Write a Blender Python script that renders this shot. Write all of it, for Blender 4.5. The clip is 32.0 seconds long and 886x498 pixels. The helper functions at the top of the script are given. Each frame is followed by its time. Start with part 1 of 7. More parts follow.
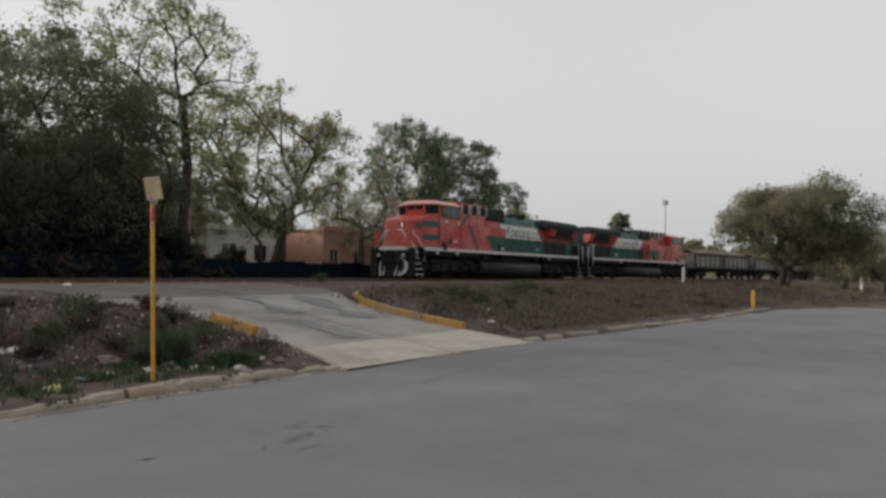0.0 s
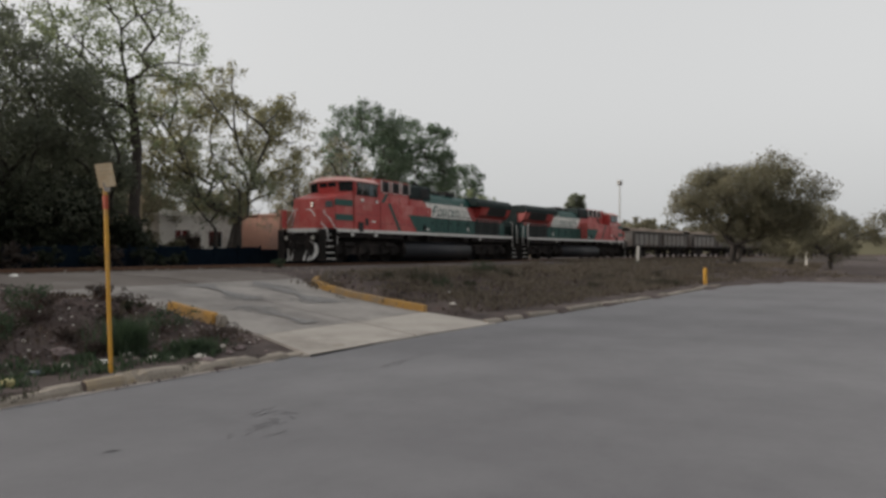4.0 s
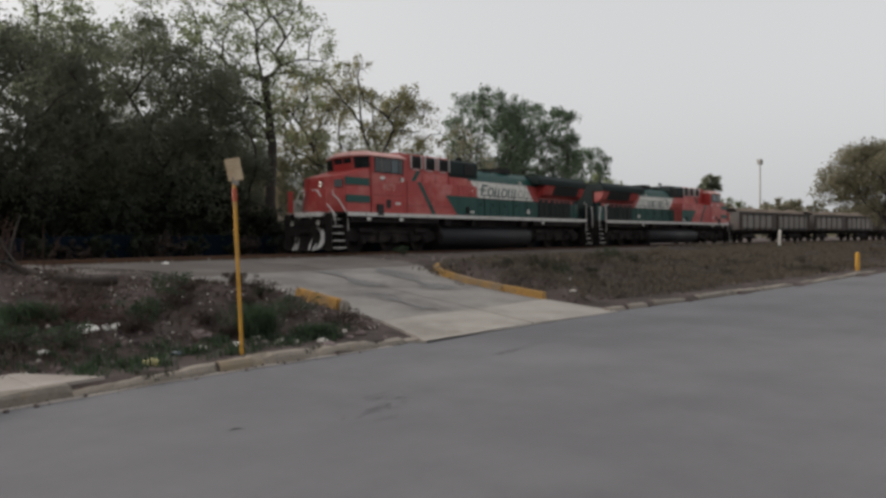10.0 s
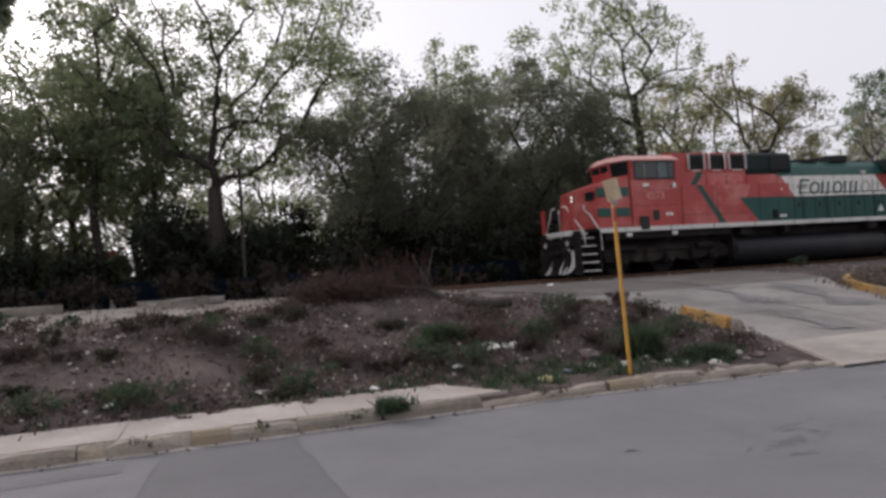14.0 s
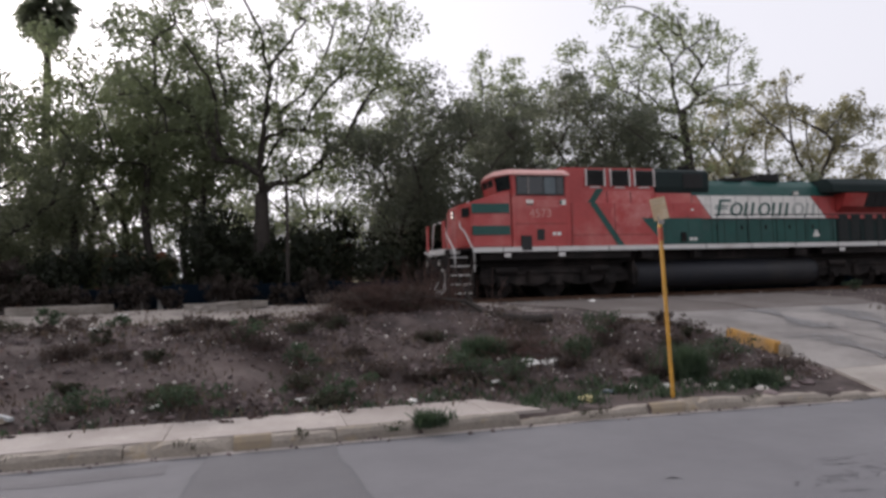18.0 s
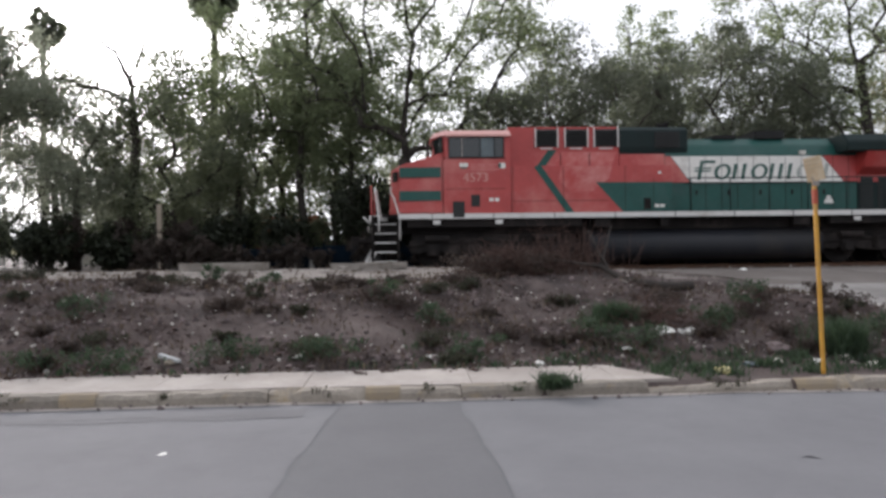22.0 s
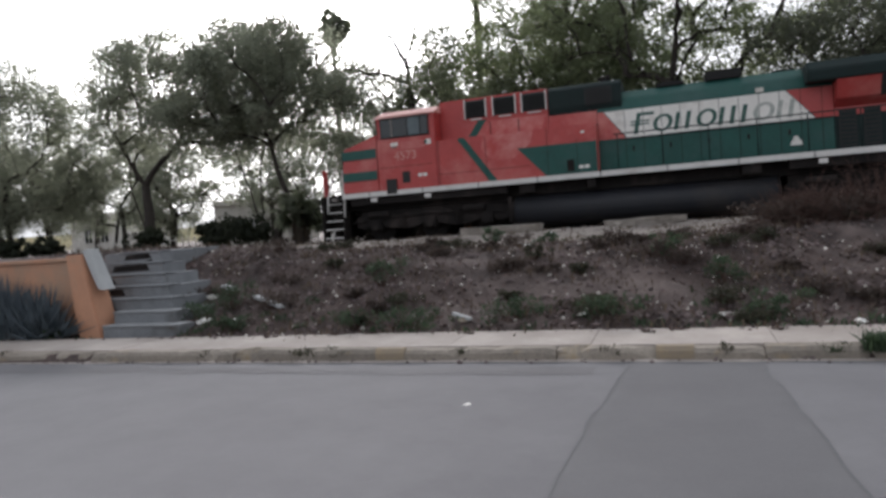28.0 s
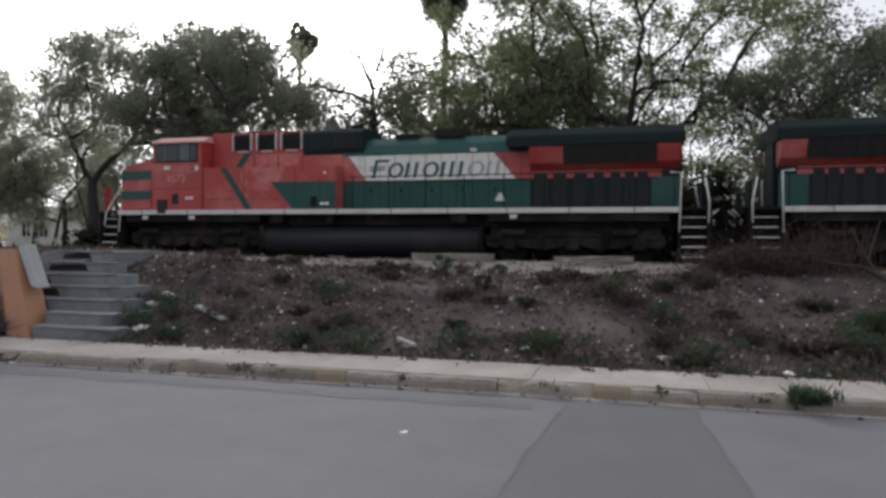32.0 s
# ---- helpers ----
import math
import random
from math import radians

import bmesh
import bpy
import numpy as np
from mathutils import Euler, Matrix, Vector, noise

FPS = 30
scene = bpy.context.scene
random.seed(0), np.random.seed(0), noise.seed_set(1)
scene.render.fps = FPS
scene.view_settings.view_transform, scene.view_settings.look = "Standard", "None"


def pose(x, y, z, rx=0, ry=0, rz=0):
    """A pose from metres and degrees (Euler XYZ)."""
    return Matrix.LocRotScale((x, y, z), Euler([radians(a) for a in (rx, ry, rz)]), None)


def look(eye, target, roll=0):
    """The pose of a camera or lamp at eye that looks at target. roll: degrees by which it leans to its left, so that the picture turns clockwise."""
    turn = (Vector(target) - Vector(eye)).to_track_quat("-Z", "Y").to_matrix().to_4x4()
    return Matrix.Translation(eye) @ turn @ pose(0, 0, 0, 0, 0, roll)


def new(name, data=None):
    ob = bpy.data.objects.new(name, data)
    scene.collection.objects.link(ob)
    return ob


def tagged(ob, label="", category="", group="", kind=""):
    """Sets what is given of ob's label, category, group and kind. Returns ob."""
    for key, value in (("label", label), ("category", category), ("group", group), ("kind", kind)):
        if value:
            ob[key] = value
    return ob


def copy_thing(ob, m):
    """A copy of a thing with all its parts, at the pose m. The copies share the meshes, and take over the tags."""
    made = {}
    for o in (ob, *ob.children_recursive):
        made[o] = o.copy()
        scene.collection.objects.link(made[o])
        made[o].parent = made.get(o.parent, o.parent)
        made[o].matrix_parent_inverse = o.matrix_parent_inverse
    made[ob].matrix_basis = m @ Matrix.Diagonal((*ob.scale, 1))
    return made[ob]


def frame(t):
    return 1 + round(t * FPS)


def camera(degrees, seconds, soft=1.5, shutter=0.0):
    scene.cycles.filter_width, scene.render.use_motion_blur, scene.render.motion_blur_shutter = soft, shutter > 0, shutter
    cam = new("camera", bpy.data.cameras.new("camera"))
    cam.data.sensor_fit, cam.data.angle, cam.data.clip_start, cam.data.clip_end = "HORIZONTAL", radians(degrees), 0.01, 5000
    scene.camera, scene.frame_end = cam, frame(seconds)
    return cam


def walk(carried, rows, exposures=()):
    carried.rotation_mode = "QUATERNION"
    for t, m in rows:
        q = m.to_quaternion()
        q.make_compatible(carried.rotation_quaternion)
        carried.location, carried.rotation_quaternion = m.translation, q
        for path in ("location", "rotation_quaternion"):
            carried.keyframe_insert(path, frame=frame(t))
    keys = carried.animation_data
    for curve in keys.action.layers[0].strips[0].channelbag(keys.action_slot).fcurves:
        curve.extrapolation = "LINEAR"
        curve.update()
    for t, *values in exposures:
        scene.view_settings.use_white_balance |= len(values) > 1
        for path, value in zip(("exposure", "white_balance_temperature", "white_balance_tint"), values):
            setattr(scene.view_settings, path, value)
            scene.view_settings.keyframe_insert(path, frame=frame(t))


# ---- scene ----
cam = camera(65.95, 32.0, soft=3.1)
PATH = [
    (0.0, (-0.087, -0.002, 1.467), (8.203, 5.581, 1.773), 1.03),
    (0.5, (-0.101, 0.009, 1.467), (7.865, 6.040, 1.878), -1.01),
    (1.0, (-0.104, 0.011, 1.469), (7.689, 6.260, 1.939), -2.56),
    (1.5, (-0.121, 0.013, 1.468), (7.992, 5.858, 1.552), -0.69),
    (2.0, (-0.127, 0.011, 1.467), (8.096, 5.701, 1.373), -0.45),
    (2.5, (-0.126, 0.010, 1.471), (8.123, 5.661, 1.327), -0.36),
    (3.0, (-0.127, 0.015, 1.473), (8.243, 5.487, 1.437), -0.49),
    (3.5, (-0.130, 0.017, 1.475), (8.538, 5.003, 1.504), 0.12),
    (5.5, (-0.115, 0.040, 1.459), (8.226, 5.552, 1.655), -0.71),
    (6.0, (-0.095, 0.033, 1.462), (8.288, 5.484, 1.331), 0.00),
    (6.5, (-0.068, 0.004, 1.456), (8.061, 5.817, 1.093), -0.68),
    (7.0, (-0.007, -0.047, 1.477), (8.082, 5.832, 1.502), -1.45),
    (7.5, (-0.010, -0.057, 1.474), (8.360, 5.414, 1.416), -0.27),
    (8.0, (-0.015, -0.064, 1.487), (8.285, 5.505, 1.785), -2.13),
    (8.5, (-0.009, -0.056, 1.486), (7.386, 6.671, 1.768), -1.85),
    (9.0, (-0.008, -0.058, 1.486), (7.743, 6.259, 1.629), -1.26),
    (9.5, (0.000, -0.059, 1.485), (7.651, 6.380, 1.522), -0.41),
    (10.0, (0.008, -0.058, 1.483), (7.568, 6.486, 1.350), -0.55),
    (10.5, (0.002, -0.055, 1.482), (7.246, 6.839, 1.446), -0.72),
    (11.0, (-0.007, -0.045, 1.483), (6.919, 7.168, 1.621), -0.81),
    (11.5, (-0.004, -0.022, 1.483), (5.811, 8.113, 1.478), -0.34),
    (12.0, (-0.000, 0.025, 1.480), (3.575, 9.364, 1.423), -2.08),
    (12.5, (0.003, 0.042, 1.479), (3.271, 9.493, 1.443), -3.03),
    (13.0, (-0.006, 0.061, 1.484), (2.979, 9.603, 1.631), -3.29),
    (13.5, (-0.001, 0.046, 1.488), (3.317, 9.477, 1.683), -3.48),
    (14.0, (-0.008, 0.041, 1.489), (3.148, 9.524, 1.822), -3.56),
    (14.5, (-0.011, 0.021, 1.489), (3.682, 9.305, 1.897), -3.61),
    (15.0, (-0.009, 0.028, 1.488), (3.564, 9.364, 1.756), -2.03),
    (15.5, (-0.024, 0.041, 1.487), (2.334, 9.753, 1.837), -2.39),
    (17.5, (-0.052, 0.031, 1.522), (3.062, 9.530, 1.773), -1.37),
    (18.0, (-0.031, 0.037, 1.539), (2.559, 9.683, 2.043), -1.68),
    (18.5, (-0.006, 0.033, 1.527), (2.692, 9.658, 1.792), -0.55),
    (19.0, (-0.015, 0.027, 1.524), (2.731, 9.642, 1.468), -1.41),
    (19.5, (0.039, 0.002, 1.515), (1.731, 9.848, 1.058), -0.14),
    (20.0, (0.029, -0.020, 1.511), (1.356, 9.888, 1.247), -1.08),
    (20.5, (0.057, -0.041, 1.521), (1.631, 9.833, 1.381), 1.88),
    (21.0, (0.128, -0.020, 1.522), (1.012, 9.940, 1.496), 0.81),
    (21.5, (0.161, -0.019, 1.517), (0.850, 9.957, 1.459), -0.86),
    (22.0, (0.139, -0.017, 1.504), (0.662, 9.969, 1.538), -0.72),
    (22.5, (0.122, -0.006, 1.515), (0.321, 9.991, 1.657), -0.96),
    (23.0, (0.122, 0.009, 1.504), (-0.879, 9.958, 1.642), -2.00),
    (23.5, (0.097, 0.019, 1.508), (-1.236, 9.929, 1.523), -2.35),
    (24.0, (0.081, 0.004, 1.515), (-1.757, 9.834, 1.523), -1.61),
    (24.5, (0.076, -0.000, 1.508), (-1.931, 9.796, 1.532), -2.98),
    (25.0, (0.088, -0.004, 1.516), (-1.676, 9.839, 1.486), -1.82),
    (25.5, (0.075, -0.005, 1.513), (-1.873, 9.802, 1.336), -1.49),
    (26.0, (0.069, 0.001, 1.511), (-2.352, 9.703, 1.384), -2.35),
    (26.5, (0.065, 0.009, 1.503), (-2.841, 9.576, 1.339), -2.06),
    (28.5, (-0.008, 0.022, 1.494), (-3.348, 9.437, 1.066), -4.41),
    (29.0, (-0.006, 0.025, 1.510), (-3.172, 9.510, 1.406), -3.79),
    (29.5, (-0.001, 0.017, 1.509), (-3.198, 9.491, 1.389), -3.00),
    (30.0, (0.005, 0.008, 1.518), (-2.901, 9.576, 1.631), -2.86),
    (30.5, (0.020, 0.005, 1.530), (-2.872, 9.576, 1.344), -1.65),
    (31.0, (0.012, -0.006, 1.534), (-3.168, 9.472, 1.753), -0.60),
    (31.5, (0.007, -0.007, 1.532), (-2.924, 9.554, 1.522), -0.73),
    (32.0, (0.019, -0.001, 1.525), (-2.605, 9.648, 1.452), 0.44),
]
EXPOSURES = ((0, 0.33, 6900, 12), (10, 0.33, 6850, 12.5), (13, 0.60, 6650, 18), (17.5, 0.62, 6550, 20), (19, 0.9, 6500, 18), (20.5, 0.95, 6450, 15), (22, 1.0, 6400, 15), (26, 0.78, 6400, 15), (29, 0.58, 6350, 14), (32, 0.45, 6350, 14))
walk(cam, [(t, look(e, g, r)) for t, e, g, r in PATH], EXPOSURES)

# ---- light: hazy late afternoon, the low sun behind thin cloud over the trees ----
SUN_AZ, SUN_EL = -32.0, 20.0
world = bpy.data.worlds.new("hazy_sky")
scene.world = world
world.use_nodes = True
nt = world.node_tree
bg = nt.nodes["Background"]
sky = nt.nodes.new("ShaderNodeTexSky")
sky.sky_type = "NISHITA"
sky.sun_disc = False
sky.sun_elevation, sky.sun_rotation = radians(SUN_EL), radians(SUN_AZ)
sky.air_density, sky.dust_density, sky.ozone_density = 1.0, 7.0, 1.0
hs = nt.nodes.new("ShaderNodeHueSaturation")
hs.inputs["Saturation"].default_value = 0.12
nt.links.new(sky.outputs[0], hs.inputs["Color"])
mx = nt.nodes.new("ShaderNodeMix")
mx.data_type = "RGBA"
mx.inputs["Factor"].default_value = 0.5
nt.links.new(hs.outputs[0], mx.inputs["A"])
mx.inputs["B"].default_value = (7.9, 8.45, 8.9, 1)
nt.links.new(mx.outputs["Result"], bg.inputs[0])
bg.inputs[1].default_value = 0.1

sun_data = bpy.data.lights.new("sun", "SUN")
sun_data.energy, sun_data.angle, sun_data.color = 2.2, radians(20), (1.0, 0.96, 0.91)
sun = new("sun", sun_data)
sun.matrix_basis = look((-40, 60, 40), (-40 + math.sin(radians(-SUN_AZ)) * 50, 60 - math.cos(radians(SUN_AZ)) * 50, 40 - math.tan(radians(SUN_EL)) * 50))


# ---- materials ----
def mat(name, a, b=None, rough=0.7, metal=0.0, scale=3.0, fine=40.0, bump=0.15, stain=None, amount=0.35, rnd=0.0, island=0.0, spec=0.4):
    """Two colours mixed by coarse and fine noise; stain: a third colour in worn patches; rnd, island: spread from piece to piece."""
    m = bpy.data.materials.new(name)
    m.use_nodes = True
    t = m.node_tree
    n, ln = t.nodes, t.links
    p = n["Principled BSDF"]
    p.inputs["Roughness"].default_value, p.inputs["Metallic"].default_value = rough, metal
    p.inputs["Specular IOR Level"].default_value = spec
    co = n.new("ShaderNodeTexCoord")
    geo = n.new("ShaderNodeNewGeometry")
    big = n.new("ShaderNodeTexNoise")
    big.inputs["Scale"].default_value, big.inputs["Detail"].default_value, big.inputs["Roughness"].default_value = scale, 6, 0.65
    ln.new(co.outputs["Object"], big.inputs["Vector"])
    sm = n.new("ShaderNodeTexNoise")
    sm.inputs["Scale"].default_value, sm.inputs["Detail"].default_value = fine, 4
    ln.new(co.outputs["Object"], sm.inputs["Vector"])
    add = n.new("ShaderNodeMath")
    add.operation = "MULTIPLY_ADD"
    ln.new(sm.outputs["Fac"], add.inputs[0])
    add.inputs[1].default_value = 0.55
    ln.new(big.outputs["Fac"], add.inputs[2])
    rg = n.new("ShaderNodeMapRange")
    rg.inputs["From Min"].default_value, rg.inputs["From Max"].default_value = 0.55, 1.0
    ln.new(add.outputs[0], rg.inputs["Value"])
    mix = n.new("ShaderNodeMix")
    mix.data_type = "RGBA"
    ln.new(rg.outputs["Result"], mix.inputs["Factor"])
    b = b or tuple(c * 0.7 for c in a)
    mix.inputs["A"].default_value, mix.inputs["B"].default_value = (*a, 1), (*b, 1)
    out = mix.outputs["Result"]
    if stain:
        st = n.new("ShaderNodeTexNoise")
        st.inputs["Scale"].default_value, st.inputs["Detail"].default_value, st.inputs["Roughness"].default_value = scale * 0.45, 8, 0.7
        ln.new(co.outputs["Object"], st.inputs["Vector"])
        r2 = n.new("ShaderNodeMapRange")
        r2.inputs["From Min"].default_value, r2.inputs["From Max"].default_value = 0.62 - amount * 0.4, 0.72 - amount * 0.2
        ln.new(st.outputs["Fac"], r2.inputs["Value"])
        m2 = n.new("ShaderNodeMix")
        m2.data_type = "RGBA"
        ln.new(r2.outputs["Result"], m2.inputs["Factor"])
        ln.new(out, m2.inputs["A"])
        m2.inputs["B"].default_value = (*stain, 1)
        out = m2.outputs["Result"]
    if rnd or island:
        src = n.new("ShaderNodeObjectInfo").outputs["Random"] if rnd else geo.outputs["Random Per Island"]
        r3 = n.new("ShaderNodeMapRange")
        k = rnd or island
        r3.inputs["To Min"].default_value, r3.inputs["To Max"].default_value = 1 - k, 1 + k
        ln.new(src, r3.inputs["Value"])
        sc = n.new("ShaderNodeVectorMath")
        sc.operation = "SCALE"
        ln.new(out, sc.inputs[0])
        ln.new(r3.outputs["Result"], sc.inputs["Scale"])
        out = sc.outputs["Vector"]
    ln.new(out, p.inputs["Base Color"])
    if bump:
        bp = n.new("ShaderNodeBump")
        bp.inputs["Strength"].default_value, bp.inputs["Distance"].default_value = bump, 0.02
        ln.new(add.outputs[0], bp.inputs["Height"])
        ln.new(bp.outputs[0], p.inputs["Normal"])
    return m


def glow(name, col, strength):
    m = bpy.data.materials.new(name)
    m.use_nodes = True
    p = m.node_tree.nodes["Principled BSDF"]
    p.inputs["Base Color"].default_value = (*col, 1)
    p.inputs["Emission Color"].default_value = (*col, 1)
    p.inputs["Emission Strength"].default_value = strength
    return m


def leaf_mat(name, a, b, shine=1.7):
    """Leaf with light showing through; each leaf its own shade."""
    m = bpy.data.materials.new(name)
    m.use_nodes = True
    t = m.node_tree
    n, ln = t.nodes, t.links
    p, o = n["Principled BSDF"], n["Material Output"]
    geo = n.new("ShaderNodeNewGeometry")
    mix = n.new("ShaderNodeMix")
    mix.data_type = "RGBA"
    ln.new(geo.outputs["Random Per Island"], mix.inputs["Factor"])
    mix.inputs["A"].default_value, mix.inputs["B"].default_value = (*a, 1), (*b, 1)
    ln.new(mix.outputs["Result"], p.inputs["Base Color"])
    p.inputs["Roughness"].default_value = 0.6
    tr = n.new("ShaderNodeBsdfTranslucent")
    br = n.new("ShaderNodeVectorMath")
    br.operation = "SCALE"
    br.inputs["Scale"].default_value = shine
    ln.new(mix.outputs["Result"], br.inputs[0])
    ln.new(br.outputs["Vector"], tr.inputs["Color"])
    ms = n.new("ShaderNodeMixShader")
    ms.inputs[0].default_value = 0.52
    ln.new(p.outputs[0], ms.inputs[1])
    ln.new(tr.outputs[0], ms.inputs[2])
    ln.new(ms.outputs[0], o.inputs["Surface"])
    return m


ASPHALT = mat("asphalt", (0.144, 0.142, 0.150), (0.108, 0.106, 0.113), 0.85, scale=0.35, fine=70, bump=0.25, stain=(0.172, 0.170, 0.177), amount=0.5)
PATCH = mat("asphalt_patch", (0.126, 0.124, 0.130), (0.100, 0.099, 0.104), 0.85, scale=0.8, fine=80, bump=0.25)
TAR = mat("tar", (0.098, 0.10, 0.106), (0.118, 0.12, 0.124), rough=0.8, scale=5)
CONCRETE = mat("concrete", (0.445, 0.398, 0.362), (0.33, 0.293, 0.266), 0.9, scale=1.6, fine=30, bump=0.3, stain=(0.285, 0.248, 0.222), amount=0.5, rnd=0.06)
KERB = mat("kerb_concrete", (0.30, 0.262, 0.220), (0.17, 0.148, 0.125), 0.9, scale=1.6, fine=30, bump=0.4, stain=(0.36, 0.255, 0.12), amount=0.28, rnd=0.14)
RAMP = mat("ramp_concrete", (0.33, 0.305, 0.283), (0.235, 0.216, 0.20), 0.9, scale=0.8, fine=25, stain=(0.175, 0.16, 0.15), amount=0.45, rnd=0.07)
# the dark noise colour also paints shade into the bank's small hollows
DIRT = mat("dirt", (0.088, 0.062, 0.055), (0.022, 0.0155, 0.0145), 0.95, scale=1.5, fine=24, bump=0.9, stain=(0.120, 0.092, 0.084), amount=0.32)
GRAVEL = mat("gravel", (0.30, 0.258, 0.232), (0.19, 0.160, 0.143), 0.95, scale=6, fine=60, bump=0.6, island=0.35)
BALLAST = mat("ballast", (0.15, 0.12, 0.10), (0.085, 0.07, 0.06), 0.95, scale=5, fine=40, bump=1.0)
RUBBLE = mat("rubble", (0.178, 0.141, 0.137), (0.086, 0.065, 0.064), 0.95, scale=8, fine=60, bump=0.3, island=0.45)
DRYLEAF = mat("dry_leaf", (0.108, 0.066, 0.055), (0.050, 0.032, 0.029), 0.9, scale=4, bump=0, island=0.4)
STRAW = leaf_mat("straw", (0.125, 0.095, 0.068), (0.070, 0.052, 0.040), 1.0)
WEED = leaf_mat("weed", (0.034, 0.058, 0.032), (0.058, 0.088, 0.046), 1.1)
WOOD = mat("grey_wood", (0.36, 0.31, 0.25), (0.22, 0.18, 0.14), 0.9, scale=2, fine=30)
BARK = mat("bark", (0.062, 0.052, 0.045), (0.032, 0.027, 0.024), 0.95, scale=3, fine=25, bump=0.8)
TWIG = mat("twig", (0.098, 0.055, 0.043), (0.052, 0.030, 0.025), 0.95, scale=5, bump=0.3)
YELLOW = mat("yellow_paint", (0.58, 0.31, 0.04), (0.45, 0.23, 0.035), 0.55, scale=4, stain=(0.33, 0.20, 0.08), amount=0.3)
YKERB = mat("worn_yellow_kerb", (0.46, 0.25, 0.055), (0.34, 0.19, 0.06), 0.8, scale=2.2, fine=25, stain=(0.24, 0.18, 0.12), amount=0.42)
ORANGE = mat("orange_plaster", (0.52, 0.27, 0.165), (0.42, 0.22, 0.14), 0.9, scale=2, fine=25, stain=(0.36, 0.24, 0.17), amount=0.35)
SIGN = mat("faded_sign", (0.56, 0.41, 0.25), (0.46, 0.34, 0.22), 0.5, scale=10, stain=(0.60, 0.50, 0.36), amount=0.4)
REDTAPE = mat("red_tape", (0.40, 0.07, 0.03), rough=0.5)
WHITE = mat("white_paint", (0.66, 0.645, 0.62), (0.54, 0.52, 0.50), 0.5, scale=2, fine=20, stain=(0.36, 0.32, 0.28), amount=0.18)
PAPER = mat("white_litter", (0.75, 0.74, 0.70), (0.60, 0.58, 0.54), 0.7, scale=9, bump=0.3)
RED = mat("red_paint", (0.43, 0.056, 0.050), (0.335, 0.040, 0.038), 0.42, scale=0.9, fine=12, bump=0.03, stain=(0.48, 0.145, 0.128), amount=0.36, spec=0.5)
PINK = mat("pale_red_roof", (0.68, 0.38, 0.34), (0.58, 0.30, 0.27), 0.55, scale=2, bump=0.03)
GREEN = mat("green_paint", (0.012, 0.080, 0.066), (0.010, 0.056, 0.048), 0.5, scale=1.0, fine=12, bump=0.03, stain=(0.030, 0.080, 0.072), amount=0.3, spec=0.35)
DKGREEN = mat("sooty_green_paint", (0.008, 0.022, 0.021), (0.007, 0.013, 0.013), 0.65, scale=0.8, fine=10, bump=0.05, spec=0.25)
BLACK = mat("grimy_black", (0.010, 0.0088, 0.0085), (0.018, 0.0145, 0.0135), 0.8, scale=2.5, fine=25, bump=0.25, stain=(0.040, 0.032, 0.029), amount=0.34, spec=0.2)
SOOT = mat("soot_seam", (0.012, 0.012, 0.012), rough=0.8)
SCREEN = mat("louvre_dark", (0.012, 0.013, 0.013), (0.02, 0.02, 0.02), 0.6, scale=6)
STEEL = mat("worn_steel", (0.30, 0.28, 0.26), (0.20, 0.17, 0.15), 0.4, 0.8, scale=6)
RUST = mat("rusty_rail", (0.16, 0.085, 0.05), (0.09, 0.05, 0.035), 0.8, 0.2, scale=6, bump=0.3)
GLASS = mat("dark_glass", (0.012, 0.016, 0.018), (0.015, 0.02, 0.022), 0.06, scale=1, bump=0, spec=0.6)
PANE = mat("pale_glass", (0.10, 0.13, 0.14), (0.07, 0.09, 0.10), 0.15, scale=3, bump=0)
LETTER = mat("logo_green", (0.02, 0.075, 0.06), (0.04, 0.10, 0.08), 0.5, scale=4)
BLUE = mat("blue_fence_paint", (0.0045, 0.011, 0.020), (0.003, 0.006, 0.010), 0.8, scale=1.5, stain=(0.006, 0.012, 0.018), amount=0.3, spec=0.04)
BRICKRED = mat("brick_wall", (0.30, 0.14, 0.09), (0.22, 0.10, 0.07), 0.9, scale=2)
HOUSEWHITE = mat("white_render", (0.62, 0.60, 0.55), (0.50, 0.47, 0.43), 0.9, scale=0.8, stain=(0.38, 0.34, 0.30), amount=0.25)
HOUSETAN = mat("tan_render", (0.50, 0.40, 0.27), (0.40, 0.32, 0.22), 0.9, scale=0.8, stain=(0.30, 0.25, 0.2), amount=0.25)
HOUSEPINK = mat("salmon_render", (0.48, 0.27, 0.20), (0.40, 0.22, 0.17), 0.9, scale=0.8, stain=(0.30, 0.20, 0.17), amount=0.25)
WAGON = mat("grey_wagon", (0.085, 0.076, 0.070), (0.055, 0.050, 0.047), 0.7, scale=1.2, stain=(0.10, 0.065, 0.05), amount=0.35)
CARGO = mat("brown_load", (0.19, 0.145, 0.11), (0.13, 0.10, 0.08), 0.95, scale=2, bump=0.8)
LAMPON = glow("headlight", (1.0, 0.93, 0.82), 0.45)
LEAF_DARK = leaf_mat("mesquite_leaf", (0.100, 0.115, 0.070), (0.126, 0.142, 0.088), 2.3)
# near-black leaf colour, with the shade under the trees put into it
LEAF_SHRUB = leaf_mat("shaded_shrub_leaf", (0.024, 0.031, 0.017), (0.038, 0.047, 0.025), 0.9)
# mesquite leaf again, with bright haze towards the sun put into its colour
LEAF_PALE = leaf_mat("hazed_mesquite_leaf", (0.165, 0.178, 0.135), (0.205, 0.218, 0.165), 2.5)
LEAF_MID = leaf_mat("ash_leaf", (0.110, 0.132, 0.072), (0.146, 0.170, 0.094), 2.3)
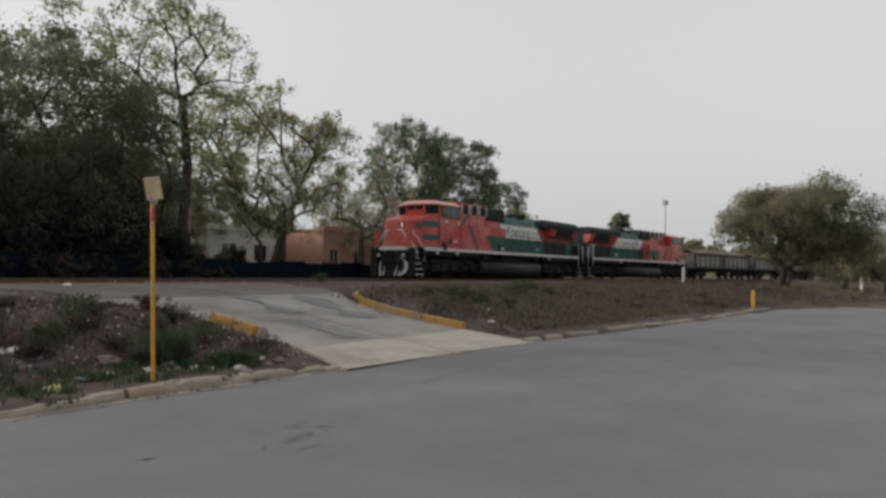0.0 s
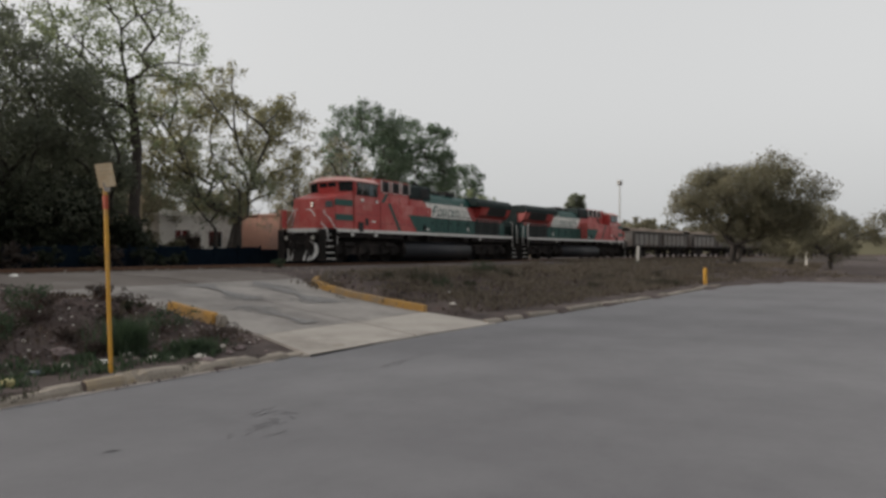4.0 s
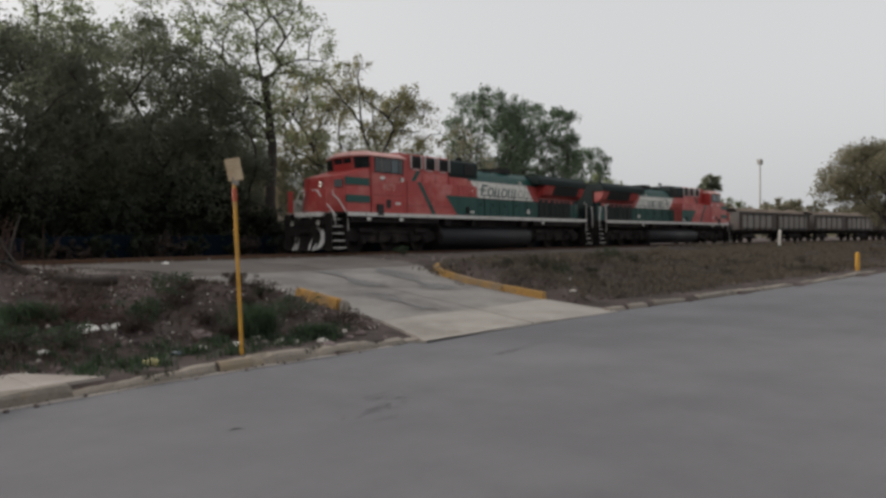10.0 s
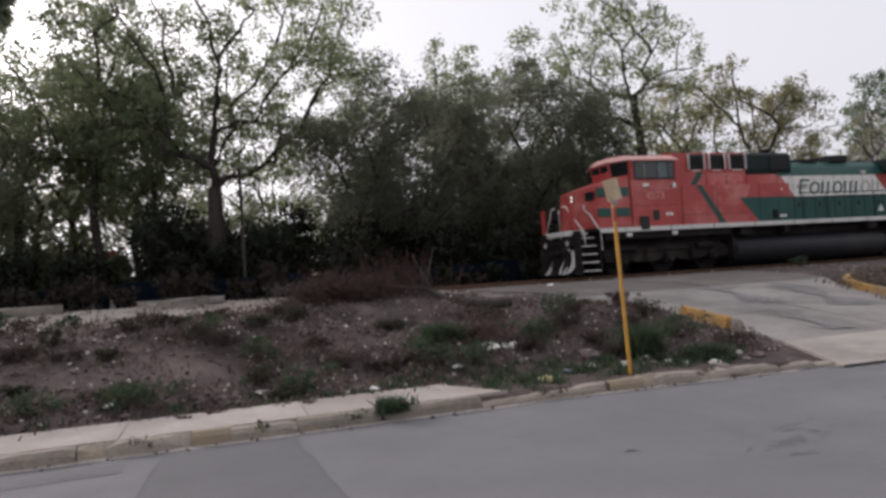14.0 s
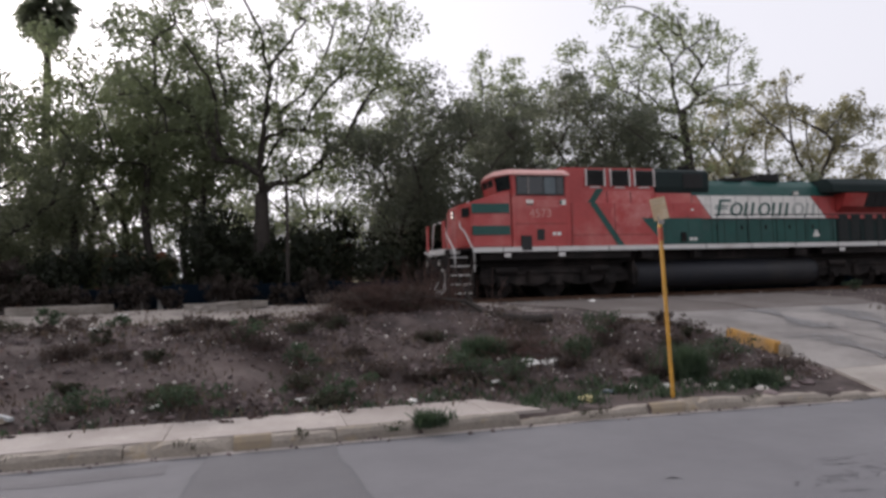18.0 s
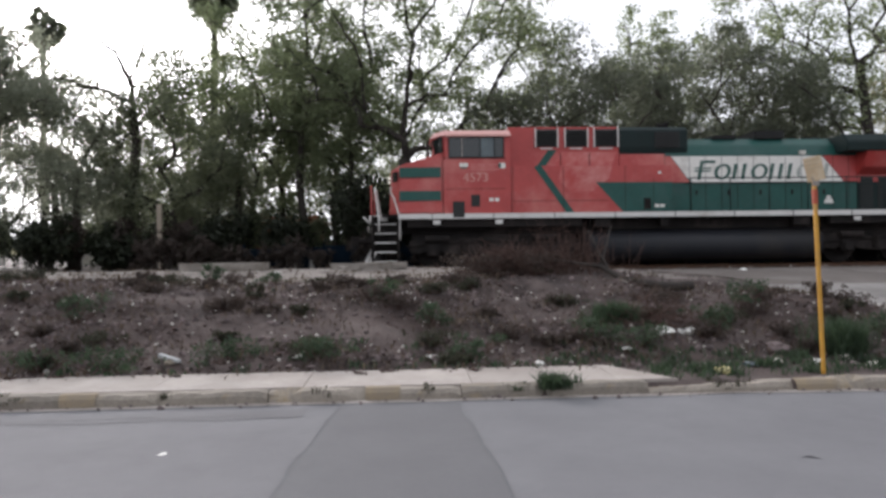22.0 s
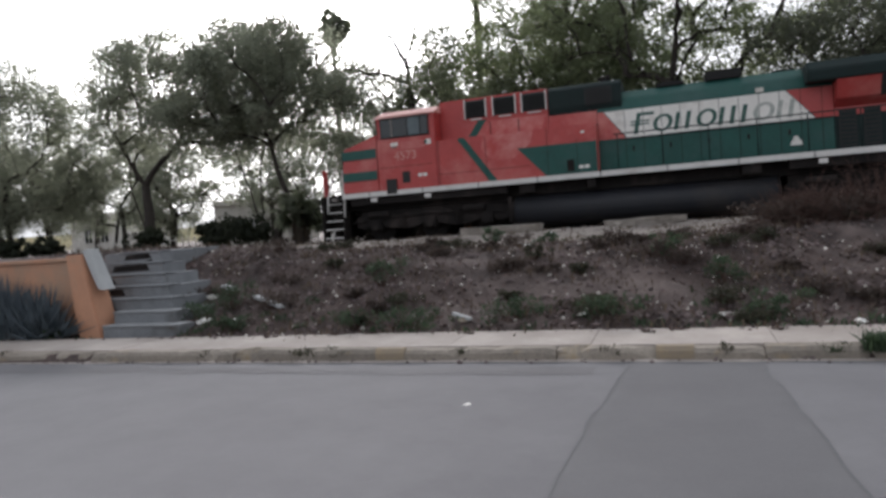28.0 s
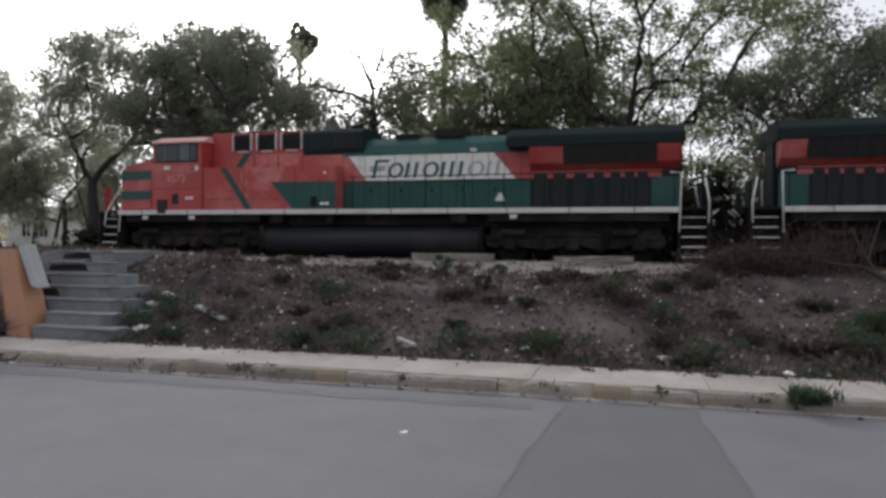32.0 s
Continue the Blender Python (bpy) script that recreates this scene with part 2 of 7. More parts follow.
LEAF_YEL = leaf_mat("turning_leaf", (0.128, 0.126, 0.068), (0.172, 0.162, 0.088), 1.9)
# darkened copy of the mesquite leaf: backlit shade is in the colour
LEAF_SHADE = leaf_mat("shaded_mesquite_leaf", (0.082, 0.092, 0.064), (0.106, 0.116, 0.080), 1.9)
LEAF_GRN = leaf_mat("ficus_leaf", (0.066, 0.098, 0.062), (0.094, 0.128, 0.080), 1.9)
LEAF_BRN = leaf_mat("dull_leaf", (0.122, 0.114, 0.074), (0.160, 0.148, 0.096), 1.9)
FROND = leaf_mat("palm_frond", (0.110, 0.124, 0.085), (0.150, 0.165, 0.118), 2.2)
LEAF_UNDER = leaf_mat("dry_undergrowth", (0.056, 0.041, 0.035), (0.088, 0.066, 0.054), 0.9)
AGAVE = leaf_mat("blue_grey_leaf", (0.085, 0.11, 0.13), (0.15, 0.18, 0.20), 1.0)


# ---- building helpers ----
def bx(bm, x0, y0, z0, x1, y1, z1):
    v = [bm.verts.new((x, y, z)) for x in (x0, x1) for y in (y0, y1) for z in (z0, z1)]
    for f in ((0, 1, 3, 2), (4, 6, 7, 5), (0, 4, 5, 1), (2, 3, 7, 6), (0, 2, 6, 4), (1, 5, 7, 3)):
        bm.faces.new([v[i] for i in f])
    return v


def tube(bm, pts, r, n=8, r1=None):
    """A round bar along a line of points, tapering from r to r1."""
    r1 = r if r1 is None else r1
    rings = []
    pts = [Vector(p) for p in pts]
    for i, p in enumerate(pts):
        d = (pts[min(i + 1, len(pts) - 1)] - pts[max(i - 1, 0)]).normalized()
        a = d.cross(Vector((0, 0, 1)) if abs(d.z) < 0.9 else Vector((1, 0, 0))).normalized()
        b = d.cross(a)
        rr = r + (r1 - r) * i / max(1, len(pts) - 1)
        rings.append([bm.verts.new(p + (a * math.cos(k * math.tau / n) + b * math.sin(k * math.tau / n)) * rr) for k in range(n)])
    for q, w in zip(rings, rings[1:]):
        for k in range(n):
            bm.faces.new((q[k], q[(k + 1) % n], w[(k + 1) % n], w[k]))
    bm.faces.new(rings[0])
    bm.faces.new(rings[-1])


def loft(bm, low, high):
    """A solid between two outlines with the same number of corners."""
    a, b = [bm.verts.new(p) for p in low], [bm.verts.new(p) for p in high]
    n = len(a)
    for k in range(n):
        bm.faces.new((a[k], a[(k + 1) % n], b[(k + 1) % n], b[k]))
    bm.faces.new(a)
    bm.faces.new(b)


def along_y(bm, poly, y0, y1):
    loft(bm, [(x, y0, z) for x, z in poly], [(x, y1, z) for x, z in poly])


def along_x(bm, poly, x0, x1):
    loft(bm, [(x0, y, z) for y, z in poly], [(x1, y, z) for y, z in poly])


def part(name, bm, material, parent=None, label="", bevel=0.0, smooth=False):
    if bevel:
        bmesh.ops.bevel(bm, geom=list(bm.edges), offset=bevel, segments=2, affect="EDGES", clamp_overlap=True)
    bmesh.ops.recalc_face_normals(bm, faces=list(bm.faces))
    me = bpy.data.meshes.new(name)
    bm.to_mesh(me)
    bm.free()
    me.materials.append(material)
    if smooth:
        me.shade_smooth()
    ob = new(name, me)
    ob.parent = parent
    if label:
        ob["label"] = label
    return ob


def boxpart(name, dims, material, parent=None, label="", bevel=0.0):
    bm = bmesh.new()
    bx(bm, *dims)
    return part(name, bm, material, parent, label, bevel)


def raw(name, verts, faces, material, parent=None, label="", smooth=False):
    me = bpy.data.meshes.new(name)
    me.from_pydata([tuple(v) for v in verts], [], faces)
    me.materials.append(material)
    if smooth:
        me.shade_smooth()
    ob = new(name, me)
    ob.parent = parent
    if label:
        ob["label"] = label
    return ob


def quads(name, v, material, parent=None, label="", normals=None):
    """Many loose four-cornered leaves from an array (n, 4, 3); normals: the way each leaf turns its lit side."""
    n = len(v)
    v = np.asarray(v, dtype=np.float32)
    if normals is not None:
        g = np.cross(v[:, 2] - v[:, 0], v[:, 3] - v[:, 1])
        flip = (g * normals).sum(1) < 0
        v[flip] = v[flip][:, ::-1]
    me = bpy.data.meshes.new(name)
    me.vertices.add(n * 4)
    me.vertices.foreach_set("co", np.ascontiguousarray(v).ravel())
    me.loops.add(n * 4)
    me.loops.foreach_set("vertex_index", np.arange(n * 4, dtype=np.int32))
    me.polygons.add(n)
    me.polygons.foreach_set("loop_start", np.arange(0, n * 4, 4, dtype=np.int32))
    me.update(calc_edges=True)
    if normals is not None:
        me.shade_smooth()
        me.normals_split_custom_set_from_vertices(np.repeat(normals, 4, axis=0))
    me.materials.append(material)
    ob = new(name, me)
    ob.parent = parent
    if label:
        ob["label"] = label
    return ob


def thing(name, label, category, group="", kind="", m=None):
    ob = tagged(new(name), label, category, group, kind)
    ob.empty_display_size = 0.1
    if m is not None:
        ob.matrix_basis = m
    return ob


# ---- the lie of the land ----
KERB_LINE = ((-400, 3.2), (-60, 6.39), (4.0, 6.95), (7.5, 6.76), (12.8, 6.38), (16.3, 5.98), (20, 5.6), (25.2, 5.15), (31, 4.75), (36, 3.7), (40, 1.6), (44, -3), (47, -9), (50, -30))
CREST = ((-60, 1.45), (-10.2, 1.36), (-6.8, 1.13), (-3, 0.97), (2, 0.88), (6, 0.80), (12, 0.78), (20, 0.86), (60, 0.55), (120, 0.5))
TRACK_Y, RAIL_Z = 20.9, 0.97


def bend(x):
    """Sideways shift of the railway line, which curves away to the right past the crossing."""
    k = min(max(0.0, x - 32.0), 70.0)
    return -0.0019 * k * k - max(0.0, x - 102.0) * 0.266


def lerp(table, x):
    return float(np.interp(x, [a for a, b in table], [b for a, b in table]))


def kerb_y(x):
    return lerp(KERB_LINE, x)


def ramp_z(y):
    return lerp(((6.3, 0.02), (8.3, 0.13), (10, 0.31), (12.5, 0.60), (15, 0.80), (19.5, 0.90)), y)


def ramp_side(x, y):
    """How far a point lies inside the crossing's concrete: above 0 inside."""
    left = lerp(((6.3, 7.1), (8.3, 8.0), (9.4, 8.15), (10.9, 8.2), (13, 7.55), (16, 7.65)), y)
    right = lerp(((6.3, 12.6), (8.2, 13.1), (10.5, 13.2), (12.5, 14.0), (14, 15.2), (16, 16.5)), y)
    return min(x - left, right - x)


def land(x, y):
    d = y - kerb_y(x)
    if d < 0.05:
        return -0.06
    top = lerp(CREST, x)
    run = 4.4 if x < 4 else 5.6
    if d < 1.05:
        z = 0.09
    elif d < run:
        s = (d - 1.05) / (run - 1.05)
        z = 0.10 + (top - 0.10) * (0.55 * s + 0.45 * (s * s * (3 - 2 * s)))
    else:
        z = top + (0.93 - top) * min(1, max(0, (y - 12) / 8)) if y < 20.2 else 0.80
    if 12 < y < 19.6 and x < 6 and d >= run:
        k = min(1, (6 - x) / 3) * min(1, max(0, (19.6 - y) / 1.6))
        z = z * (1 - k) + k * (top + (1.08 - top) * min(1, (y - 12) / 5))
    if 20.0 < y < 25.0:
        z = min(z, 0.80)
    if y > 25:
        z = 0.85
    rough = 0.0
    if 1.0 < d and y < 19.5:
        rough = min(1, (d - 1.0) / 0.6) * min(1, (19.5 - y) / 2)
        n = noise.noise(Vector((x * 0.45, y * 0.45, 1))) * 0.12 + noise.noise(Vector((x * 1.5, y * 1.5, 5))) * 0.08 + noise.noise(Vector((x * 3.2, y * 3.2, 9))) * 0.055
        flat = 0.35 if d > run + 0.4 else 1.0
        z += n * rough * flat
    # spoil heap under the brush and beside the crossing
    z += 0.30 * math.exp(-((x - 2.6) / 2.2) ** 2 - ((y - 12.8) / 1.1) ** 2) + 0.22 * math.exp(-((x - 5.6) / 1.3) ** 2 - ((y - 10.2) / 1.2) ** 2)
    if x > 44 and y < 12:
        z = min(z, 0.18)
    r = ramp_side(x, y)
    if 6.2 < y < 19.6 and r > -0.8:
        k = min(1, max(0, (r + 0.8) / 0.7))
        z = z * (1 - k) + (ramp_z(y) - 0.04) * k
    # the bank is cut away under the stairs
    if -9.95 < x < -7.2 and 7.8 < y < 9.8:
        z = min(z, 0.12 + max(0, y - 8.0) * 0.55) - 0.05 if x < -7.0 - (y - 8) * 0.85 else z
    return z


def spread(fine0, fine1, step, out, grow=1.35):
    v = list(np.arange(fine0, fine1, step))
    s = step
    while v[-1] < out:
        s *= grow
        v.append(v[-1] + s)
    s = step
    while v[0] > -out:
        s *= grow
        v.insert(0, v[0] - s)
    return v


gx, gy = spread(-14, 26, 0.17, 1500), spread(6.3, 16.5, 0.15, 1500)
verts = [(x, y, land(x, y) if -3 < y < 60 else (-0.06 if y < 5 else 0.85)) for y in gy for x in gx]
w = len(gx)
faces = [(j * w + i, j * w + i + 1, (j + 1) * w + i + 1, (j + 1) * w + i) for j in range(len(gy) - 1) for i in range(w - 1)]
ground = tagged(raw("ground", verts, faces, DIRT, smooth=True), "brown dirt bank and flat ground beside the railway", "ground", kind="structure")

# road: one sheet with the kerb line as its far edge
xs = list(np.arange(-300, -20, 10.0)) + list(np.arange(-20, 50.1, 0.5))
verts, faces = [], []
for x in xs:
    k = max(kerb_y(x), -29)
    for s in range(9):
        verts.append((x, -30 + (k + 30) * (s / 8) ** 0.6, 0.0))
for i in range(len(xs) - 1):
    for s in range(8):
        faces.append((i * 9 + s, (i + 1) * 9 + s, (i + 1) * 9 + s + 1, i * 9 + s + 1))
road = tagged(raw("road", verts, faces, ASPHALT), "worn grey asphalt road with cracks", "road", kind="structure")


def wavy(x0, y0, x1, y1, n, amp, seed):
    rr = random.Random(seed)
    out = []
    for i in range(n + 1):
        t = i / n
        out.append((x0 + (x1 - x0) * t + rr.uniform(-amp, amp), y0 + (y1 - y0) * t))
    return out


left = wavy(-0.54, 6.82, -0.71, 4.6, 10, 0.02, 1) + wavy(-0.72, 4.5, -0.98, -6, 30, 0.03, 3)[1:]
right = wavy(0.61, 6.82, 0.76, 4.6, 10, 0.02, 2) + wavy(0.77, 4.5, 1.3, -6, 30, 0.03, 4)[1:]
verts = [(x, y, 0.004) for a, b in zip(left, right) for x, y in (a, b)]
tagged(raw("road_patch", verts, [(2 * i, 2 * i + 2, 2 * i + 3, 2 * i + 1) for i in range(40)], PATCH), "darker asphalt trench patch across the road", "road", kind="structure")
for k, (edge, off) in enumerate(((left, -0.03), (right, 0.03))):
    verts = [(x + d, y, 0.007) for x, y in edge for d in (-0.007, 0.007)]
    tagged(raw("road_seam", verts, [(2 * i, 2 * i + 2, 2 * i + 3, 2 * i + 1) for i in range(40)], TAR), "thin dark tar seam along the road patch", "road", kind="structure")


def crack(points, width, material=TAR, lift=0.006, label="dark crack in the asphalt"):
    rr = random.Random(int(points[0][0] * 100))
    verts = []
    for (xa, ya), (xb, yb) in zip(points, points[1:]):
        for i in range(8):
            t = i / 8
            c = width * rr.uniform(0.3, 1)
            px, py = xa + (xb - xa) * t + rr.uniform(-0.04, 0.04), ya + (yb - ya) * t + rr.uniform(-0.03, 0.03)
            verts += [(px - c * 0.4, py - c, lift), (px + c * 0.4, py + c, lift)]
    n = len(verts) // 2
    tagged(raw("road_crack", verts, [(2 * i, 2 * i + 2, 2 * i + 3, 2 * i + 1) for i in range(n - 1)], material), label, "crack", kind="structure")


crack(((-8, 6.55), (-4, 6.35), (-0.7, 6.42)), 0.010)
crack(((4.3, 4.62), (4.62, 4.57)), 0.008)
crack(((2.95, 4.72), (3.1, 4.70)), 0.010)
crack(((3.85, 4.05), (4.15, 4.02)), 0.010)
crack(((-13, 6.3), (-9.5, 6.2)), 0.010)

# darker damp band of asphalt a foot from the kerb
BAND = mat("stained_asphalt", (0.112, 0.109, 0.115), (0.132, 0.129, 0.135), 0.85, scale=1.1, fine=60, bump=0.2, stain=(0.146, 0.143, 0.150), amount=0.4)
verts = []
gxs = np.arange(-15, -0.72, 0.12)
for x in gxs:
    k = kerb_y(x)
    n1, n2 = noise.noise(Vector((x * 0.9, 0, 3))), noise.noise(Vector((x * 2.1, 4, 3)))
    verts += [(x, k - 0.62 + 0.10 * n1 + 0.05 * n2, 0.004), (x, k - 0.30 + 0.05 * n2, 0.004)]
tagged(raw("road_band", verts, [(2 * i, 2 * i + 2, 2 * i + 3, 2 * i + 1) for i in range(len(gxs) - 1)], BAND), "darker stained band of asphalt along the gutter", "road", kind="structure")


def smudge(cx, cy, rx, ry, seed, turn=0.1, step=0.05):
    """A worn place: small dark crumbs of the surface on a loose grid, thinning out to the edge."""
    rg = np.random.default_rng(seed)
    V = []
    for dx in np.arange(-2.4 * rx, 2.4 * rx, step * 1.6):
        for dy in np.arange(-2.4 * ry, 2.4 * ry, step):
            if rg.random() > 0.8 * math.exp(-(dx / rx) ** 2 - (dy / ry) ** 2):
                continue
            x, y = cx + dx * math.cos(turn) - dy * math.sin(turn), cy + dx * math.sin(turn) + dy * math.cos(turn)
            a, b = step * rg.uniform(0.4, 0.75), step * rg.uniform(0.25, 0.48)
            V.append([(x - a, y, 0.004), (x, y - b, 0.004), (x + a, y, 0.004), (x, y + b, 0.004)])
    tagged(quads("road_scuff", np.array(V), SCUFF), "worn dark scuff in the asphalt", "road", kind="structure")


SCUFF = mat("scuffed_asphalt", (0.118, 0.116, 0.122), (0.105, 0.104, 0.110), 0.85, scale=3, fine=60, bump=0.2, island=0.08)
smudge(4.25, 4.35, 0.36, 0.09, 1, 0.2, 0.04)
smudge(4.55, 4.72, 0.32, 0.04, 2, 0.15, 0.03)
smudge(7.6, 5.2, 0.7, 0.08, 3)

# pale dusty gutter strip along the kerb
verts = []
gxs = np.arange(-30, 7.0, 0.25)
for x in gxs:
    k = kerb_y(x)
    verts += [(x, k - 0.10 - 0.05 * noise.noise(Vector((x * 1.3, 0, 3))), 0.005), (x, k + 0.03, 0.005)]
tagged(raw("gutter", verts, [(2 * i, 2 * i + 2, 2 * i + 3, 2 * i + 1) for i in range(len(gxs) - 1)], CONCRETE), "pale dusty concrete gutter along the kerb", "gutter", kind="structure")

# kerb stones, one by one
kerb = thing("kerb", "weathered concrete kerb with traces of yellow paint", "kerb", kind="structure")
kerb_meshes = []
for i in range(6):
    rr = random.Random(50 + i)
    bites = [(rr.uniform(-0.9, 0.9), rr.uniform(0.05, 0.13)) for _ in range(rr.choice((1, 2, 3)))]
    bm = bmesh.new()
    L = 1.94
    along_x(bm, [(0, -0.1), (0, 0.085), (0.03, 0.125), (0.16, 0.13), (0.16, -0.1)], -L / 2, L / 2)
    bmesh.ops.subdivide_edges(bm, edges=[e for e in bm.edges if abs(e.verts[0].co.x - e.verts[1].co.x) > 0.5], cuts=17)
    bmesh.ops.recalc_face_normals(bm, faces=list(bm.faces))
    for v in bm.verts:
        chip = 2.6 if abs(v.co.x) > 0.9 and v.co.z > 0.05 else 1.0
        if v.co.z > 0.05 and v.co.y < 0.1:
            bite = max(math.exp(-((v.co.x - c) / wd) ** 2) for c, wd in bites)
            v.co.z -= 0.07 * bite
            v.co.y += 0.05 * bite
        v.co.z += rr.uniform(-0.013, 0.004) * chip
        v.co.y += rr.uniform(-0.008, 0.010) * chip
    me = bpy.data.meshes.new("kerb_stone")
    bm.to_mesh(me)
    bm.free()
    me.materials.append(KERB)
    kerb_meshes.append(me)
rr = random.Random(8)
for i in range(33):
    x = -31.5 + i * 1.95
    if 6.6 < x < 13.6:
        continue
    o = new("kerb_stone", rr.choice(kerb_meshes))
    o.parent = kerb
    rough = 1 if x < 3 else 2.5
    a = math.atan2(kerb_y(x + 0.4) - kerb_y(x - 0.4), 0.8)
    o.matrix_basis = pose(x, kerb_y(x) + rr.uniform(-0.008, 0.008) * rough, rr.uniform(-0.012, 0.006) * rough - (0.02 if x > 3 else 0), 0, rr.uniform(-0.6, 0.6) * rough, math.degrees(a))
# broken pieces by the crossing
bm = bmesh.new()
along_x(bm, [(0, -0.1), (0.01, 0.07), (0.04, 0.10), (0.20, 0.11), (0.20, -0.1)], -0.3, 0.3)
piece = part("kerb_piece", bm, KERB, kerb, bevel=0.02)
piece.matrix_basis = pose(6.15, kerb_y(6.15) - 0.03, -0.02, 0, 3, -8)
for x, dz, a in ((6.75, -0.04, -2), (7.38, -0.065, 2), (7.98, -0.06, -3), (8.6, -0.075, 1), (12.9, -0.03, 3), (13.7, -0.02, -4)):
    o = new("kerb_piece", piece.data)
    o.parent = kerb
    o.matrix_basis = pose(x, kerb_y(x) - 0.02, dz, 0, rr.uniform(-3, 3), -6 + a)

# remains of yellow paint on single kerb stones
OLDPAINT = mat("faded_yellow_paint", (0.30, 0.235, 0.155), (0.23, 0.19, 0.145), 0.9, scale=5, fine=35, bump=0.3, stain=(0.23, 0.195, 0.16), amount=0.5)
for x0, x1 in ((-3.3, -2.95), (-0.3, 0.05), (4.2, 4.62)):
    x = (x0 + x1) / 2
    bm = bmesh.new()
    along_x(bm, [(-0.006, 0.01), (-0.006, 0.086), (0.026, 0.131), (0.09, 0.136), (0.09, 0.126), (0.03, 0.115), (0.004, 0.07), (0.004, 0.01)], x0 - x, x1 - x)
    o = part("painted_patch", bm, OLDPAINT, kerb, "worn yellow paint on the kerb")
    o.matrix_basis = pose(x, kerb_y(x), -0.02 if x > 3 else 0, 0, 0, math.degrees(math.atan2(kerb_y(x + 0.4) - kerb_y(x - 0.4), 0.8)))

# pavement slabs
pavement = thing("pavement", "pale cracked concrete pavement slabs with dirt in the joints", "pavement", kind="structure")
rr = random.Random(5)
x = -34.0
while x < 2.6:
    L = rr.choice((1.55, 1.75, 1.95))
    x1 = min(x + L, 3.0)
    bm = bmesh.new()
    k0, k1 = kerb_y(x) + 0.165, kerb_y(x1) + 0.165
    dep = 0.86
    end = -0.55 if x1 > 2.5 else 0
    loft(bm, [(x + 0.003, k0, 0.0), (x1 - 0.003, k1, 0.0), (x1 - 0.003 + end, k1 + dep, 0.0), (x + 0.003, k0 + dep, 0.0)],
         [(x + 0.003, k0, 0.125), (x1 - 0.003, k1, 0.125), (x1 - 0.003 + end, k1 + dep, 0.135), (x + 0.003, k0 + dep, 0.135)])
    o = part("paving_slab", bm, CONCRETE, pavement)
    o.location.z = rr.uniform(-0.004, 0.003)
    x = x1

# crossing: apron and ramp bays
crossing = thing("driveway_ramp", "worn concrete driveway ramp rising to the level crossing", "driveway", kind="structure")


APRON = mat("apron_concrete", (0.42, 0.385, 0.345), (0.31, 0.282, 0.252), 0.9, scale=1.0, fine=28, stain=(0.24, 0.215, 0.19), amount=0.35)
CROSSDIRT = mat("crossing_dirt", (0.165, 0.141, 0.125), (0.108, 0.091, 0.081), 0.95, scale=1.2, fine=35, bump=0.6, stain=(0.20, 0.178, 0.162), amount=0.3)


def bay(y0, y1, s0, s1, name="ramp_slab"):
    bm = bmesh.new()
    n = 8
    verts_top = []
    for j in range(n + 1):
        y = y0 + (y1 - y0) * j / n
        l = lerp(((6.3, 7.15), (8.3, 8.05), (9.4, 8.2), (10.9, 8.25), (13, 7.6), (16, 7.7), (19.6, 6.6)), y)
        r = lerp(((6.3, 12.7), (8.2, 13.1), (10.5, 13.2), (12.5, 14.0), (14, 15.2), (19.6, 17.5)), y)
        row = []
        for k in range(7):
            xx = l + (r - l) * (s0 + (s1 - s0) * k / 6)
            row.append(bm.verts.new((xx, y if y > 6.5 else kerb_y(xx) - 0.1, ramp_z(y) + 0.012 * noise.noise(Vector((xx * 0.8, y * 0.8, 2))))))
        verts_top.append(row)
    for a, b in zip(verts_top, verts_top[1:]):
        for k in range(6):
            bm.faces.new((a[k], a[k + 1], b[k + 1], b[k]))
    ext = bmesh.ops.extrude_face_region(bm, geom=list(bm.faces))
    for g in ext["geom"]:
        if isinstance(g, bmesh.types.BMVert):
            g.co.z -= 0.12
    return part(name, bm, APRON if y0 < 7 else RAMP if y0 < 14 else CROSSDIRT, crossing)


for y0, y1 in ((6.3, 8.28), (8.30, 10.9), (10.92, 14.0), (14.02, 19.5)):
    for s0, s1 in ((0, 0.495), (0.505, 1)):
        bay(y0, y1, s0, s1, "apron_slab" if y0 < 7 else "ramp_slab" if y0 < 14 else "dirt_surface")


TYRE = mat("tyre_dust", (0.205, 0.199, 0.196), (0.238, 0.228, 0.222), 0.9, scale=3, fine=25, island=0.14)


def wheel_streak(pts, width, n, seed):
    """Smeared tyre dust on the ramp: many small flakes, densest along the middle of the track."""
    rg = np.random.default_rng(seed)
    V = []
    P = np.array(pts, float)
    for i in range(n):
        t = rg.random() * (len(P) - 1)
        k = int(t)
        p = P[k] + (P[k + 1] - P[k]) * (t - k)
        d = (P[k + 1] - P[k]) / np.linalg.norm(P[k + 1] - P[k])
        q = np.array((d[1], -d[0]))
        c = p + q * rg.normal(0, width) * (0.7 + 0.6 * math.sin(t * 5 + seed))
        L, w = rg.uniform(0.03, 0.10), rg.uniform(0.012, 0.035)
        V.append([(e[0], e[1], ramp_z(e[1]) + 0.018 + rg.uniform(0, 0.002)) for e in (c - d * L, c + q * w, c + d * L, c - q * w)])
    tagged(quads("tyre_mark", np.array(V), TYRE), "dark smeared tyre marks on the concrete ramp", "tyre mark", kind="structure")


wheel_streak(((12.0, 10.2), (12.4, 11.8), (13.3, 13.9)), 0.24, 1500, 1)
wheel_streak(((10.6, 11.2), (11.3, 13.8)), 0.22, 1000, 2)
wheel_streak(((9.6, 8.6), (9.9, 10.6)), 0.25, 350, 3)

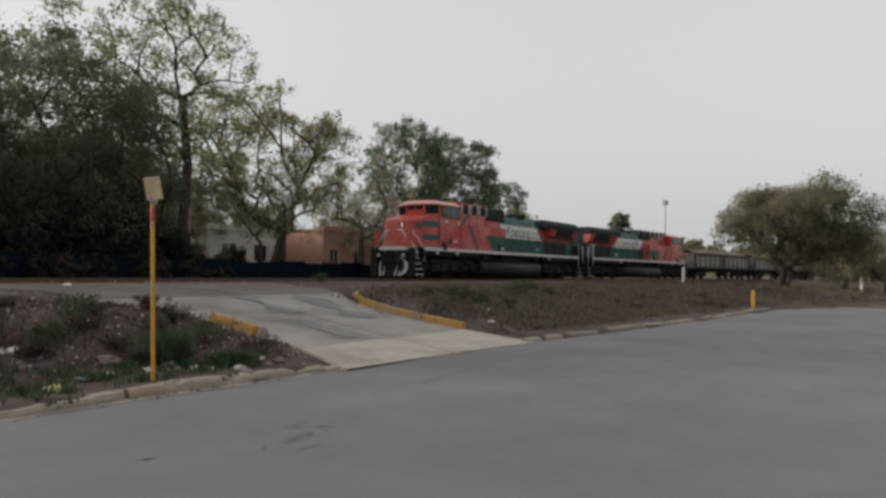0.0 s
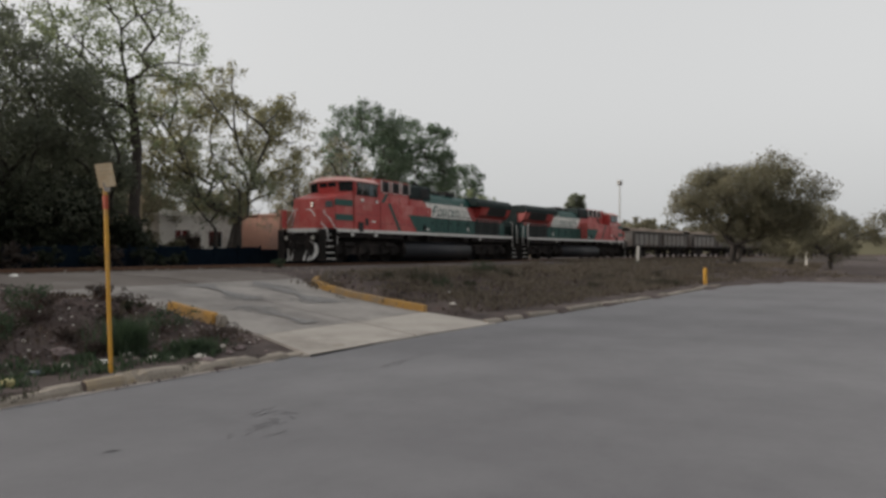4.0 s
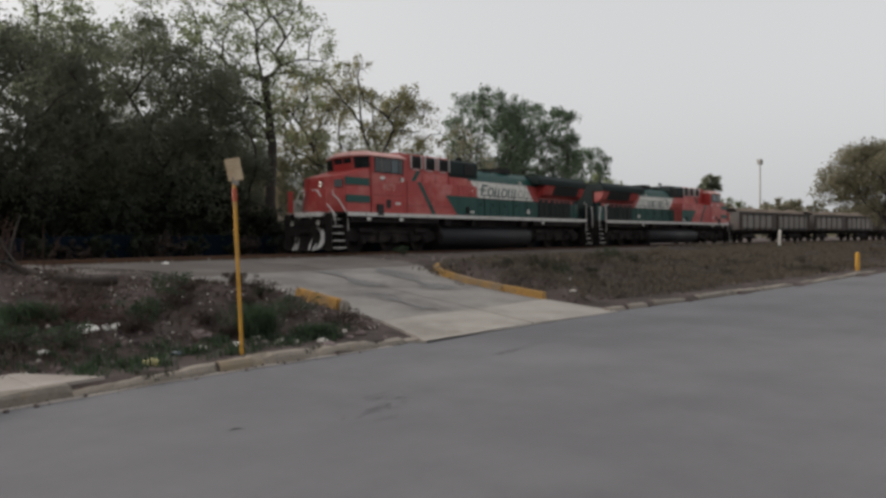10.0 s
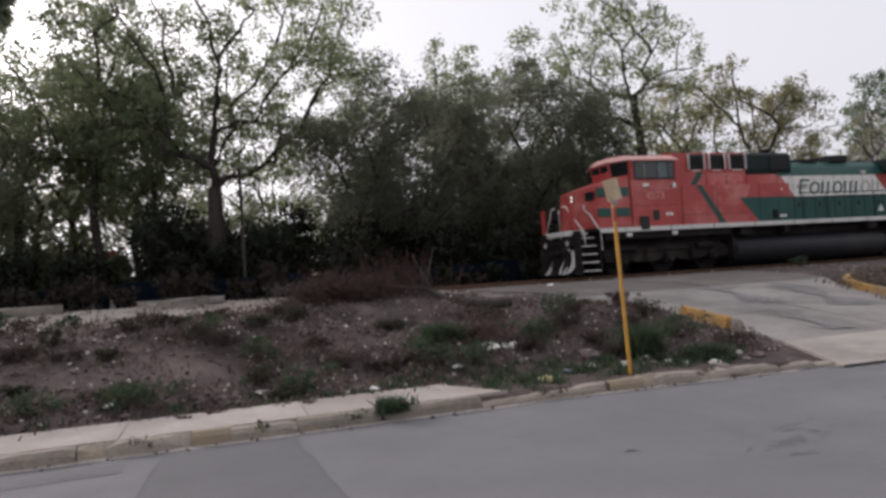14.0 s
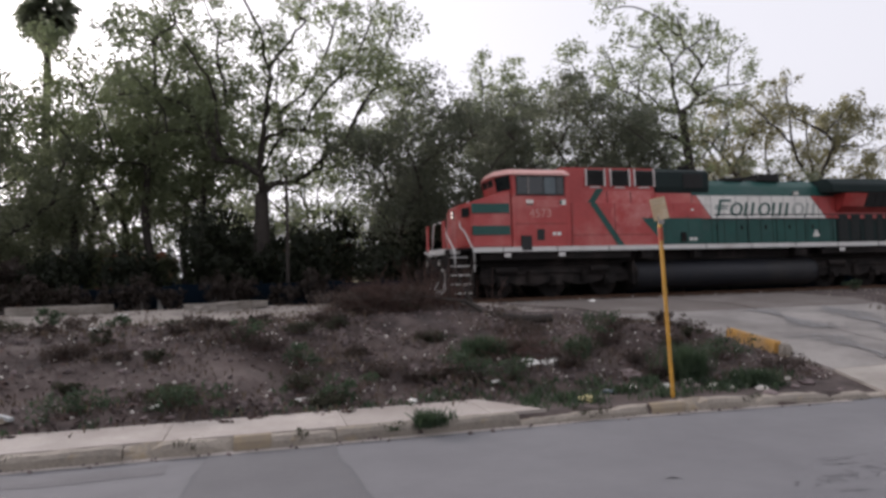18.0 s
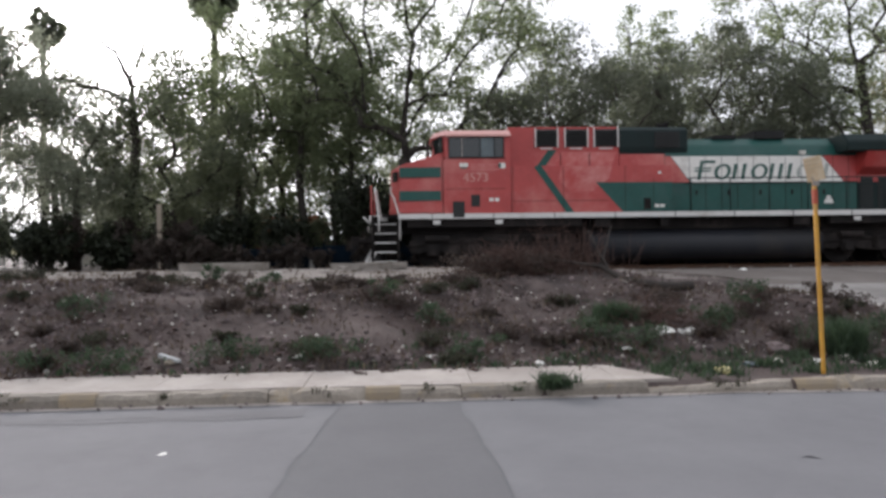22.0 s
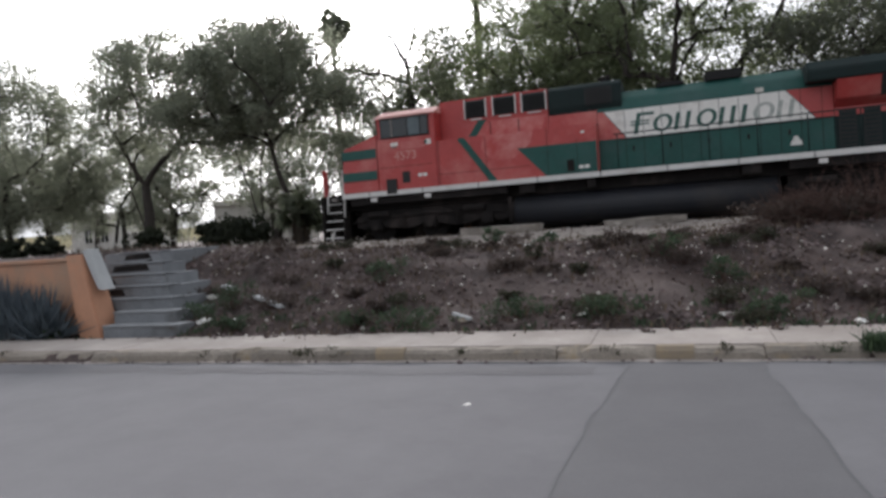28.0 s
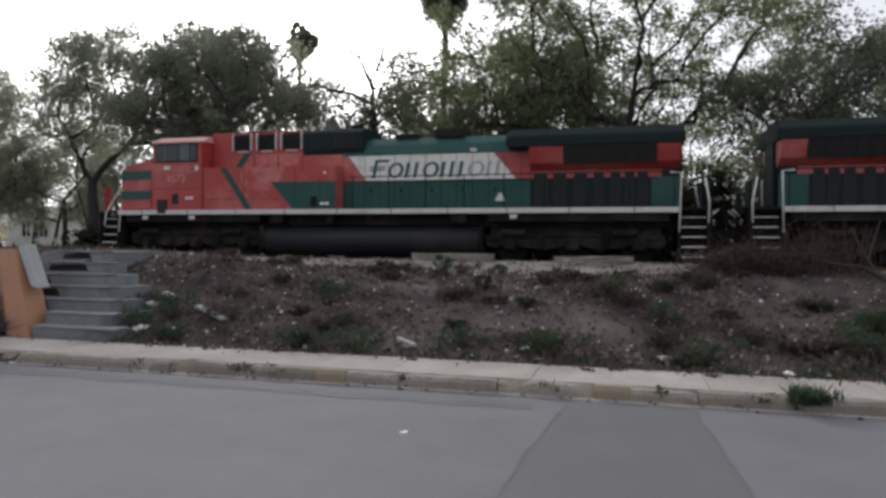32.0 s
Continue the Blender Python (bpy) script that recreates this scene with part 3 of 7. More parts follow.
# yellow kerbs of the ramp
yk = thing("yellow_ramp_kerb", "worn yellow-painted concrete kerb along the ramp", "kerb")
bm = bmesh.new()
line = [(13.15, 8.3), (13.2, 9.4), (13.35, 10.6), (13.7, 11.7), (14.3, 12.6), (15.3, 13.3)]
for (xa, ya), (xb, yb) in zip(line, line[1:]):
    d = Vector((xb - xa, yb - ya)).normalized() * 0.005
    n = Vector((-d.y, d.x)).normalized() * 0.09
    za, zb = ramp_z(ya), ramp_z(yb)
    loft(bm, [(xa - n.x, ya - n.y, za - 0.1), (xb - n.x, yb - n.y, zb - 0.1), (xb + n.x, yb + n.y, zb - 0.1), (xa + n.x, ya + n.y, za - 0.1)],
         [(xa - n.x * 0.8, ya - n.y * 0.8, za + 0.15), (xb - n.x * 0.8, yb - n.y * 0.8, zb + 0.15), (xb + n.x * 0.8, yb + n.y * 0.8, zb + 0.15), (xa + n.x * 0.8, ya + n.y * 0.8, za + 0.15)])
part("painted_face", bm, YKERB, yk)
yb = thing("yellow_kerb_block", "short broken yellow-painted concrete kerb block", "kerb")
bm = bmesh.new()
loft(bm, [(8.30, 9.50, 0.1), (8.06, 9.46, 0.1), (8.12, 10.85, 0.1), (8.36, 10.85, 0.1)], [(8.27, 9.52, 0.42), (8.09, 9.50, 0.42), (8.15, 10.82, 0.58), (8.32, 10.82, 0.58)])
part("painted_block", bm, YKERB, yb, bevel=0.03)
bm = bmesh.new()
loft(bm, [(8.32, 9.28, 0.05), (8.05, 9.25, 0.05), (8.06, 9.45, 0.05), (8.32, 9.49, 0.05)], [(8.28, 9.32, 0.37), (8.09, 9.30, 0.38), (8.09, 9.45, 0.41), (8.28, 9.48, 0.41)])
part("broken_end", bm, KERB, yb, "grey broken end", bevel=0.03)

# railway: bed, sleepers, rails
bed = []
bxs = np.arange(-90, 160, 0.8)
prof = ((18.6, -0.1), (19.7, 0.80), (20.6, 0.83), (21.2, 0.86), (23.7, 0.86), (24.4, 0.82), (25.3, 0.80))
for x in bxs:
    for y, z in prof:
        bed.append((x, y + bend(x), z + 0.02 * noise.noise(Vector((x * 2, y * 3, 4)))))
n = len(prof)
tagged(raw("track_bed", bed, [(i * n + j, (i + 1) * n + j, (i + 1) * n + j + 1, i * n + j + 1) for i in range(len(bxs) - 1) for j in range(n - 1)], BALLAST, smooth=True), "dark brown ballast bed under the railway track", "track bed", kind="structure")
track = thing("railway_track", "rusty rails on dark wooden sleepers in ballast", "track", kind="structure")
for y in (TRACK_Y + 0.83, TRACK_Y + 2.27):
    prof = [(y - 0.07, 0.83), (y - 0.07, 0.845), (y - 0.012, 0.86), (y - 0.012, 0.93), (y - 0.035, 0.94), (y - 0.035, RAIL_Z), (y + 0.035, RAIL_Z), (y + 0.035, 0.94), (y + 0.012, 0.93), (y + 0.012, 0.86), (y + 0.07, 0.845), (y + 0.07, 0.83)]
    bm = bmesh.new()
    rings = [[bm.verts.new((x, a + bend(x), z)) for a, z in prof] for x in [-120, *range(30, 202, 4)]]
    for q, w in zip(rings, rings[1:]):
        for k in range(12):
            bm.faces.new((q[k], q[(k + 1) % 12], w[(k + 1) % 12], w[k]))
    bm.faces.new(rings[0])
    bm.faces.new(rings[-1])
    part("rail", bm, RUST, track)
bm = bmesh.new()
bx(bm, -0.11, TRACK_Y + 0.35, 0.74, 0.11, TRACK_Y + 2.75, 0.875)
tie = part("sleeper", bm, BARK, track)
for i in range(150):
    if i != 50:
        o = new("sleeper", tie.data)
        o.parent = track
        x = (i - 50) * 0.6
        o.location.x, o.location.y = x, bend(x)
tie.location.x = 0


# ---- stairs, orange wall, slabs, posts ----
stairs = thing("concrete_stairs", "worn grey concrete stairs up the bank, half buried at one side", "stairs")
STEP = mat("grey_stair_concrete", (0.23, 0.24, 0.25), (0.155, 0.163, 0.172), 0.9, scale=2, fine=30, stain=(0.10, 0.10, 0.10), amount=0.3, rnd=0.12)
STEPPALE = mat("pale_slab", (0.45, 0.46, 0.46), (0.36, 0.37, 0.37), 0.9, scale=3)
EDGE = mat("pale_stair_edge", (0.29, 0.298, 0.303), (0.20, 0.206, 0.213), 0.9, scale=3)
for i in range(7):
    y, z = 8.02 + i * 0.235, 0.12 + i * 0.178
    r = -6.92 - i * 0.25
    boxpart("step", (-8.36 if i < 2 else -9.3, y, -0.1, r, 9.75, z + 0.178 - 0.03), STEP, stairs, bevel=0.01)
    boxpart("tread", (-8.36 if i < 2 else -9.3, y - 0.02, z + 0.15, r + 0.01, y + 0.27, z + 0.178), EDGE if i in (0, 1) else STEP, stairs, bevel=0.008)
# black plates on the risers paint the shade inside broken hollows
for i, x0, x1, z0, z1 in ((3, -8.95, -8.55, 0.03, 0.13), (4, -9.25, -8.95, 0.02, 0.12), (5, -9.25, -8.45, 0.03, 0.14), (6, -9.2, -8.6, 0.04, 0.14), (6, -8.8, -8.55, -0.03, 0.03)):
    y, z = 8.02 + i * 0.235, 0.12 + i * 0.178
    rr = random.Random(i)
    bm = bmesh.new()
    loft(bm, [(x0, y - 0.006, z + z0), (x1, y - 0.006, z + z0 + rr.uniform(-0.02, 0.02)), (x1 - 0.06, y - 0.006, z + z1), (x0 + 0.05, y - 0.006, z + z1 - rr.uniform(0, 0.03))],
         [(x0, y + 0.02, z + z0), (x1, y + 0.02, z + z0), (x1 - 0.06, y + 0.02, z + z1), (x0 + 0.05, y + 0.02, z + z1)])
    part("hollow_shade", bm, BLACK, stairs, "black plate painting the shade of a broken hollow in the step")
top = tagged(boxpart("stair_landing", (-10.0, 9.76, 0.9, -8.75, 11.5, 1.345), STEP, bevel=0.02), "grey concrete landing above the stairs", "landing", kind="structure")

wall = thing("orange_wall", "low orange-painted masonry wall with an end pillar", "wall")
bm = bmesh.new()
bx(bm, -26, 8.25, 0, -9.05, 8.45, 1.30)
part("wall_panel", bm, ORANGE, wall, bevel=0.01)
boxpart("coping", (-26, 8.21, 1.302, -9.05, 8.49, 1.36), ORANGE, wall, bevel=0.01)
bm = bmesh.new()
loft(bm, [(-8.86, 8.05, 0), (-8.40, 8.05, 0), (-8.40, 8.45, 0), (-8.86, 8.45, 0)], [(-9.04, 8.08, 1.40), (-8.72, 8.08, 1.40), (-8.72, 8.42, 1.40), (-9.04, 8.42, 1.40)])
part("pillar", bm, ORANGE, wall, "orange pillar with a sloping side", bevel=0.015)
bm = bmesh.new()
loft(bm, [(-8.47, 8.10, 0.86), (-8.36, 8.10, 0.83), (-8.36, 8.35, 0.83), (-8.47, 8.35, 0.86)], [(-8.74, 8.12, 1.45), (-8.63, 8.12, 1.48), (-8.63, 8.35, 1.48), (-8.74, 8.35, 1.45)])
part("sloping_coping", bm, STEPPALE, wall, "pale grey sloping concrete slab", bevel=0.01)


SLABM = mat("weathered_slab", (0.30, 0.27, 0.24), (0.19, 0.17, 0.15), 0.95, scale=2.5, fine=25, bump=0.5, stain=(0.14, 0.12, 0.10), amount=0.35)


def slab(name, label, x0, x1, y0, y1, z0, z1, seed, material=CONCRETE, tilt=0):
    rr = random.Random(seed)
    bm = bmesh.new()
    bx(bm, x0, y0, z0, x1, y1, z1)
    bmesh.ops.subdivide_edges(bm, edges=list(bm.edges), cuts=3, use_grid_fill=True)
    for v in bm.verts:
        v.co += Vector((rr.uniform(-1, 1), rr.uniform(-1, 1), rr.uniform(-1, 1))) * 0.018
    bmesh.ops.recalc_face_normals(bm, faces=list(bm.faces))
    me = bpy.data.meshes.new(name)
    bm.to_mesh(me)
    bm.free()
    me.materials.append(material)
    o = new(name, me)
    if tilt:
        o.matrix_basis = Matrix.Translation((x0, y0, z0)) @ pose(0, 0, 0, 0, tilt, 0) @ Matrix.Translation((-x0, -y0, -z0))
    return tagged(o, label, "concrete slab", "slabs beside the track")


slab("concrete_slab", "long broken concrete beam lying beside the track", -5.35, -3.3, 16.7, 17.2, 0.85, 1.28, 1, SLABM)
slab("concrete_slab", "grey concrete slab lying on rubble by the track", -1.75, 0.12, 16.8, 17.4, 1.07, 1.22, 2, SLABM, tilt=-1.2)
slab("concrete_block", "small rough concrete block beside the slabs", -1.5, -1.02, 16.35, 16.7, 0.88, 1.17, 3, SLABM)


def sign_post():
    p = thing("sign_post", "slim yellow metal post with a faded blank sign plate", "sign post", m=pose(4.74, 7.34, 0.08, 0, -2.1, 0))
    boxpart("post", (-0.019, -0.019, -0.1, 0.019, 0.019, 2.20), YELLOW, p, bevel=0.006)
    boxpart("reflective_band", (-0.021, -0.021, 1.90, 0.021, 0.021, 2.06), REDTAPE, p, "faded red band")
    bm = bmesh.new()
    bx(bm, -0.09, -0.006, 2.15, 0.09, 0.006, 2.42)
    plate = part("sign_plate", bm, SIGN, p, "faded orange sign plate", bevel=0.004)
    plate.matrix_basis = pose(-0.02, -0.045, 2.285) @ pose(0, 0, 0, 6, -9, -32) @ pose(0, 0, -2.285)
    for z, wd in ((2.385, 0.13), (2.34, 0.10), (2.295, 0.14)):
        o = boxpart("worn_writing", (-wd / 2, -0.0085, z - 0.007, wd / 2, -0.0065, z + 0.007), HOUSETAN, plate)
    boxpart("bracket", (-0.04, -0.035, 2.1, 0.04, -0.028, 2.2), STEEL, p)


sign_post()
stub = thing("yellow_bollard", "short leaning yellow marker post at the kerb", "bollard", m=pose(31.6, 5.3, -0.05, 0, 2, 0))
bm = bmesh.new()
tube(bm, [(0, 0, 0), (0, 0, 0.85)], 0.085, 10)
part("post", bm, YELLOW, stub, bevel=0.008)
bm = bmesh.new()
tube(bm, [(0, 0, 0.852), (0, 0, 0.88)], 0.075, 10, 0.03)
part("cap", bm, YELLOW, stub)
wp = thing("marker_post", "leaning pale marker post beside the track", "marker post", m=pose(52.6, 13.7, 0.5, 0, 8, 0))
boxpart("post", (-0.08, -0.08, 0, 0.08, 0.08, 1.5), HOUSEWHITE, wp, bevel=0.01)
boxpart("base", (-0.09, -0.09, 0, 0.09, 0.09, 0.35), LETTER, wp, "green-painted foot")
wp2 = thing("marker_post", "small pale post under the roadside trees", "marker post", m=pose(70, 3.0, 0.0, 0, 0, 0))
boxpart("post", (-0.1, -0.1, 0, 0.1, 0.1, 1.5), HOUSEWHITE, wp2, bevel=0.01)
boxpart("base", (-0.11, -0.11, 0, 0.11, 0.11, 0.3), HOUSEWHITE, wp2)


# ---- the train ----
LOGOWHITE = mat("logo_white", (0.76, 0.74, 0.70), (0.66, 0.64, 0.60), 0.5, scale=2, fine=15, bump=0.03, stain=(0.50, 0.47, 0.43), amount=0.2)
FADEDRED = mat("sun_faded_red", (0.56, 0.23, 0.215), (0.46, 0.12, 0.11), 0.5, scale=1.4, fine=10, bump=0.03, stain=(0.40, 0.05, 0.045), amount=0.42)
TANK = mat("grimy_tank", (0.011, 0.013, 0.018), (0.016, 0.016, 0.019), 0.58, scale=1.6, fine=18, bump=0.08, stain=(0.028, 0.026, 0.026), amount=0.32, spec=0.35)
W = 3.1


def mirror(far, y):
    return W - y if far else y


def mbx(bm, far, x0, y0, z0, x1, y1, z1):
    a, b = sorted((mirror(far, y0), mirror(far, y1)))
    bx(bm, x0, a, z0, x1, b, z1)


def plate(name, poly, far, y, thick, material, parent, label=""):
    """A flat panel on the side, standing thick proud of the plane at depth y."""
    bm = bmesh.new()
    along_y(bm, poly, mirror(far, y), mirror(far, y - thick))
    return part(name, bm, material, parent, label)


def bar(name, pts, r, far, material, parent, label=""):
    bm = bmesh.new()
    tube(bm, [(x, mirror(far, y), z) for x, y, z in pts], r, 6)
    return part(name, bm, material, parent, label, smooth=True)


def wheelset(parent, x, r=0.53):
    bm = bmesh.new()
    for y in (0.83, 2.27):
        s = -1 if y < 1.5 else 1
        prof = ((r - 0.02, -0.07), (r, 0.0), (r, 0.055 * 1), (r - 0.09, 0.06), (r * 0.45, 0.03), (0.16, 0.06), (0.16, 0.12))
        rings = []
        for rad, off in prof:
            yy = y - s * -1 * 0 + (-off if s < 0 else off)
            rings.append([bm.verts.new((rad * math.cos(k * math.tau / 24), yy, rad * math.sin(k * math.tau / 24))) for k in range(24)])
        for a, b in zip(rings, rings[1:]):
            for k in range(24):
                bm.faces.new((a[k], a[(k + 1) % 24], b[(k + 1) % 24], b[k]))
        bm.faces.new(rings[-1])
        bm.faces.new(rings[0])
        for k in range(3):
            a = k * math.tau / 3
            tube(bm, [(0.3 * math.cos(a), y + s * 0.05, 0.3 * math.sin(a)), (0.3 * math.cos(a), y + s * 0.09, 0.3 * math.sin(a))], 0.05, 8)
    tube(bm, [(0, 0.9, 0), (0, 2.2, 0)], 0.09, 10)
    o = part("wheelset", bm, BLACK, parent, "dark steel wheels on an axle")
    o.matrix_basis = pose(x, 0, r)
    return o


def bogie(parent, x0):
    """Three-axle truck from x0 to x0 + 5.4: side frames with axle boxes and springs."""
    wheels = []
    for far in (False, True):
        bm = bmesh.new()
        poly = [(0.0, 0.62), (0.0, 0.86), (0.35, 0.98), (1.1, 0.98), (1.6, 0.84), (2.1, 0.98), (3.2, 0.98), (3.75, 0.84), (4.2, 0.98), (5.0, 0.98), (5.4, 0.86), (5.4, 0.62),
                (5.05, 0.55), (4.6, 0.72), (4.1, 0.56), (3.5, 0.50), (3.1, 0.58), (2.7, 0.74), (2.3, 0.58), (1.9, 0.50), (1.2, 0.56), (0.75, 0.72), (0.3, 0.55)]
        along_y(bm, [(x0 + a, z if z > 0.8 else z - 0.10) for a, z in poly], mirror(far, 0.36), mirror(far, 0.50))
        side = part("bogie_side_frame", bm, BLACK, parent, bevel=0.015)
        for ax in (0.75, 2.7, 4.65):
            bm = bmesh.new()
            mbx(bm, far, x0 + ax - 0.2, 0.26, 0.40, x0 + ax + 0.2, 0.5, 0.74)
            tube(bm, [(x0 + ax, mirror(far, 0.26), 0.55), (x0 + ax, mirror(far, 0.20), 0.55)], 0.15, 12)
            part("axle_box", bm, BLACK, side, bevel=0.012)
        for sx in (1.72, 3.68):
            bm = bmesh.new()
            for k in range(7):
                tube(bm, [(x0 + sx, mirror(far, 0.33), 0.52 + k * 0.055), (x0 + sx, mirror(far, 0.33), 0.55 + k * 0.055)], 0.115, 10)
            part("coil_spring", bm, BLACK, side)
        bm = bmesh.new()
        tube(bm, [(x0 + 0.5, mirror(far, 0.30), 0.92), (x0 + 1.25, mirror(far, 0.30), 0.92)], 0.11, 10)
        part("brake_cylinder", bm, BLACK, side)
        bm = bmesh.new()
        tube(bm, [(x0 + 3.9, mirror(far, 0.30), 0.92), (x0 + 4.6, mirror(far, 0.30), 0.92)], 0.11, 10)
        part("brake_cylinder", bm, BLACK, side)
        bm = bmesh.new()
        tube(bm, [(x0 - 0.1, mirror(far, 0.31), 0.70), (x0 + 1.0, mirror(far, 0.31), 0.78), (x0 + 2.6, mirror(far, 0.31), 0.86), (x0 + 5.2, mirror(far, 0.31), 0.74)], 0.025, 6)
        part("sand_pipe", bm, BLACK, side)
    bm = bmesh.new()
    bx(bm, x0 + 0.1, 0.6, 0.45, x0 + 5.3, 2.5, 1.1)
    part("bogie_frame", bm, BLACK, parent)
    return [wheelset(parent, x0 + a) for a in (0.75, 2.7, 4.65)]


def step_well(parent, x0, x1, far, sgn):
    """Five treads between dark side plates, with two bent white handrails."""
    s = part("step_frame", *_step_frame(x0, x1, far), parent)
    for k in range(5):
        bm = bmesh.new()
        mbx(bm, far, x0 + 0.08, 0.02 + k * 0.075, 0.22 + k * 0.29, x1 - 0.08, 0.34 + k * 0.075, 0.25 + k * 0.29)
        part("step_tread", bm, BLACK, s)
        bm = bmesh.new()
        mbx(bm, far, x0 + 0.09, 0.006 + k * 0.075, 0.215 + k * 0.29, x1 - 0.09, 0.018 + k * 0.075, 0.255 + k * 0.29)
        part("tread_edge", bm, WHITE, s, "white step edge")
    if sgn < 0:
        bar("handrail", [(x1 + 0.02, 0.02, 0.92), (x1 + 0.02, 0.08, 1.60), (x1 - 0.16, 0.40, 2.22), (x1 - 0.26, 0.60, 2.40), (x1 - 0.26, 0.62, 2.58)], 0.03, far, WHITE, s, "bent white handrail")
        bar("handrail", [(x0 + 0.23, 0.05, 1.15), (x0 + 0.23, 0.12, 1.62), (x0 + 0.10, 0.85, 2.38), (x0 + 0.08, 1.0, 2.58), (x0 + 0.06, 1.3, 2.60)], 0.03, far, WHITE, s, "bent white handrail")
    else:
        bar("handrail", [(x0 + 0.02, 0.0, 0.95), (x0 + 0.06, 0.0, 2.68), (x0 - 0.25, 0.0, 2.70)], 0.032, far, WHITE, s, "white handrail")
        bar("handrail", [(x1 - 0.05, 0.0, 1.22), (x1 - 0.04, 0.0, 1.85), (x1 - 0.16, 0.0, 2.52)], 0.032, far, WHITE, s, "bent white handrail")


def _step_frame(x0, x1, far):
    bm = bmesh.new()
    mbx(bm, far, x0, 0.02, 0.12, x0 + 0.06, 0.45, 1.64)
    mbx(bm, far, x1 - 0.06, 0.02, 0.12, x1, 0.45, 1.64)
    mbx(bm, far, x0 + 0.06, 0.45, 0.5, x1 - 0.06, 0.47, 1.64)
    return bm, BLACK


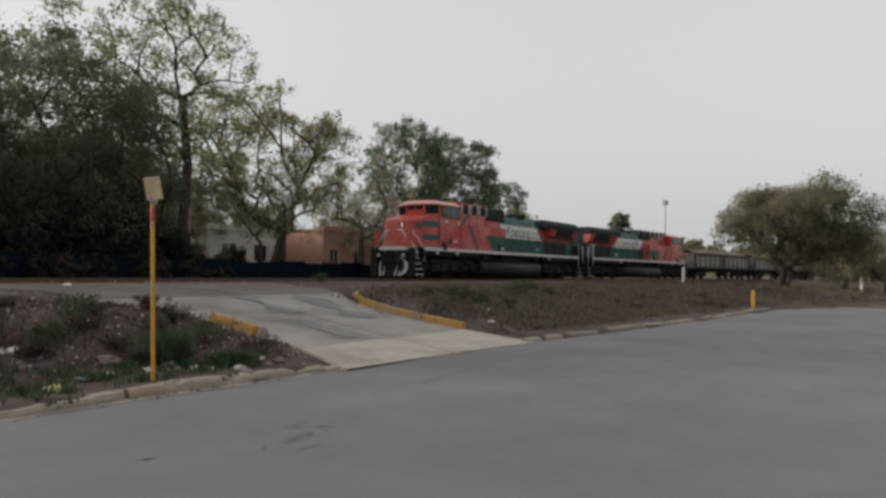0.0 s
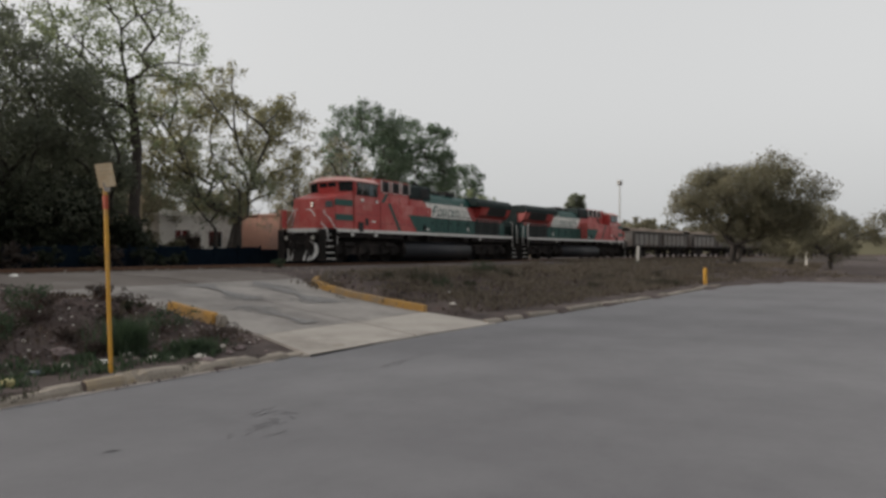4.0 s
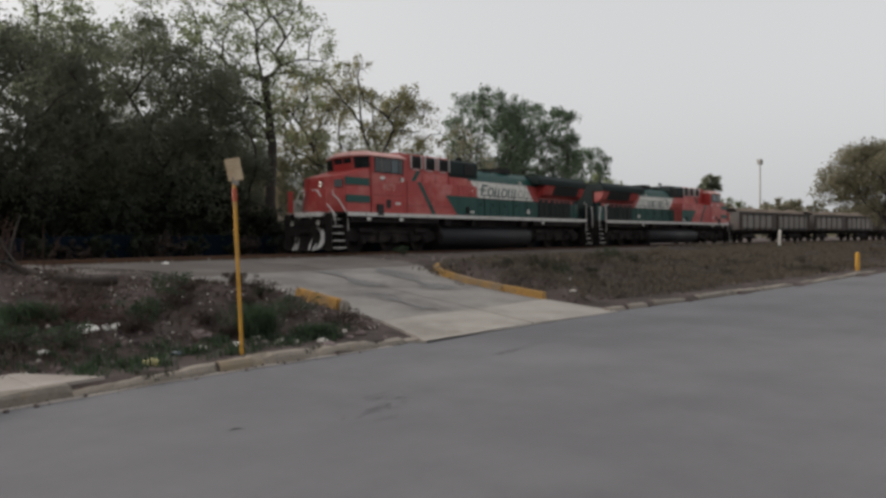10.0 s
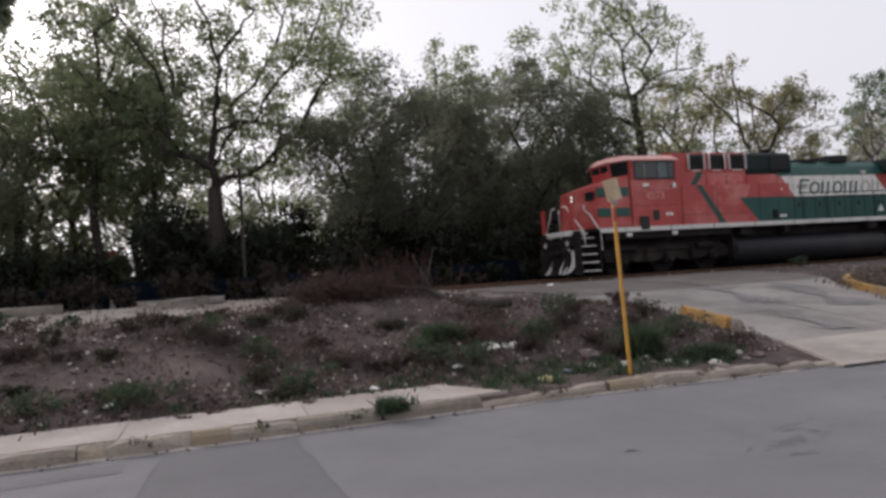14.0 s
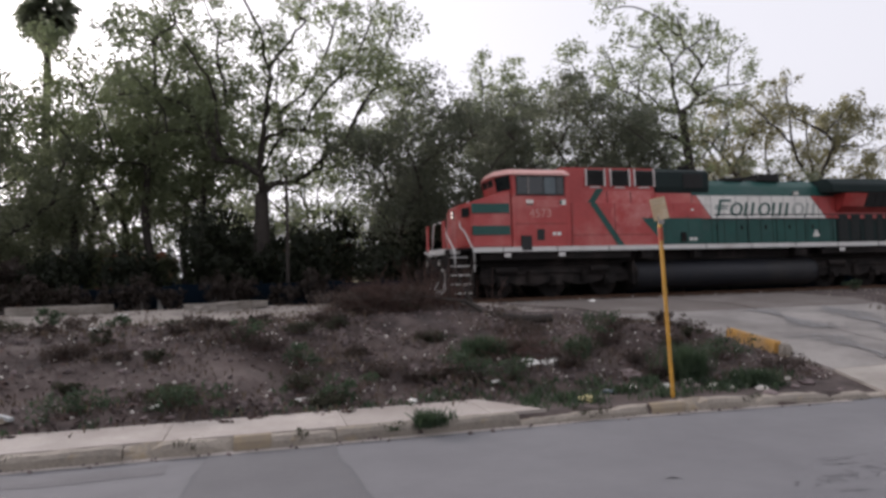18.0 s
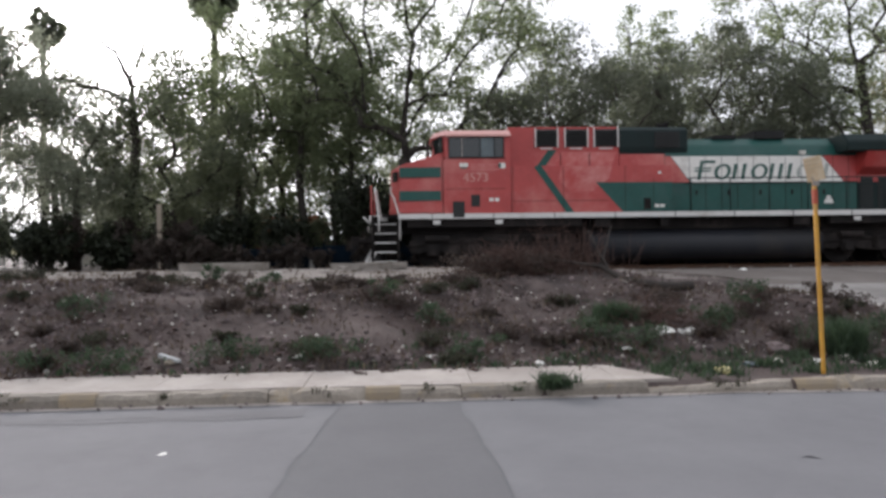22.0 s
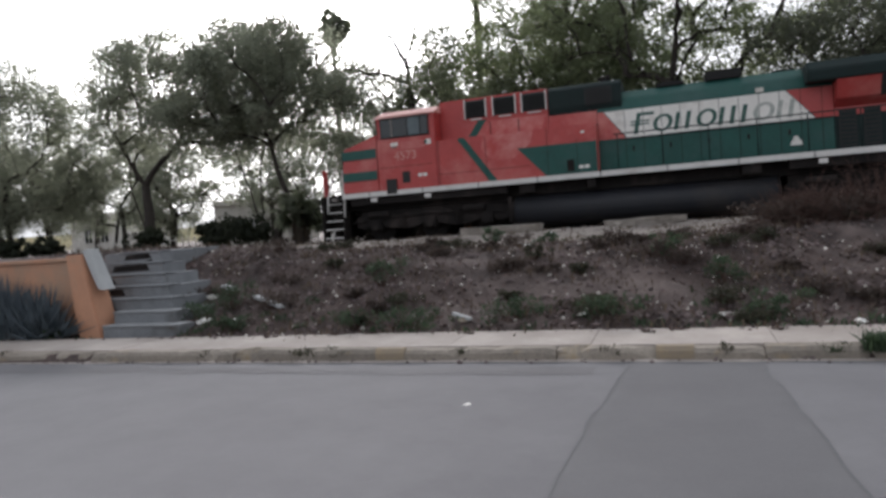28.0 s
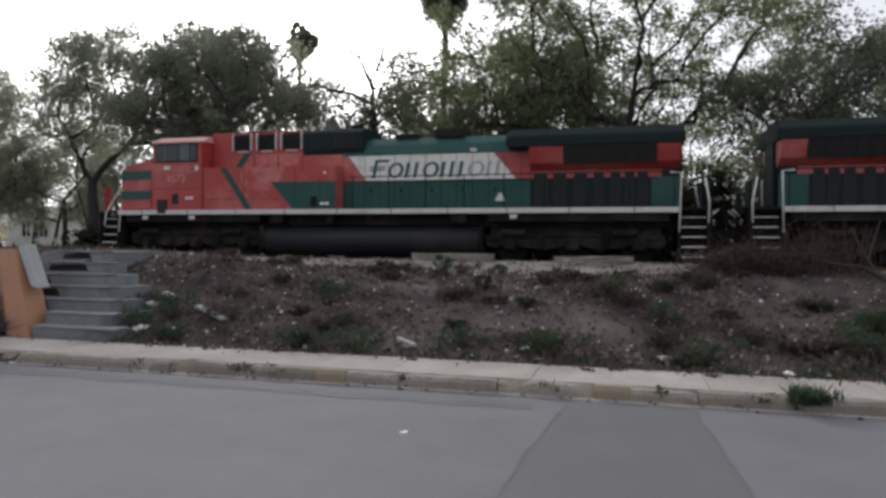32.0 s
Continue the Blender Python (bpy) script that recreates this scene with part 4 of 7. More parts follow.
def locomotive(label):
    T = thing("locomotive", label, "locomotive", "locomotives of the train")
    # frame and deck
    boxpart("frame", (-0.90, 0.6, 1.12, 20.1, 2.5, 1.60), BLACK, T)
    boxpart("deck", (-0.62, 0.07, 1.602, 20.1, 3.03, 1.68), BLACK, T)
    for far in (False, True):
        bm = bmesh.new()
        mbx(bm, far, -0.12, 0.0, 1.53, 19.25, 0.068, 1.69)
        sill = part("side_sill", bm, WHITE, T, "dirty white side sill", bevel=0.008)
        for a in np.arange(0.9, 19.1, 1.9):
            bm = bmesh.new()
            mbx(bm, far, a, -0.006, 1.53, a + 0.025, 0.0, 1.69)
            part("sill_joint", bm, SOOT, sill)
        for a in (0.95, 2.87, 14.3):
            bm = bmesh.new()
            mbx(bm, far, a, 0.0, 1.36, a + 0.22, 0.03, 1.49)
            part("jacking_pad", bm, WHITE, sill)
        bm = bmesh.new()
        mbx(bm, far, 0.15, 0.12, 1.28, 5.6, 0.4, 1.52)
        part("lower_skirt", bm, BLACK, T)
        bm = bmesh.new()
        mbx(bm, far, 13.6, 0.12, 1.28, 19.0, 0.4, 1.52)
        part("lower_skirt", bm, BLACK, T)
    # fuel tank: a smooth barrel with domed shoulders and a flat belly, hung clear of the sill
    prof = [(1.55 + 1.50 * math.copysign(abs(math.cos(a)) ** 0.62, math.cos(a)), 0.66 + 0.55 * math.copysign(abs(math.sin(a)) ** 0.75, math.sin(a))) for a in (k * math.tau / 28 for k in range(28))]
    bm = bmesh.new()
    along_x(bm, prof, 5.78, 13.32)
    tank = part("fuel_tank", bm, TANK, T, "long smooth grimy blue-black fuel tank", bevel=0.012, smooth=True)
    for a in (5.74, 13.30):
        bm = bmesh.new()
        along_x(bm, [(1.55 + (y - 1.55) * 1.008, 0.66 + (z - 0.66) * 1.01) for y, z in prof], a, a + 0.06)
        part("tank_rim", bm, BLACK, tank, smooth=True)
    for far in (False, True):
        bm = bmesh.new()
        mbx(bm, far, 5.9, 0.5, 1.18, 13.2, 0.62, 1.5)
        part("tank_hanger", bm, BLACK, T)
        for a, b in ((6.0, 6.5), (8.1, 8.35), (12.4, 12.9)):
            bm = bmesh.new()
            mbx(bm, far, a, 0.10, 1.24, b, 0.4, 1.51)
            part("junction_box", bm, BLACK, T, bevel=0.01)
        bm = bmesh.new()
        mbx(bm, far, 5.62, 0.10, 0.35, 5.72, 0.5, 1.15)
        part("filler_bracket", bm, BLACK, T, bevel=0.01)
    wheels = bogie(T, 0.2) + bogie(T, 13.5)
    # pilots, couplers
    for u, s in ((-0.92, -1), (20.12, 1)):
        bm = bmesh.new()
        loft(bm, [(u - s * 0.2, 0.45, 0.22), (u + s * 0.26, 1.1, 0.12), (u + s * 0.26, 2.0, 0.12), (u - s * 0.2, 2.65, 0.22), (u - s * 0.35, 2.6, 0.22), (u - s * 0.35, 0.5, 0.22)],
             [(u - s * 0.30, 0.5, 1.0), (u - s * 0.02, 1.0, 0.76), (u - s * 0.02, 2.1, 0.76), (u - s * 0.30, 2.6, 1.0), (u - s * 0.40, 2.6, 1.0), (u - s * 0.40, 0.5, 1.0)])
        plow = part("pilot_plough", bm, BLACK, T)
        boxpart("pilot_plate", (min(u, u - s * 0.12), 0.75, 0.75, max(u, u - s * 0.12), 2.35, 1.5), BLACK, T, bevel=0.01)
        if s < 0:
            # white crescents on the two wings of the plough, and short uprights between
            for q in (1, -1):
                rows = []
                for k in range(13):
                    a = -1.25 + 2.5 * k / 12
                    half = 0.012 + 0.055 * math.cos(a * 1.15)
                    for rad in (0.40 - half, 0.40 + half):
                        off = 0.92 - rad * math.cos(a)
                        y = 1.55 - q * (1.42 - off)
                        xx = u - 0.30 + 0.46 * max(0, min(1, (abs(y - 1.55) - 0.45) / 0.7)) * 0.9 + 0.14 * (math.sin(a) * 0.5 + 0.5)
                        rows.append((xx, y, 0.62 + rad * 1.18 * math.sin(a)))
                raw("plough_stripe", rows + [(x + 0.05, y, z) for x, y, z in rows], [f for k in range(12) for f in ((2 * k, 2 * k + 1, 2 * k + 3, 2 * k + 2), (26 + 2 * k, 26 + 2 * k + 2, 26 + 2 * k + 3, 26 + 2 * k + 1))], WHITE, plow, "white crescent stripe")
                for y, z0, z1 in ((0.42, 0.16, 0.62), (0.66, 0.14, 0.40)):
                    bm = bmesh.new()
                    yy = 1.55 - q * y
                    tube(bm, [(u - 0.28, yy, z0), (u - 0.20, yy + 0.03 * q, (z0 + z1) / 2), (u - 0.10, yy - 0.02 * q, z1)], 0.045, 6, 0.02)
                    part("plough_stripe", bm, WHITE, plow, "short white upright")
        bm = bmesh.new()
        loft(bm, [(u - s * 0.30, 0.25, 1.5), (u + s * 0.14, 0.85, 1.5), (u + s * 0.14, 2.25, 1.5), (u - s * 0.30, 2.85, 1.5), (u - s * 0.45, 2.85, 1.5), (u - s * 0.45, 0.25, 1.5)],
             [(u - s * 0.30, 0.25, 1.69), (u + s * 0.14, 0.85, 1.69), (u + s * 0.14, 2.25, 1.69), (u - s * 0.30, 2.85, 1.69), (u - s * 0.45, 2.85, 1.69), (u - s * 0.45, 0.25, 1.69)])
        part("anticlimber", bm, WHITE if s < 0 else BLACK, T, bevel=0.02)
        # uncoupling lever with white handles
        bar("uncoupling_lever", [(u + s * 0.18, 0.35, 1.15), (u + s * 0.2, 0.5, 1.3), (u + s * 0.2, 2.6, 1.3), (u + s * 0.18, 2.75, 1.15)], 0.02, False, BLACK, T)
        for far in (False, True):
            bar("lever_handle", [(u + s * 0.12, 1.15, 1.44), (u + s * 0.34, 1.15, 1.66)], 0.03, far, WHITE, T, "white lever handle")
        bm = bmesh.new()
        tube(bm, [(u, 1.55, 0.88), (u + s * 0.55, 1.55, 0.88)], 0.11, 8)
        bx(bm, u + s * 0.62 - 0.12, 1.38, 0.70, u + s * 0.62 + 0.12, 1.72, 1.05)
        part("coupler", bm, BLACK, T, bevel=0.02)
        for y in (0.8, 1.1, 2.0, 2.3):
            bm = bmesh.new()
            tube(bm, [(u, y, 1.1), (u + s * 0.25, y, 0.95), (u + s * 0.32, y + 0.05, 0.6)], 0.025, 6)
            part("brake_hose", bm, BLACK, T)
        for y0, y1 in () if s < 0 else ((0.12, 0.95), (2.15, 2.98)):
            boxpart("end_panel", (u - 0.02, y0, 1.69, u + 0.02, y1, 2.45), DKGREEN, T, bevel=0.01)
        for y in (0.7, 2.4):
            bm = bmesh.new()
            tube(bm, [(u + s * 0.14, y, 1.25), (u + s * 0.17, y, 1.25)], 0.10, 14)
            part("ditch_light", bm, HOUSEWHITE, T, "round ditch light")
    for far in (False, True):
        step_well(T, -0.95, -0.10, far, -1)
        step_well(T, 19.25, 20.12, far, 1)
    for y0, y1 in ((0.30, 0.62), (2.48, 2.80)):
        boxpart("platform_guard", (-0.98, y0, 1.69, -0.94, y1, 2.60), RED, T, "narrow red guard plate", bevel=0.01)
    # nose
    bm = bmesh.new()
    loft(bm, [(-0.42, 0.95, 1.685), (-0.12, 0.12, 1.685), (1.28, 0.08, 1.685), (1.28, 3.02, 1.685), (-0.12, 2.98, 1.685), (-0.42, 2.15, 1.685)],
         [(-0.34, 1.0, 3.16), (-0.06, 0.2, 3.20), (1.28, 0.16, 3.60), (1.28, 2.94, 3.60), (-0.06, 2.9, 3.20), (-0.34, 2.1, 3.16)])
    nose = part("nose", bm, RED, T, bevel=0.05)
    for far in (False, True):
        for z0, z1 in ((2.82, 3.13), (2.10, 2.40)):
            bm = bmesh.new()
            a, b = 0.078 + 0.05 * (z0 - 1.69), 0.078 + 0.05 * (z1 - 1.69)
            loft(bm, [(-0.08, mirror(far, a - 0.006), z0), (1.2, mirror(far, a - 0.03), z0), (1.2, mirror(far, a + 0.05), z0), (-0.08, mirror(far, a + 0.05), z0)],
                 [(-0.08, mirror(far, b - 0.006), z1), (1.2, mirror(far, b - 0.03), z1), (1.2, mirror(far, b + 0.05), z1), (-0.08, mirror(far, b + 0.05), z1)])
            part("green_band", bm, GREEN, nose, "green band")
    for z in (2.80, 2.93):
        bm = bmesh.new()
        tube(bm, [(-0.39, 1.35, z), (-0.44, 1.35, z)], 0.04, 12)
        part("headlight", bm, LAMPON, nose, "small round lit headlight")
    boxpart("headlight_box", (-0.385, 1.27, 2.72, -0.36, 1.43, 3.01), BLACK, nose, bevel=0.01)
    bm = bmesh.new()
    loft(bm, [(-0.31, 0.60, 2.72), (-0.16, 0.26, 2.72), (-0.13, 0.28, 2.72), (-0.28, 0.62, 2.72)], [(-0.30, 0.60, 3.02), (-0.15, 0.26, 3.02), (-0.12, 0.28, 3.02), (-0.27, 0.62, 3.02)])
    part("nose_window", bm, GLASS, nose)
    bm = bmesh.new()
    loft(bm, [(-0.425, 1.7, 1.8), (-0.425, 2.1, 1.8), (-0.40, 2.1, 1.8), (-0.40, 1.7, 1.8)], [(-0.37, 1.7, 3.0), (-0.37, 2.1, 3.0), (-0.35, 2.1, 3.0), (-0.35, 1.7, 3.0)])
    part("nose_door", bm, RED, nose)
    # cab
    boxpart("cab_body", (1.282, 0.06, 1.685, 3.36, 3.04, 3.38), RED, T, bevel=0.02)
    bm = bmesh.new()
    loft(bm, [(1.06, 0.95, 3.385), (1.36, 0.06, 3.385), (3.36, 0.06, 3.385), (3.36, 3.04, 3.385), (1.36, 3.04, 3.385), (1.06, 2.15, 3.385)],
         [(0.95, 0.95, 4.13), (1.30, 0.08, 4.13), (3.36, 0.08, 4.13), (3.36, 3.02, 4.13), (1.30, 3.02, 4.13), (0.95, 2.15, 4.13)])
    cabu = part("cab_upper", bm, RED, T, bevel=0.02)
    bm = bmesh.new()
    loft(bm, [(0.90, 0.95, 4.135), (1.22, 0.03, 4.09), (3.40, 0.03, 4.09), (3.40, 3.07, 4.09), (1.22, 3.07, 4.09), (0.90, 2.15, 4.135)],
         [(1.05, 1.1, 4.34), (1.35, 0.50, 4.33), (3.40, 0.50, 4.33), (3.40, 2.60, 4.33), (1.35, 2.60, 4.33), (1.05, 2.0, 4.34)])
    part("cab_roof", bm, PINK, T, "pale pink cab roof", bevel=0.015)
    # windscreens
    for y0, y1 in ((1.0, 1.52), (1.58, 2.10)):
        bm = bmesh.new()
        loft(bm, [(1.03, y0, 3.62), (1.03, y1, 3.62), (1.07, y1, 3.62), (1.07, y0, 3.62)], [(0.955, y0, 4.06), (0.955, y1, 4.06), (1.0, y1, 4.06), (1.0, y0, 4.06)])
        part("windscreen", bm, GLASS, cabu, "dark front window")
    for far in (False, True):
        bm = bmesh.new()
        m = lambda y: mirror(far, y)
        loft(bm, [(1.05, m(0.86), 3.60), (1.28, m(0.17), 3.60), (1.32, m(0.19), 3.60), (1.09, m(0.88), 3.60)], [(0.96, m(0.86), 4.07), (1.235, m(0.17), 4.07), (1.28, m(0.19), 4.07), (1.0, m(0.88), 4.07)])
        part("corner_window", bm, GLASS, cabu, "dark angled front window")
        win = plate("cab_window", [(1.44, 3.40), (3.16, 3.40), (3.16, 4.05), (1.44, 4.05)], far, 0.075, 0.03, SOOT, cabu, "dark sliding cab side window")
        for a, b, mm in ((1.47, 1.84, GLASS), (1.88, 2.40, GLASS), (2.44, 2.84, PANE), (2.88, 3.12, GLASS)):
            plate("pane", [(a, 3.44), (b, 3.44), (b, 4.01), (a, 4.01)], far, 0.045, 0.006, mm, win)
        plate("window_bar", [(1.845, 3.42), (1.875, 3.42), (1.875, 4.03), (1.845, 4.03)], far, 0.045, 0.02, STEEL, win)
        plate("window_visor", [(1.35, 4.06), (3.3, 4.06), (3.1, 4.12), (1.5, 4.12)], far, 0.06, 0.09, PINK, cabu, "pale pink window visor")
        plate("cab_door", [(3.20, 1.75), (3.345, 1.75), (3.345, 4.0), (3.20, 4.0)], far, 0.06, 0.012, RED, T)
        plate("vent", [(1.56, 1.57), (1.92, 1.57), (1.92, 2.06), (1.56, 2.06)], far, 0.062, 0.065, SCREEN, T, "dark square vent")
        plate("vent", [(2.13, 1.90), (2.40, 1.90), (2.40, 2.27), (2.13, 2.27)], far, 0.062, 0.012, SCREEN, T, "dark square vent")
        for a in (2.69, 2.86):
            plate("white_sticker", [(a, 2.06), (a + 0.13, 2.06), (a + 0.13, 2.17), (a, 2.17)], far, 0.061, 0.004, PAPER, T)
        for a, z, wd, h, mm in ((1.78, 3.13, 0.26, 0.12, PAPER), (1.80, 3.07, 0.22, 0.04, GREEN), (2.12, 3.19, 0.9, 0.03, FADEDRED), (2.12, 3.11, 0.75, 0.03, FADEDRED), (2.12, 3.03, 0.85, 0.03, FADEDRED), (3.0, 3.08, 0.28, 0.17, PAPER), (2.98, 3.10, 0.08, 0.13, GREEN)):
            plate("decal", [(a, z), (a + wd, z), (a + wd, z + h), (a, z + h)], far, 0.061, 0.004 if mm is not GREEN else 0.008, mm, T)
        # painted number in the built-in font
        cu = bpy.data.curves.new("number", "FONT")
        cu.body, cu.size, cu.extrude = "4573", 0.40, 0.002
        tmp = bpy.data.objects.new("number", cu)
        me = bpy.data.meshes.new_from_object(tmp)
        bpy.data.objects.remove(tmp)
        me.materials.append(FADED)
        num = new("cab_number", me)
        num.parent = T
        num.matrix_basis = pose(2.80, W - 0.057, 2.67, 90, 0, 180) if far else pose(1.88, 0.057, 2.67, 90, 0, 0)
        # equipment cabinet behind the cab: flush below, set back above the ledge
        plate("chevron", [(4.30, 3.148), (4.36, 3.10), (5.34, 1.70), (5.08, 1.70), (4.10, 3.10), (4.14, 3.148)], far, 0.06, 0.005, GREEN, T, "bent green chevron stripe")
        plate("chevron", [(4.66, 3.72), (4.95, 3.72), (4.54, 3.16), (4.26, 3.16)], far, 0.66, 0.005, GREEN, T, "upper end of the green chevron stripe")
        plate("green_field", [(6.02, 2.63), (8.44, 2.62), (8.44, 1.70), (6.88, 1.70)], far, 0.06, 0.005, GREEN, T, "green painted field")
        plate("faded_zone", [(4.95, 3.14), (6.55, 3.14), (6.45, 2.75), (5.9, 2.35), (5.25, 2.35), (4.85, 2.7)], far, 0.06, 0.003, FADEDRED, T, "sun-faded pinkish red paint")
        plate("faded_zone", [(5.1, 3.66), (6.9, 3.66), (6.7, 3.16), (4.75, 3.16)], far, 0.66, 0.003, FADEDRED, T, "sun-faded pinkish red paint")
        for a in (3.42, 5.0, 6.95, 7.85):
            plate("panel_seam", [(a, 1.72), (a + 0.015, 1.72), (a + 0.015, 3.14), (a, 3.14)], far, 0.06, 0.008, SOOT, T)
        for a in (5.05, 5.98, 7.1):
            plate("panel_seam", [(a, 3.18), (a + 0.03, 3.18), (a + 0.03, 3.62), (a, 3.62)], far, 0.66, 0.008, SOOT, T)
        plate("panel_seam", [(3.42, 2.05), (6.4, 2.05), (6.4, 2.065), (3.42, 2.065)], far, 0.06, 0.004, SOOT, T)
        plate("panel_seam", [(1.35, 2.44), (3.35, 2.44), (3.35, 2.455), (1.35, 2.455)], far, 0.06, 0.004, SOOT, T)
        plate("lamp_box", [(7.55, 1.78), (7.75, 1.78), (7.75, 2.12), (7.55, 2.12)], far, 0.06, 0.05, BLACK, T)
        for a in (7.89, 8.06):
            plate("white_sticker", [(a, 1.83), (a + 0.14, 1.83), (a + 0.14, 1.93), (a, 1.93)], far, 0.06, 0.011, PAPER, T)
        hatch = plate("red_hatch", [(7.3, 2.72), (8.38, 2.72), (8.38, 3.12), (7.3, 3.12)], far, 0.06, 0.012, RED, T)
        plate("white_sticker", [(8.0, 2.88), (8.1, 2.88), (8.1, 2.95), (8.0, 2.95)], far, 0.046, 0.006, PAPER, hatch)
        for a, b in ((4.27, 4.95), (5.22, 5.92), (6.16, 6.90)):
            lv = plate("louvre", [(a, 3.82), (b, 3.82), (b, 4.39), (a, 4.39)], far, 0.66, 0.01, SCREEN, T, "dark louvred opening with white edges")
            for k in range(6):
                bm = bmesh.new()
                z = 3.86 + k * 0.09
                loft(bm, [(a + 0.02, mirror(far, 0.59), z), (b - 0.02, mirror(far, 0.59), z), (b - 0.02, mirror(far, 0.645), z + 0.05), (a + 0.02, mirror(far, 0.645), z + 0.05)],
                     [(a + 0.02, mirror(far, 0.59), z + 0.008), (b - 0.02, mirror(far, 0.59), z + 0.008), (b - 0.02, mirror(far, 0.645), z + 0.058), (a + 0.02, mirror(far, 0.645), z + 0.058)])
                part("slat", bm, SCREEN, lv)
            for c in (a - 0.035, b):
                plate("louvre_edge", [(c, 3.80), (c + 0.035, 3.80), (c + 0.035, 4.41), (c, 4.41)], far, 0.65, 0.09, WHITE, lv, "white edge")
            plate("louvre_sill", [(a + 0.15, 3.75), (b - 0.15, 3.75), (b - 0.15, 3.79), (a + 0.15, 3.79)], far, 0.655, 0.03, WHITE, lv)
    boxpart("equipment_cabinet", (3.362, 0.06, 1.685, 8.45, 3.04, 3.15), RED, T, bevel=0.02)
    boxpart("cabinet_top", (3.362, 0.66, 3.152, 6.97, 2.44, 4.46), RED, T, bevel=0.03)
    boxpart("cabinet_shelf", (6.972, 0.64, 3.152, 8.45, 2.46, 3.62), RED, T, bevel=0.02)
    bm = bmesh.new()
    along_x(bm, [(0.66, 3.622), (0.62, 3.8), (0.62, 4.34), (0.80, 4.47), (2.3, 4.47), (2.48, 4.34), (2.48, 3.8), (2.44, 3.622)], 6.972, 9.2)
    part("blower_housing", bm, DKGREEN, T, "sooty dark green blower housing", bevel=0.02)
    for far in (False, True):
        grille = plate("blower_grille", [(8.12, 3.78), (8.92, 3.78), (8.92, 4.28), (8.12, 4.28)], far, 0.62, 0.03, SCREEN, T)
        for k in range(7):
            plate("slat", [(8.16, 3.81 + k * 0.067), (8.88, 3.81 + k * 0.067), (8.88, 3.835 + k * 0.067), (8.16, 3.835 + k * 0.067)], far, 0.59, 0.015, SOOT, grille)
        plate("green_field", [(6.98, 3.58), (8.44, 3.58), (8.44, 3.615), (6.98, 3.615)], far, 0.64, 0.006, DKGREEN, T)
    # engine hood
    bm = bmesh.new()
    along_x(bm, [(0.65, 1.685), (0.65, 3.53), (0.78, 3.86), (1.10, 4.12), (2.0, 4.12), (2.32, 3.86), (2.45, 3.53), (2.45, 1.685)], 8.452, 14.85)
    hood = part("engine_hood", bm, GREEN, T, "green engine hood", bevel=0.03)
    for far in (False, True):
        logo = plate("logo_field", [(8.66, 3.50), (13.66, 3.50), (14.38, 2.66), (9.30, 2.66)], far, 0.65, 0.006, LOGOWHITE, hood, "white slanted logo field")
        plate("red_field", [(13.68, 3.50), (14.84, 3.50), (14.84, 2.66), (14.40, 2.66)], far, 0.65, 0.006, RED, hood, "red painted field")
        plate("red_field", [(8.46, 3.50), (8.64, 3.50), (9.27, 2.66), (8.46, 2.66)], far, 0.65, 0.006, RED, hood, "red painted field")
        # the logo as plain green shapes
        slant = lambda x, z: (x + (z - 2.74) * 0.2, z)
        xx = 9.50
        for k, kind in enumerate(("arms", "ring", "stem", "stem", "ring", "stem", "stem", "stem", "ring", "fade", "fade")):
            mm = LETTER if k < 8 else FADEGRN
            if kind == "ring":
                wd, pts = 0.56, 20
                for q in range(pts):
                    a, b = q * math.tau / pts, (q + 1) * math.tau / pts
                    plate("logo_shape", [slant(xx + 0.28 + 0.28 * math.cos(a), 2.995 + 0.255 * math.sin(a)), slant(xx + 0.28 + 0.28 * math.cos(b), 2.995 + 0.255 * math.sin(b)), slant(xx + 0.28 + 0.16 * math.cos(b), 2.995 + 0.18 * math.sin(b)), slant(xx + 0.28 + 0.16 * math.cos(a), 2.995 + 0.18 * math.sin(a))], far, 0.644, 0.004, mm, logo)
            else:
                h, wd = (0.62, 0.5) if kind == "arms" else (0.51, 0.24)
                plate("logo_shape", [slant(xx, 2.74), slant(xx + 0.12, 2.74), slant(xx + 0.12, 2.74 + h), slant(xx, 2.74 + h)], far, 0.644, 0.004, mm, logo)
                if kind == "arms":
                    plate("logo_shape", [slant(xx + 0.12, 3.27), slant(xx + wd, 3.27), slant(xx + wd, 3.36), slant(xx + 0.12, 3.36)], far, 0.644, 0.004, mm, logo)
                    for z in (3.0, 3.09):
                        plate("logo_shape", [slant(xx - 0.14, z), slant(xx + wd * 0.8, z), slant(xx + wd * 0.8, z + 0.045), slant(xx - 0.14, z + 0.045)], far, 0.642, 0.004, mm, logo)
            xx += wd + (0.06 if kind != "arms" else 0.02)
        for a in np.arange(9.25, 14.8, 0.53):
            plate("door_seam", [(a, 1.72), (a + 0.014, 1.72), (a + 0.014, 3.5), (a, 3.5)], far, 0.65, 0.009, SOOT, hood)
        plate("door_rail", [(9.1, 2.62), (14.8, 2.62), (14.8, 2.645), (9.1, 2.645)], far, 0.65, 0.03, SOOT, hood)
        for a in np.arange(9.45, 14.6, 1.06):
            plate("door_latch", [(a, 2.25), (a + 0.05, 2.25), (a + 0.05, 2.4), (a, 2.4)], far, 0.65, 0.03, BLACK, hood)
        plate("warning_sticker", [(13.72, 1.95), (14.05, 1.95), (14.0, 2.08), (13.96, 2.10), (13.93, 2.20), (13.82, 2.20), (13.80, 2.10), (13.76, 2.08)], far, 0.65, 0.008, PAPER, hood, "small white triangular sticker")
